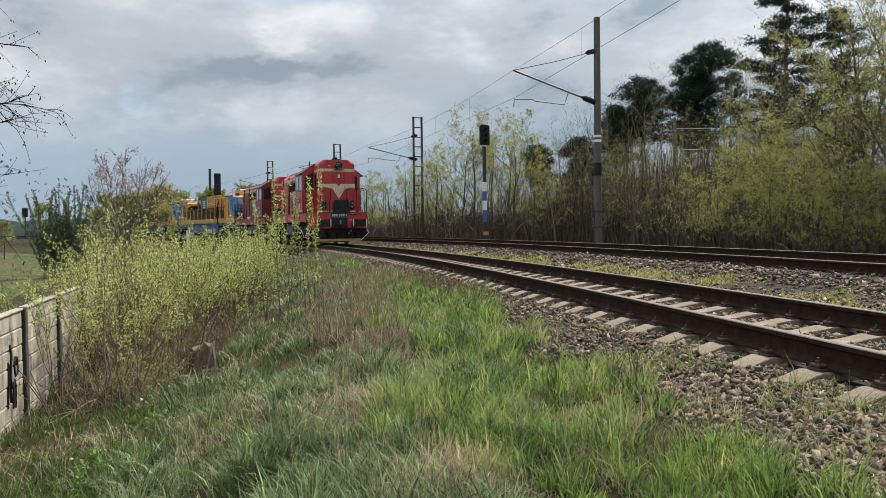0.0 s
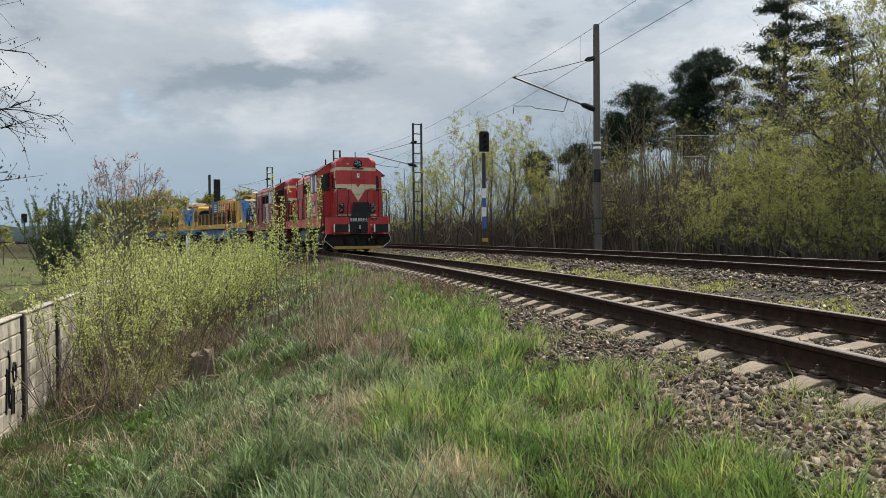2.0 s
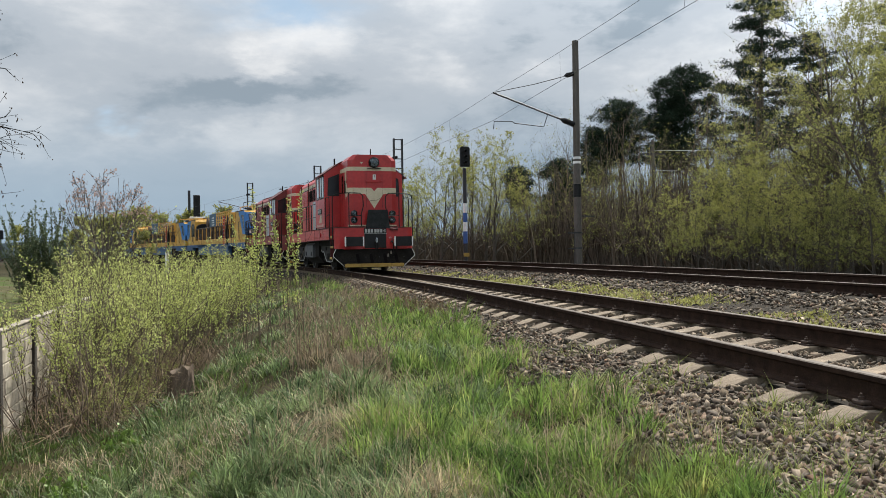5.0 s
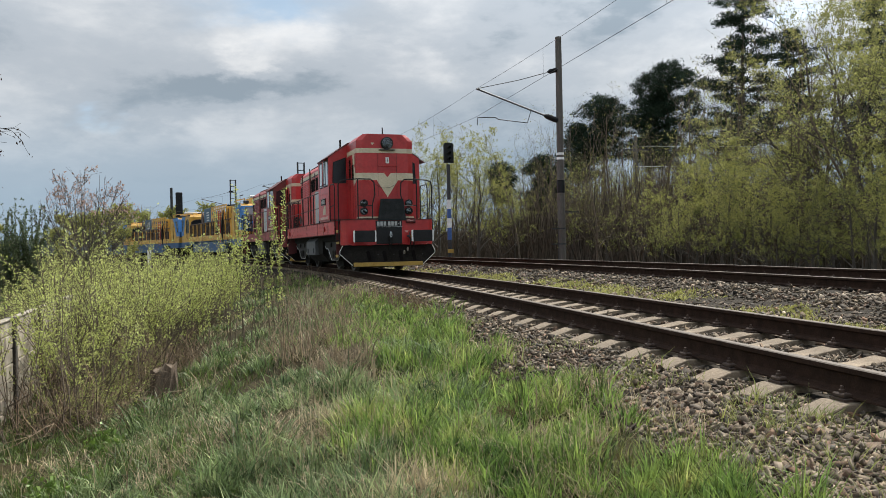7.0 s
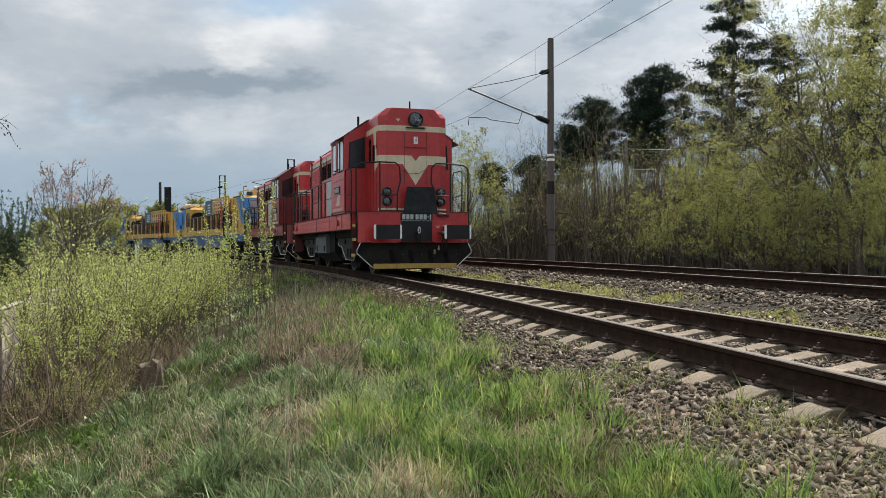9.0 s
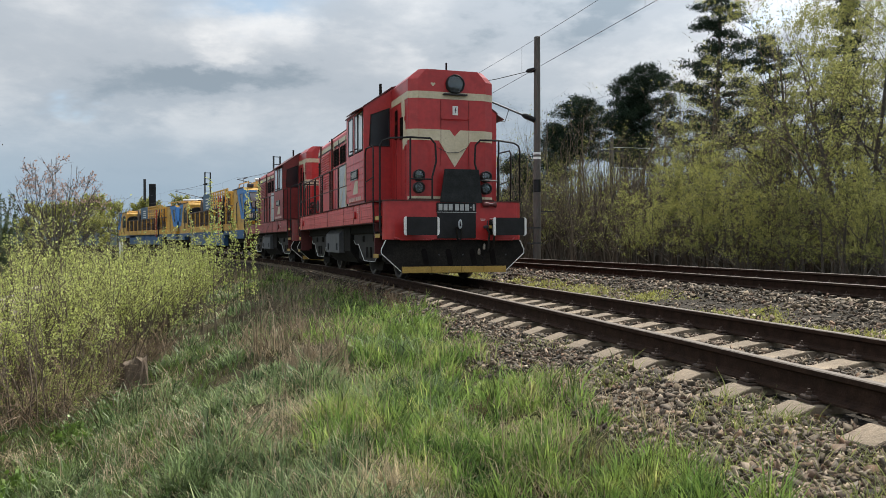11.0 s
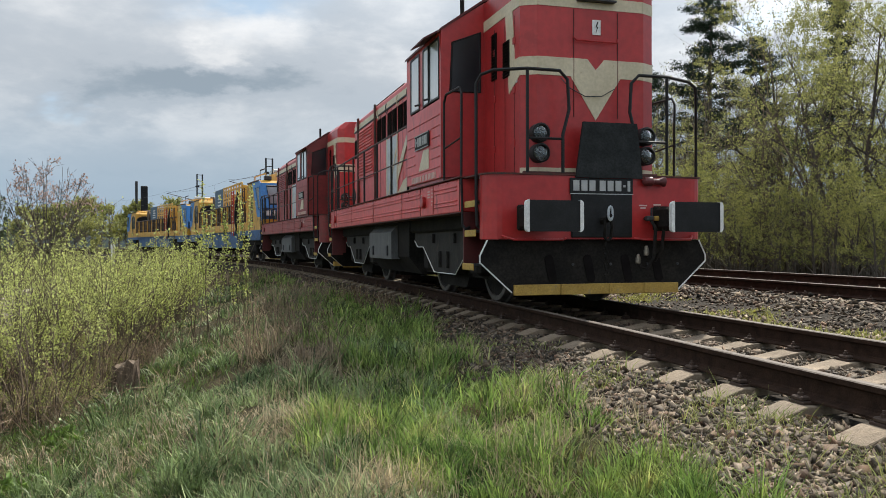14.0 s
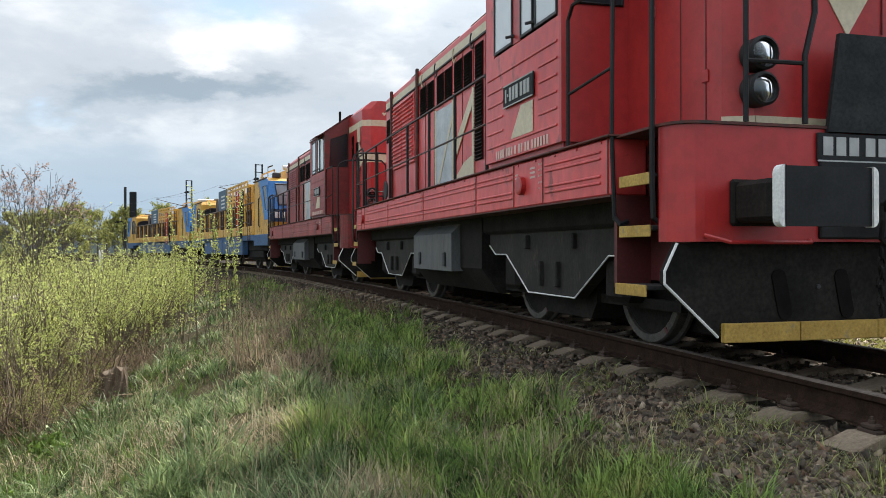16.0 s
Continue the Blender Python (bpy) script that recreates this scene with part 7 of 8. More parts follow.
    for az, d, k, s in [(-0.50, 80, 0, 0.6), (-0.40, 95, 0, 0.8), (-0.37, 100, 0, 0.9), (-0.335, 120, 0, 1.25), (-0.31, 115, 1, 1.1), (-0.29, 125, 0, 1.1), (-0.26, 120, 0, 1.05), (-0.24, 110, 0, 1.2), (-0.215, 105, 0, 0.95), (-0.345, 85, 1, 1.1), (-0.18, 100, 0, 1.25),
                        (-0.15, 95, 0, 1.2), (-0.42, 75, 1, 0.7), (-0.53, 90, 0, 0.7), (-0.57, 80, 0, 0.8), (-0.46, 110, 0, 0.9), (-0.39, 62, 0, 0.42), (-0.36, 62, 0, 0.45), (-0.33, 75, 0, 0.6)]:
        P.append((*polar(az, d), k, s))
    for i in range(16):
        P.append((*polar(-0.40 + 0.009 * i, r.uniform(98, 128)), 0, r.uniform(0.9, 1.15)))
    put(low, P, r)
    # leafless tree just beyond the edge of the view, with branches reaching in
    rr = np.random.default_rng(5)
    t_ = thing("locust_tree", "bare dark tree with last year's hanging leaves", "tree")
    base = np.array([-6.1, 8.3, 0.0])
    tr = [(np.array([[0, 0, 0], [0.1, 0, 1.2], [0.15, 0.1, 2.6], [0.4, 0.1, 4.0], [0.6, 0.2, 5.4], [1.0, 0.3, 6.6]]), np.linspace(0.10, 0.03, 6))]
    br, tw, lf = [], [], []
    for z, ln, dz in ((2.45, 1.55, -0.05), (2.15, 1.3, 0.0), (2.65, 1.6, 0.05), (2.85, 1.5, 0.1), (3.1, 2.0, 0.02), (3.3, 1.7, 0.12), (3.5, 1.8, 0.0), (3.75, 2.0, 0.02), (3.95, 1.7, 0.08), (4.2, 1.8, 0.1), (4.45, 1.7, 0.2), (4.7, 1.7, 0.3), (4.1, 1.5, 0.5), (3.6, 1.4, 0.4), (2.4, 1.5, 0.2)):
        az = rr.uniform(-0.1, 0.35)
        d = np.array([math.cos(az), math.sin(az), dz])
        p = np.array([0.12 + 0.05 * z, 0.05, z])
        ln *= 0.8
        pts = [p]
        turn = rr.normal(size=3) * 0.11
        for k in range(7):
            d = unit(d + turn + rr.normal(size=3) * 0.2)
            pts.append(pts[-1] + d * ln / 7)
        pts = np.array(pts)
        br.append((pts, np.linspace(0.016, 0.004, 8)))
        for j in range(20):
            k = rr.integers(2, 8)
            e = unit(d + rr.normal(size=3) * 0.7)
            bow, ln2 = rr.normal(size=3) * 0.03 - np.array([0, 0, 0.012]), rr.uniform(0.1, 0.34)
            q = np.array([pts[k] + e * ln2 * i / 3 + bow * i * i * 0.6 for i in range(4)])
            tw.append((q, np.linspace(0.005, 0.0018, 4)))
            if rr.uniform() < 0.75:
                lf.append(q[2:])
    part("trunk", limb_mesh("trunk", tr, M["bark"], 8), None, t_)
    part("branchwork", limb_mesh("branchwork", br + tw, M["bark_dark"]), None, t_)
    V, F = leaf_quads(scatter_on(lf, 1200, rr, 0.02), 0.015, rr, 2.0, 2.2)
    part("dead_foliage", fast_mesh("dead_foliage", V, F, M["dark_dead_leaf"]), None, t_)
    t_.matrix_basis = pose(base[0], base[1], gz(base[0], base[1]), 0, 0, 0)

    # green shrubs on the slope by the wall
    lab = "dense shrub with fresh yellow-green leaves on thin stems"
    kinds = [shrub(60 + i, 1.75 + 0.1 * i, 26, 9, lab, M["leaf_bush"], 0.0165, 0.55, 0.38, from_=(0.50, 0.60, 0.52, 0.66, 0.55)[i], bend=0.15, twigs=4) for i in range(5)]
    P = []
    for i in range(72):
        for _ in range(40):
            s, off = r.uniform(9.6, 30), r.uniform(-9.2, -4.3)
            p = on_track(s, off)
            az = math.atan2(p.x, p.y)
            # the wall side stays open near the eye; the crest of the bank stays free
            lim = np.interp(s, [9, 11, 14, 18, 30], [-7.0, -6.3, -5.6, -4.9, -4.5])
            if off < lim and (off > -7.3 or s > 13.5) and az > -0.412 + 0.015 * math.sin(9 * s):
                if not (-0.345 < az < -0.245 and math.hypot(p.x, p.y) < 13.4):          # the stump stays in view
                    break
        h_ = np.interp(off, [-9, -6.5, -5.2, -4.3], [1.15, 1.08, 0.95, 0.62])
        P.append((p.x, p.y, int(r.integers(0, 5)), h_ * r.uniform(0.78, 1.2)))
    put(kinds, P, r)
    # grey leafless shrub with forking stems beside the wall
    rr = np.random.default_rng(19)
    for az, d, hh in ((-0.395, 12.4, 2.1), (-0.36, 12.8, 2.3), (-0.30, 15.5, 2.4)):
        sk, tips = limbs(rr, hh, 0.022, 0.12, 0.75, 2, (11, 5), 0.2, 0.08, 0.5)
        t_ = tree_parts("bare_shrub", "grey forking shrub with few new leaves", "shrub", "bare shrubs by the wall", sk, tips, 260, 0.024, M["leaf_bush"], M["twig"], rr, 0.03)
        x, y = polar(az, d)
        t_.matrix_basis = pose(x, y, gz(x, y) - 0.05, 0, 0, 60 * hh)
    # tall shoots before the train
    shoots = [shrub(80 + i, 2.6, 4, 10, "tall slender shoots with young leaves", M["leaf_bush"], 0.021, 0.16, 0.08, None, "young_shoots", "young shoots on the bank", 0.3, 0.05, 1) for i in range(2)]
    P = [(*polar(az, d), k, s) for az, d, k, s in [(-0.188, 13.5, 0, 1.15), (-0.16, 13.8, 1, 1.05), (-0.215, 14, 0, 0.95), (-0.24, 14, 1, 0.85), (-0.27, 15, 0, 0.9), (-0.30, 15, 1, 0.9)]]
    put(shoots, P, r)
    # brambles: leafless brown tangle at the foot
    lab = "tangled leafless brown bramble"
    br_k = [shrub(90 + i, 1.15, 36, 0, lab, M["dead_leaf"], 0.03, 0.6, 1.0, M["bramble_stem"], "bramble", "brambles on the bank", 0.3, 0.45, 4, 0.006) for i in range(3)]
    P = []
    for i in range(125):
        s, off = r.uniform(10.2, 15.5), r.uniform(-7.9, -5.7)
        p = on_track(s, off)
        az = math.atan2(p.x, p.y)
        if az > -0.39 and not (-0.372 < az < -0.20 and math.hypot(p.x, p.y) < 13.2):
            P.append((p.x, p.y, i, r.uniform(0.7, 1.15)))
    put(br_k, P, r)
    low_k = [shrub(75 + i, 0.95, 9, 7, "low shrub with scattered fresh leaves among brambles", M["leaf_bush"], 0.0165, 0.4, 0.5, from_=0.25, bend=0.25, twigs=3) for i in range(2)]
    P = []
    for i in range(60):
        s, off = r.uniform(10.2, 15.5), r.uniform(-7.9, -5.8)
        p = on_track(s, off)
        az = math.atan2(p.x, p.y)
        if az > -0.39 and not (-0.345 < az < -0.22 and math.hypot(p.x, p.y) < 12.6):
            P.append((p.x, p.y, i, r.uniform(0.6, 1.15)))
    put(low_k, P, r)
    # young nettles along the foot of the bank
    net = [shrub(70 + i, 0.3, 16, 3, "low bright green nettles at the foot of the bank", M["nettle"], 0.03, 0.16, 0.5, M["nettle"], "nettle", "nettles below the bank", 0.1) for i in range(2)]
    P = []
    for az, d, k, sc in [(-0.40, 7.6, 0, 1.1), (-0.39, 7.8, 1, 0.9), (-0.35, 9.2, 0, 0.9), (-0.36, 9.0, 1, 1.1), (-0.345, 9.5, 0, 0.8), (-0.315, 10.6, 1, 0.9), (-0.305, 10.9, 0, 0.8), (-0.325, 10.2, 0, 0.7), (-0.42, 7.0, 1, 0.8), (-0.41, 7.3, 0, 1.0), (-0.375, 8.4, 1, 0.8), (-0.30, 11.3, 1, 0.8), (-0.335, 9.9, 1, 0.9), (-0.29, 11.9, 0, 0.8)]:
        P.append((*polar(az, d), k, sc))
    put(net, P, r)
    # reddish weeds at the edge of the ballast
    weeds = [shrub(95 + i, 0.5, 16, 2, "reddish dry weed at the edge of the ballast", M["dead_leaf"], 0.016, 0.2, 0.5, M["dry_brown"], "weed", "weeds on the ballast") for i in range(2)]
    P = []
    for s, off, k, sc in [(14.5, -1.75, 0, 1.0), (13.4, -1.85, 1, 1.0), (12.6, -1.7, 0, 0.8), (15.6, -1.9, 1, 0.9), (16.4, -1.8, 0, 0.8), (13.9, -1.5, 1, 0.7), (5.6, -2.6, 0, 0.5), (7.1, -2.75, 1, 0.5)]:
        p = on_track(s, off)
        P.append((p.x, p.y, k, sc))
    put(weeds, P, r)


M["nettle"] = material("nettle_leaf", [(0.07, 0.13, 0.022), (0.17, 0.26, 0.05)], 0.55, scale=2, per="island", per_amount=0.5, through_light=0.3)
M["bramble_stem"] = material("bramble_stem", [(0.15, 0.105, 0.072), (0.36, 0.27, 0.185)], 0.9, scale=6, per="island", per_amount=0.6, through_light=0.2)
M["dry_brown"] = material("dry_brown_stalk", [(0.12, 0.088, 0.058), (0.32, 0.25, 0.168)], 0.9, scale=6, per="island", per_amount=0.6, through_light=0.2)
M["seed_bunch"] = material("brown_pink_seed", [(0.25, 0.16, 0.13), (0.44, 0.31, 0.26)], 0.85, scale=3, per="island", per_amount=0.4, through_light=0.3)
M["leaf_dark"] = material("dark_leaf", [(0.045, 0.07, 0.028), (0.10, 0.135, 0.055)], 0.6, scale=1, per="island", per_amount=0.4, through_light=0.2)
M["twig_pale"] = material("pale_twig", [(0.055, 0.043, 0.032), (0.125, 0.10, 0.075)], 0.95, scale=3, per="island", per_amount=0.5)
M["dark_dead_leaf"] = material("dark_brown_leaf", [(0.04, 0.027, 0.02), (0.09, 0.06, 0.042)], 0.9, scale=3, per="island", per_amount=0.4, through_light=0.15)
M["bark_dark"] = material("dark_bark", [(0.02, 0.017, 0.016), (0.045, 0.04, 0.036)], 0.95, scale=8)
woodland()
left_side()

# ---- grass ----
def scatter_polar(n, d0, d1, a0, a1, r):
    """Denser near the standpoint on the bank, thinning outwards."""
    d = d0 * (d1 / d0) ** r.uniform(0, 1, n)
    az = r.uniform(a0, a1, n)
    return d * np.sin(az), d * np.cos(az), d


def field_noise(x, y, f, seed):
    r = np.random.default_rng(seed)
    v = np.zeros_like(x)
    for k in range(6):
        a, p = r.uniform(0, 6.28), r.uniform(0, 6.28)
        w = f * r.uniform(0.6, 1.8)
        v = v + np.sin(w * (x * math.cos(a) + y * math.sin(a)) + p)
    return v / 6 ** 0.5


def blades(name, x, y, d, length, width, lean, r, mat, label, curl=0.6, away=None):
    """Three-sided tapering blades that bend outwards."""
    n = len(x)
    base = np.stack([x, y, ground_z(x, y) - 0.015], 1)
    az = r.uniform(0, 2 * math.pi, n)
    ln = r.normal(0, 1, n) * lean
    if away is not None:                             # blades lean out from the middle of their tuft
        az = np.arctan2(away[:, 1], away[:, 0]) + r.normal(0, 0.9, n)
        ln = np.abs(ln) * 0.5 + lean * np.hypot(away[:, 0], away[:, 1]) * 0.8
    dirv = np.stack([np.cos(az) * ln, np.sin(az) * ln, np.ones(n)], 1)
    dirv = unit(dirv)
    out = unit(np.stack([dirv[:, 0], dirv[:, 1], -0.2 * np.ones(n)], 1) + 1e-6)
    fa = r.uniform(0, 2 * math.pi, n)
    w = np.stack([np.cos(fa), np.sin(fa), 0 * fa], 1) * width[:, None]
    L_ = length[:, None]
    m1 = base + dirv * L_ * 0.5
    c = curl * np.abs(r.normal(0.6, 0.4, n))[:, None]
    tip = m1 + unit(dirv + out * c) * L_ * 0.5
    V = np.stack([base - w, base + w, m1 + w * 0.75, m1 - w * 0.75, tip], 1).reshape(-1, 3)
    k = np.arange(n)[:, None] * 5
    F = np.concatenate([k + np.array([[0, 1, 2]]), k + np.array([[0, 2, 3]]), k + np.array([[3, 2, 4]])])
    return tagged(new(name, fast_mesh(name, V, F, mat)), label, "grass", kind="stuff")


def tufts(n_tuft, per, d0, d1, a0, a1, r, keep, spread):
    """Blades in tufts: place, distance, size and the offset from the middle in units of the tuft's width."""
    x, y, d = scatter_polar(n_tuft, d0, d1, a0, a1, r)
    s, off = track_coords(x, y)
    m_ = keep(x, y, d, s, off)
    x, y, d = x[m_], y[m_], d[m_]
    size = r.uniform(0.5, 1.4, len(x)) * np.clip(1 + 0.4 * field_noise(x, y, 3.0, 77), 0.5, 1.7)
    k = np.repeat(np.arange(len(x)), per)
    sp = spread * size[k] * np.sqrt(d[k] / 5)
    o = r.normal(0, 1, (len(k), 2))
    return x[k] + o[:, 0] * sp, y[k] + o[:, 1] * sp, d[k], size[k] * np.clip(1.15 - 0.22 * np.hypot(o[:, 0], o[:, 1]), 0.4, 1.2), o


def grass_edge(x, y, s):
    return np.interp(s, [3.5, 5, 6, 8.2, 10, 12.2, 20], [-2.0, -1.9, -1.82, -1.85, -1.68, -1.5, -1.75]) + 0.09 * field_noise(x, y, 2.2, 1)


def grass():
    r = np.random.default_rng(3)

    def fine(d):
        return (d / 4) ** 0.7 * r.uniform(0.5, 1.5, len(d))

    def green_zone(x, y, d, s, off):
        e = grass_edge(x, y, s)
        return (off < e + 0.12 - 0.6 * r.uniform(0, 1, len(x)) ** 1.6) & (off > -3.15 + 0.6 * field_noise(x, y, 0.9, 5)) & (field_noise(x, y, 3.2, 8) > -0.85)
    x, y, d, sz, aw = tufts(9500, 38, 3.0, 34, -0.75, 0.75, r, green_zone, 0.05)
    blades("grass", x, y, d, r.uniform(0.09, 0.23, len(x)) * sz, 0.0041 * fine(d), 0.26, r, M["grass"], "fresh green grass beside the ballast", 0.8, aw)

    # hummocks of long arching grass
    def blue_zone(x, y, d, s, off):
        return (off < -2.35 + 0.5 * field_noise(x, y, 0.9, 5)) & (off > -6.4) & (field_noise(x, y, 2.6, 11) > -0.15)
    x, y, d, sz, aw = tufts(1700, 92, 3.0, 26, -0.85, 0.1, r, blue_zone, 0.085)
    blades("long_grass", x, y, d, r.uniform(0.11, 0.29, len(x)) * sz, 0.0040 * fine(d), 0.45, r, M["grass_blue"], "long arching blue-green grass on the bank", 1.1, aw)

    def dry_zone(x, y, d, s, off):
        return (off < -1.8) & (off > -9.5) & (field_noise(x, y, 2.3, 17) > -0.25)
    x, y, d, sz, aw = tufts(7500, 8, 3.0, 26, -0.95, 0.5, r, dry_zone, 0.08)
    blades("dry_grass", x, y, d, r.uniform(0.12, 0.34, len(x)) * sz, 0.0018 * fine(d), 0.85, r, M["dry"], "pale dead grass lying among the green", 1.3)

    # short sward under it all, coloured dark as the shade between tufts
    def sward(x, y, d, s, off):
        return (off < grass_edge(x, y, s)) & (off > -9.5)
    x, y, d, sz, aw = tufts(17000, 9, 3.0, 30, -0.95, 0.75, r, sward, 0.05)
    blades("sward", x, y, d, r.uniform(0.04, 0.11, len(x)) * sz, 0.0026 * fine(d), 0.45, r, M["grass_gap_shade"], "short thick mixed grass, gap shade in its colour, covering the bank", 0.9, aw)

    # the bank goes on behind the standpoint
    def behind(x, y, d, s, off):
        return (off < -2.0) & (off > -9.5)
    x, y, d, sz, aw = tufts(4000, 7, 0.6, 12, 0.75, 5.33, r, behind, 0.06)
    blades("sward", x, y, d, r.uniform(0.06, 0.16, len(x)) * sz, np.full(len(x), 0.004), 0.45, r, M["grass"], "short thick grass covering the bank", 0.9, aw)
    # darker grass on the low ground by the wall
    def foot(x, y, d, s, off):
        return (off < -4.3) & (off > -8.6) & (s < 14)
    x, y, d, sz, aw = tufts(2100, 34, 4.0, 15, -0.95, -0.1, r, foot, 0.07)
    blades("shade_grass", x, y, d, r.uniform(0.08, 0.22, len(x)) * sz, 0.0026 * fine(d), 0.4, r, M["grass_foot"], "deep green grass on the low ground by the wall", 1.0, aw)

    # standing dry stalks on the crest
    def stalk_zone(x, y, d, s, off):
        hump = 1 - ((s - 13.2) / 5.0) ** 2 - ((off + 3.35) / 0.75) ** 2
        return (hump + 0.5 * field_noise(x, y, 1.3, 23) > 0.15) & (field_noise(x, y, 3.4, 61) > -0.15)
    x, y, d, sz, aw = tufts(2600, 9, 6.5, 24, -0.4, 0.05, r, stalk_zone, 0.07)
    blades("stalk_grass", x, y, d, r.uniform(0.15, 0.52, len(x)) * sz, 0.0030 * fine(d), 0.42, r, M["dry_brown"], "standing dry brown stalks on the crest of the bank", 0.7)

    def far_stalks(x, y, d, s, off):
        return (off < -1.9) & (off > -4.4) & (s > 17) & (s < 34) & (field_noise(x, y, 0.8, 29) > -0.2)
    x, y, d, sz, aw = tufts(1500, 8, 17, 34, -0.3, 0.05, r, far_stalks, 0.1)
    blades("stalk_grass", x, y, d, r.uniform(0.2, 0.5, len(x)) * sz, 0.0016 * fine(d), 0.3, r, M["dry_brown"], "thin dry stalks beside the distant track", 0.7)
    # matted dead grass and a standing dead clump
    X, Y, A = [], [], []
    for cx, cy, rad, n in ((-1.36, 7.8, 0.34, 700), (-1.0, 7.3, 0.2, 260), (-0.75, 5.6, 0.26, 700), (-0.35, 5.3, 0.2, 360), (-2.0, 6.6, 0.3, 420), (-1.5, 5.2, 0.26, 420), (-0.7, 6.4, 0.16, 240), (-3.3, 8.2, 0.3, 420), (-0.2, 6.9, 0.14, 160), (0.55, 5.2, 0.13, 150)):
        X.append(cx + r.normal(0, rad, n))
        Y.append(cy + r.normal(0, rad * 0.8, n))
    X, Y = np.concatenate(X), np.concatenate(Y)
    d = np.hypot(X, Y)
    blades("dead_mat", X, Y, d, r.uniform(0.08, 0.30, len(X)), 0.0019 * fine(d), 1.6, r, M["dry"], "matted dead grass in patches on the bank", 1.6)
    cx, cy, n = 0.06, 4.3, 560
    blades("dead_clump", cx + r.normal(0, 0.11, n), cy + r.normal(0, 0.10, n), np.full(n, 4.6), r.uniform(0.07, 0.34, n), 0.0044 * r.uniform(0.5, 1.5, n), 0.45, r, M["straw"], "pale dead grass clump at the foot of the bank", 0.9)
    # single dead stems standing over the grass
    n = 70
    x, y = r.uniform(-2.4, 0.9, n), r.uniform(4.2, 8.5, n)
    blades("dead_stem", x, y, np.hypot(x, y), r.uniform(0.3, 0.62, n), 0.0022 * r.uniform(0.7, 1.4, n), 0.12, r, M["dry_brown"], "thin dead stems standing over the grass", 0.3)
    # meadow beyond the shrubs and the low ground by the wall
    def low_zone(x, y, d, s, off):
        return (off < -7.2) & (off > -60)
    x, y, d, sz, aw = tufts(4200, 8, 5, 90, -1.0, -0.2, r, low_zone, 0.07)
    blades("meadow_grass", x, y, d, r.uniform(0.1, 0.3, len(x)) * sz, 0.003 * fine(d), 0.4, r, M["grass_meadow"], "rough mixed grass on the low ground", 0.9)
    # low moss and grass between the tracks, thin weeds in the ballast
    def strip(x, y, d, s, off):
        return (off > 1.6) & (off < 3.1) & (field_noise(x, y, 1.5, 31) > np.interp(s, [9, 13, 17], [0.25, -0.2, -1.1]))
    x, y, d, sz, aw = tufts(30000, 17, 7, 60, -0.3, 0.75, r, strip, 0.075)
    blades("track_moss", x, y, d, r.uniform(0.05, 0.10, len(x)) * sz, 0.005 * fine(d), 0.9, r, M["moss"], "low yellow-green moss and grass between the tracks", 0.8)

    def weeds(x, y, d, s, off):
        return (off > -2.6) & (off < -1.05) & (field_noise(x, y, 3.2, 41) > np.interp(off, [-2.2, -1.6, -1.1], [-0.9, -0.35, 0.5]))
    x, y, d, sz, aw = tufts(6500, 9, 3.0, 22, -0.3, 0.75, r, weeds, 0.035)
    blades("weed_grass", x, y, d, r.uniform(0.05, 0.16, len(x)) * sz, 0.0026 * fine(d), 0.5, r, M["grass_weed"], "thin weeds growing in the ballast", 0.9, aw)


M["straw"] = material("straw_blade", [(0.31, 0.25, 0.15), (0.54, 0.455, 0.30)], 0.85, scale=6, per="island", per_amount=0.6, through_light=0.3)
M["grass_weed"] = material("weed_blade", [(0.14, 0.18, 0.045), (0.32, 0.32, 0.11)], 0.55, scale=3, per="island", per_amount=0.6, through_light=0.3)
M["grass_foot"] = material("low_ground_blade", [(0.055, 0.10, 0.02), (0.13, 0.185, 0.045)], 0.5, scale=1.6, per="island", per_amount=0.7, through_light=0.25)
# green and brown litter tones, darkened to paint shade between the tufts
M["grass_gap_shade"] = material("shaded_mixed_blade", [(0.022, 0.042, 0.009), (0.06, 0.09, 0.018), (0.11, 0.08, 0.035), (0.05, 0.085, 0.018)], 0.5, scale=2.6, per="island", per_amount=0.7, through_light=0.2)
M["grass_meadow"] = material("meadow_blade", [(0.10, 0.13, 0.035), (0.19, 0.17, 0.08)], 0.7, scale=0.4, per="island", per_amount=0.4, through_light=0.35)
M["moss"] = material("moss", [(0.30, 0.30, 0.07), (0.46, 0.44, 0.17)], 0.8, scale=0.8, per="island", per_amount=0.4, through_light=0.2)
grass()


# ---- ballast stones ----
def chip():
    """The corners and faces of a rough block, to be knocked out of shape."""
    V = np.array([(x, y, z) for z in (-1, 1) for y in (-1, 1) for x in (-1, 1)], float) * 0.72
    F = np.array([(0, 2, 3), (0, 3, 1), (4, 5, 7), (4, 7, 6), (0, 1, 5), (0, 5, 4), (2, 6, 7), (2, 7, 3), (0, 4, 6), (0, 6, 2), (1, 3, 7), (1, 7, 5)])
    return V, F


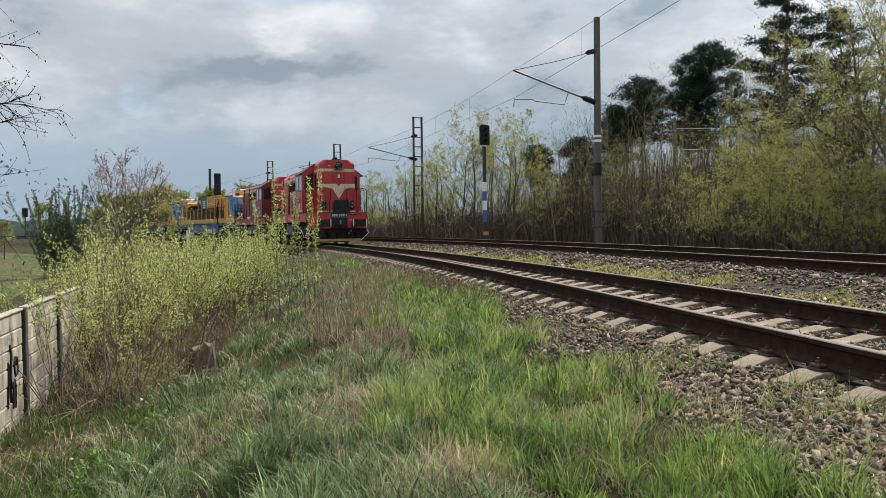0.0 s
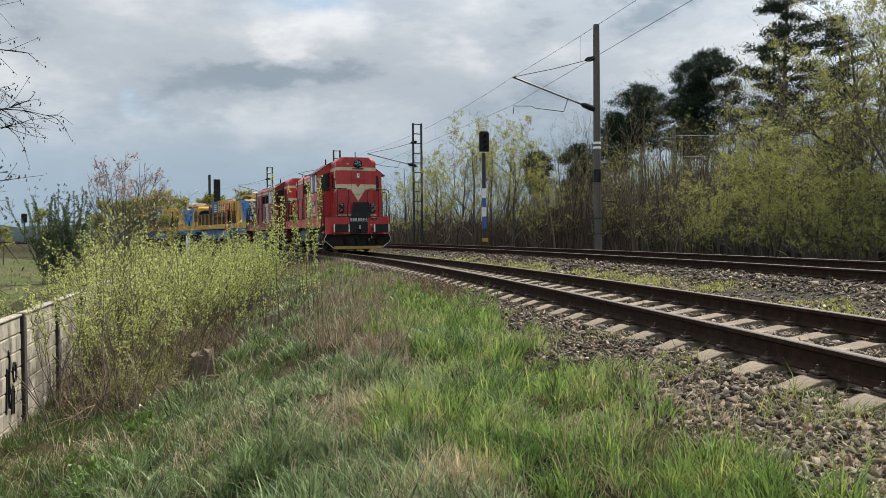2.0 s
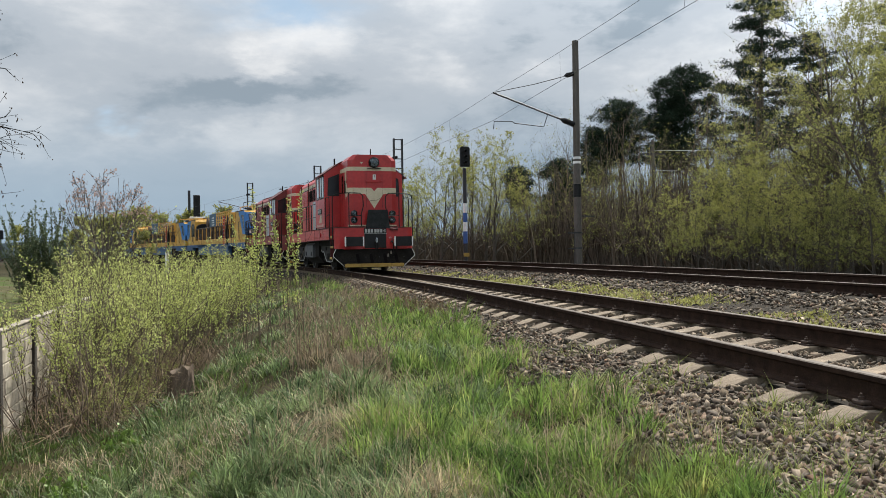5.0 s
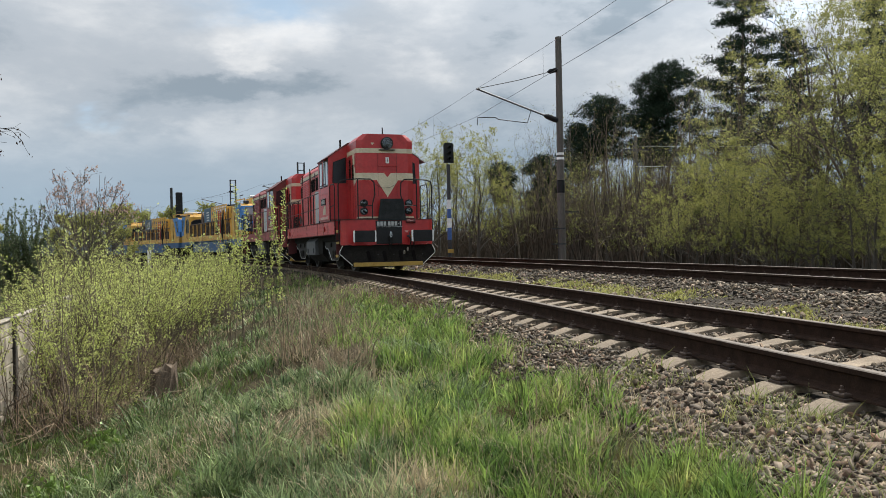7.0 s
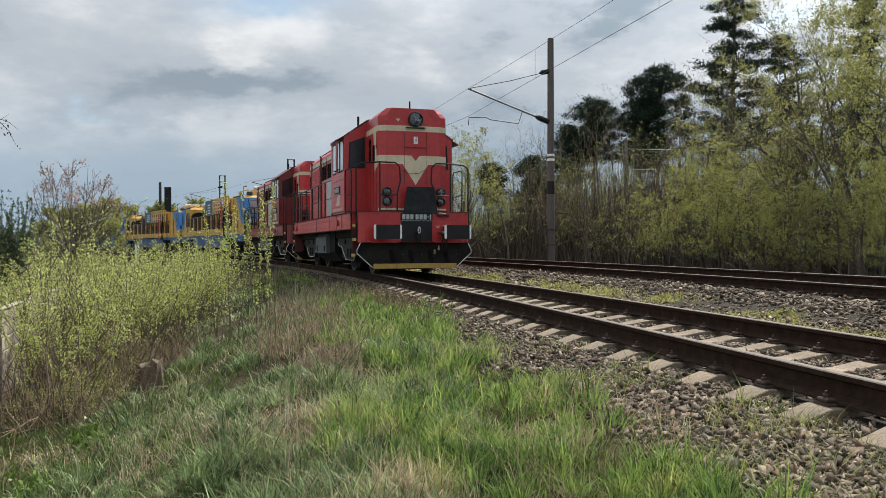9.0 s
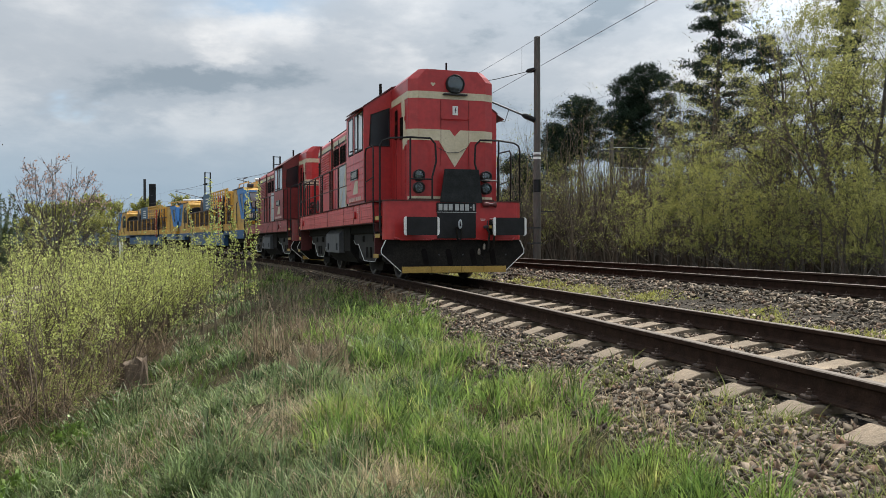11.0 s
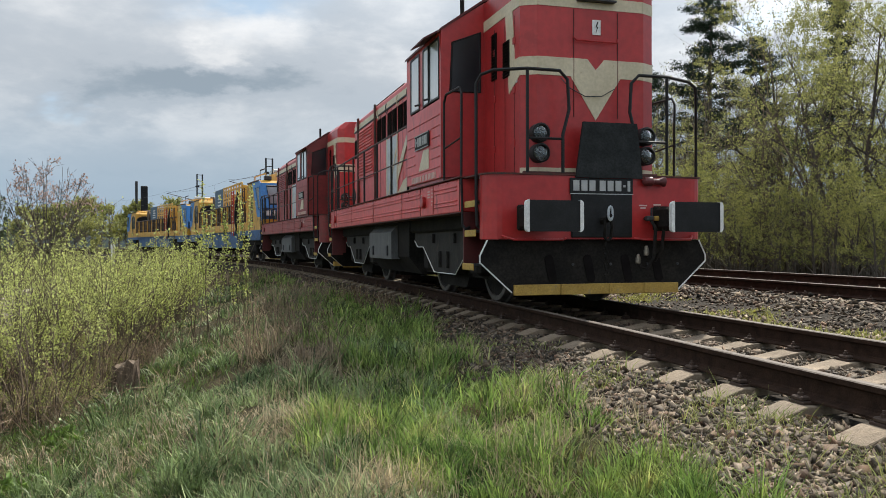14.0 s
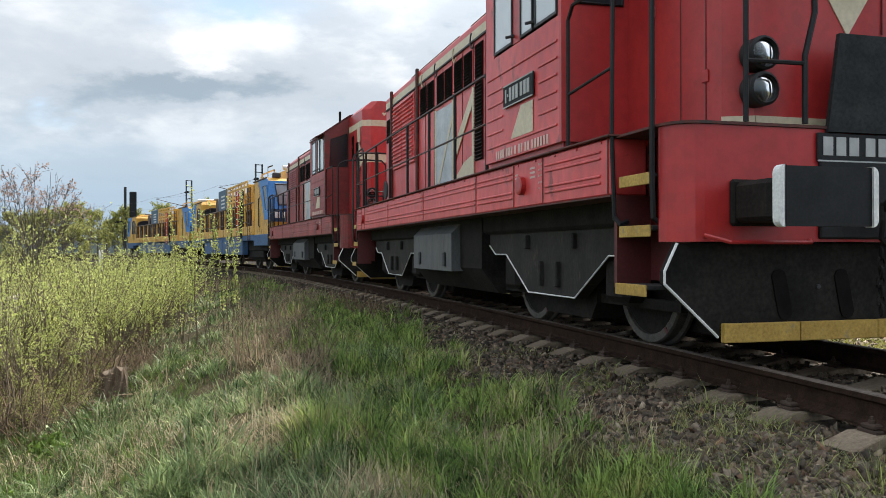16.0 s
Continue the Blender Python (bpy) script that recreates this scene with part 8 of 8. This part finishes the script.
def stones(n, d0, d1, a0, a1, keep, seed, smin, smax, label):
    r = np.random.default_rng(seed)
    x, y, d = scatter_polar(n, d0, d1, a0, a1, r)
    s, off = track_coords(x, y)
    m_ = keep(x, y, s, off)
    x, y, d = x[m_], y[m_], d[m_]
    n = len(x)
    size = r.uniform(smin, smax, n) * r.choice([0.5, 0.75, 1.0, 1.45], n) * np.clip((d / 9) ** 0.4, 1, 1.7)
    V, F = chip()
    W_ = (V[None] + np.clip(r.normal(0, 0.36, (n, 8, 3)), -0.65, 0.65)) * np.stack([1.15 * np.ones(n), r.uniform(0.5, 0.95, n), r.uniform(0.2, 0.5, n)], 1)[:, None]
    q = unit(r.normal(size=(n, 4)) * np.array([1, 0.35, 0.35, 1.0]))
    w, a, b, c = q.T
    R_ = np.stack([1 - 2 * (b * b + c * c), 2 * (a * b - c * w), 2 * (a * c + b * w), 2 * (a * b + c * w), 1 - 2 * (a * a + c * c), 2 * (b * c - a * w), 2 * (a * c - b * w), 2 * (b * c + a * w), 1 - 2 * (a * a + b * b)], 1).reshape(n, 3, 3)
    W_ = np.einsum("nij,nkj->nki", R_, W_) * size[:, None, None]
    W_ += np.stack([x, y, ground_z(x, y) + size * r.uniform(-0.1, 0.35, n)], 1)[:, None]
    FF = (F[None] + np.arange(n)[:, None, None] * 8).reshape(-1, 3)
    return tagged(new("ballast", fast_mesh("ballast", W_.reshape(-1, 3), FF, M["stone"])), label, "ballast", kind="stuff")


def near_sleeper(s, off, centre, sl0, pitch=0.6325):
    u = (s - (off - centre) * math.tan(radians(SKEW)) - sl0) / pitch
    k = np.abs(u - np.round(u)) * pitch
    return (k < 0.15) & (np.abs(off - centre) < 1.17)


def bed_one(x, y, s, off):
    edge = grass_edge(x, y, s)
    rails = (np.abs(np.abs(off) - 0.7525) < 0.10)
    return (off > edge - 0.15) & (off < 2.0) & ~near_sleeper(s, off, 0, 4.354) & ~rails


def bed_two(x, y, s, off):
    o = off - SPACING
    rails = np.abs(np.abs(o) - 0.7525) < 0.1
    return (off > 1.6) & (off < 8.0) & ~(near_sleeper(s, off, SPACING, -2.0)) & ~rails & ((off > 3.1) | (field_noise(x, y, 1.2, 31) < 0.25))


stones(130000, 3.4, 32, -0.2, 0.70, bed_one, 51, 0.011, 0.027, "grey and brown crushed-stone ballast of the track")
def bed_behind(x, y, s, off):
    return (np.abs(off) < 1.9) & (s < 3.6) & ~near_sleeper(s, off, 0, 4.354) & (np.abs(np.abs(off) - 0.7525) > 0.1)


def strip_bed(x, y, s, off):
    return (off > 1.5) & (off < 3.9)


stones(24000, 8.0, 30, -0.2, 0.70, strip_bed, 54, 0.012, 0.03, "scattered stones between the tracks")
stones(9000, 2.0, 12, 0.6, 3.1, bed_behind, 53, 0.02, 0.045, "crushed-stone ballast of the track")
stones(52000, 8.0, 50, -0.2, 0.62, bed_two, 52, 0.017, 0.033, "crushed-stone ballast of the second track")


def motions():
    """The train rolls in along the first track, nearly steady in speed."""
    rows = [0.25 * i for i in range(65)]
    for ob, back, pivot, wheels in TRAIN:
        walk(ob, [(t, vehicle_pose(front_at(t) + back, pivot)) for t in rows])
        for axle, place in wheels:
            walk(axle, [(t, pose(0, place, 0.5) @ pose(0, 0, 0, math.degrees((39.71 - front_at(t)) / 0.5), 0, 0)) for t in rows])


motions()
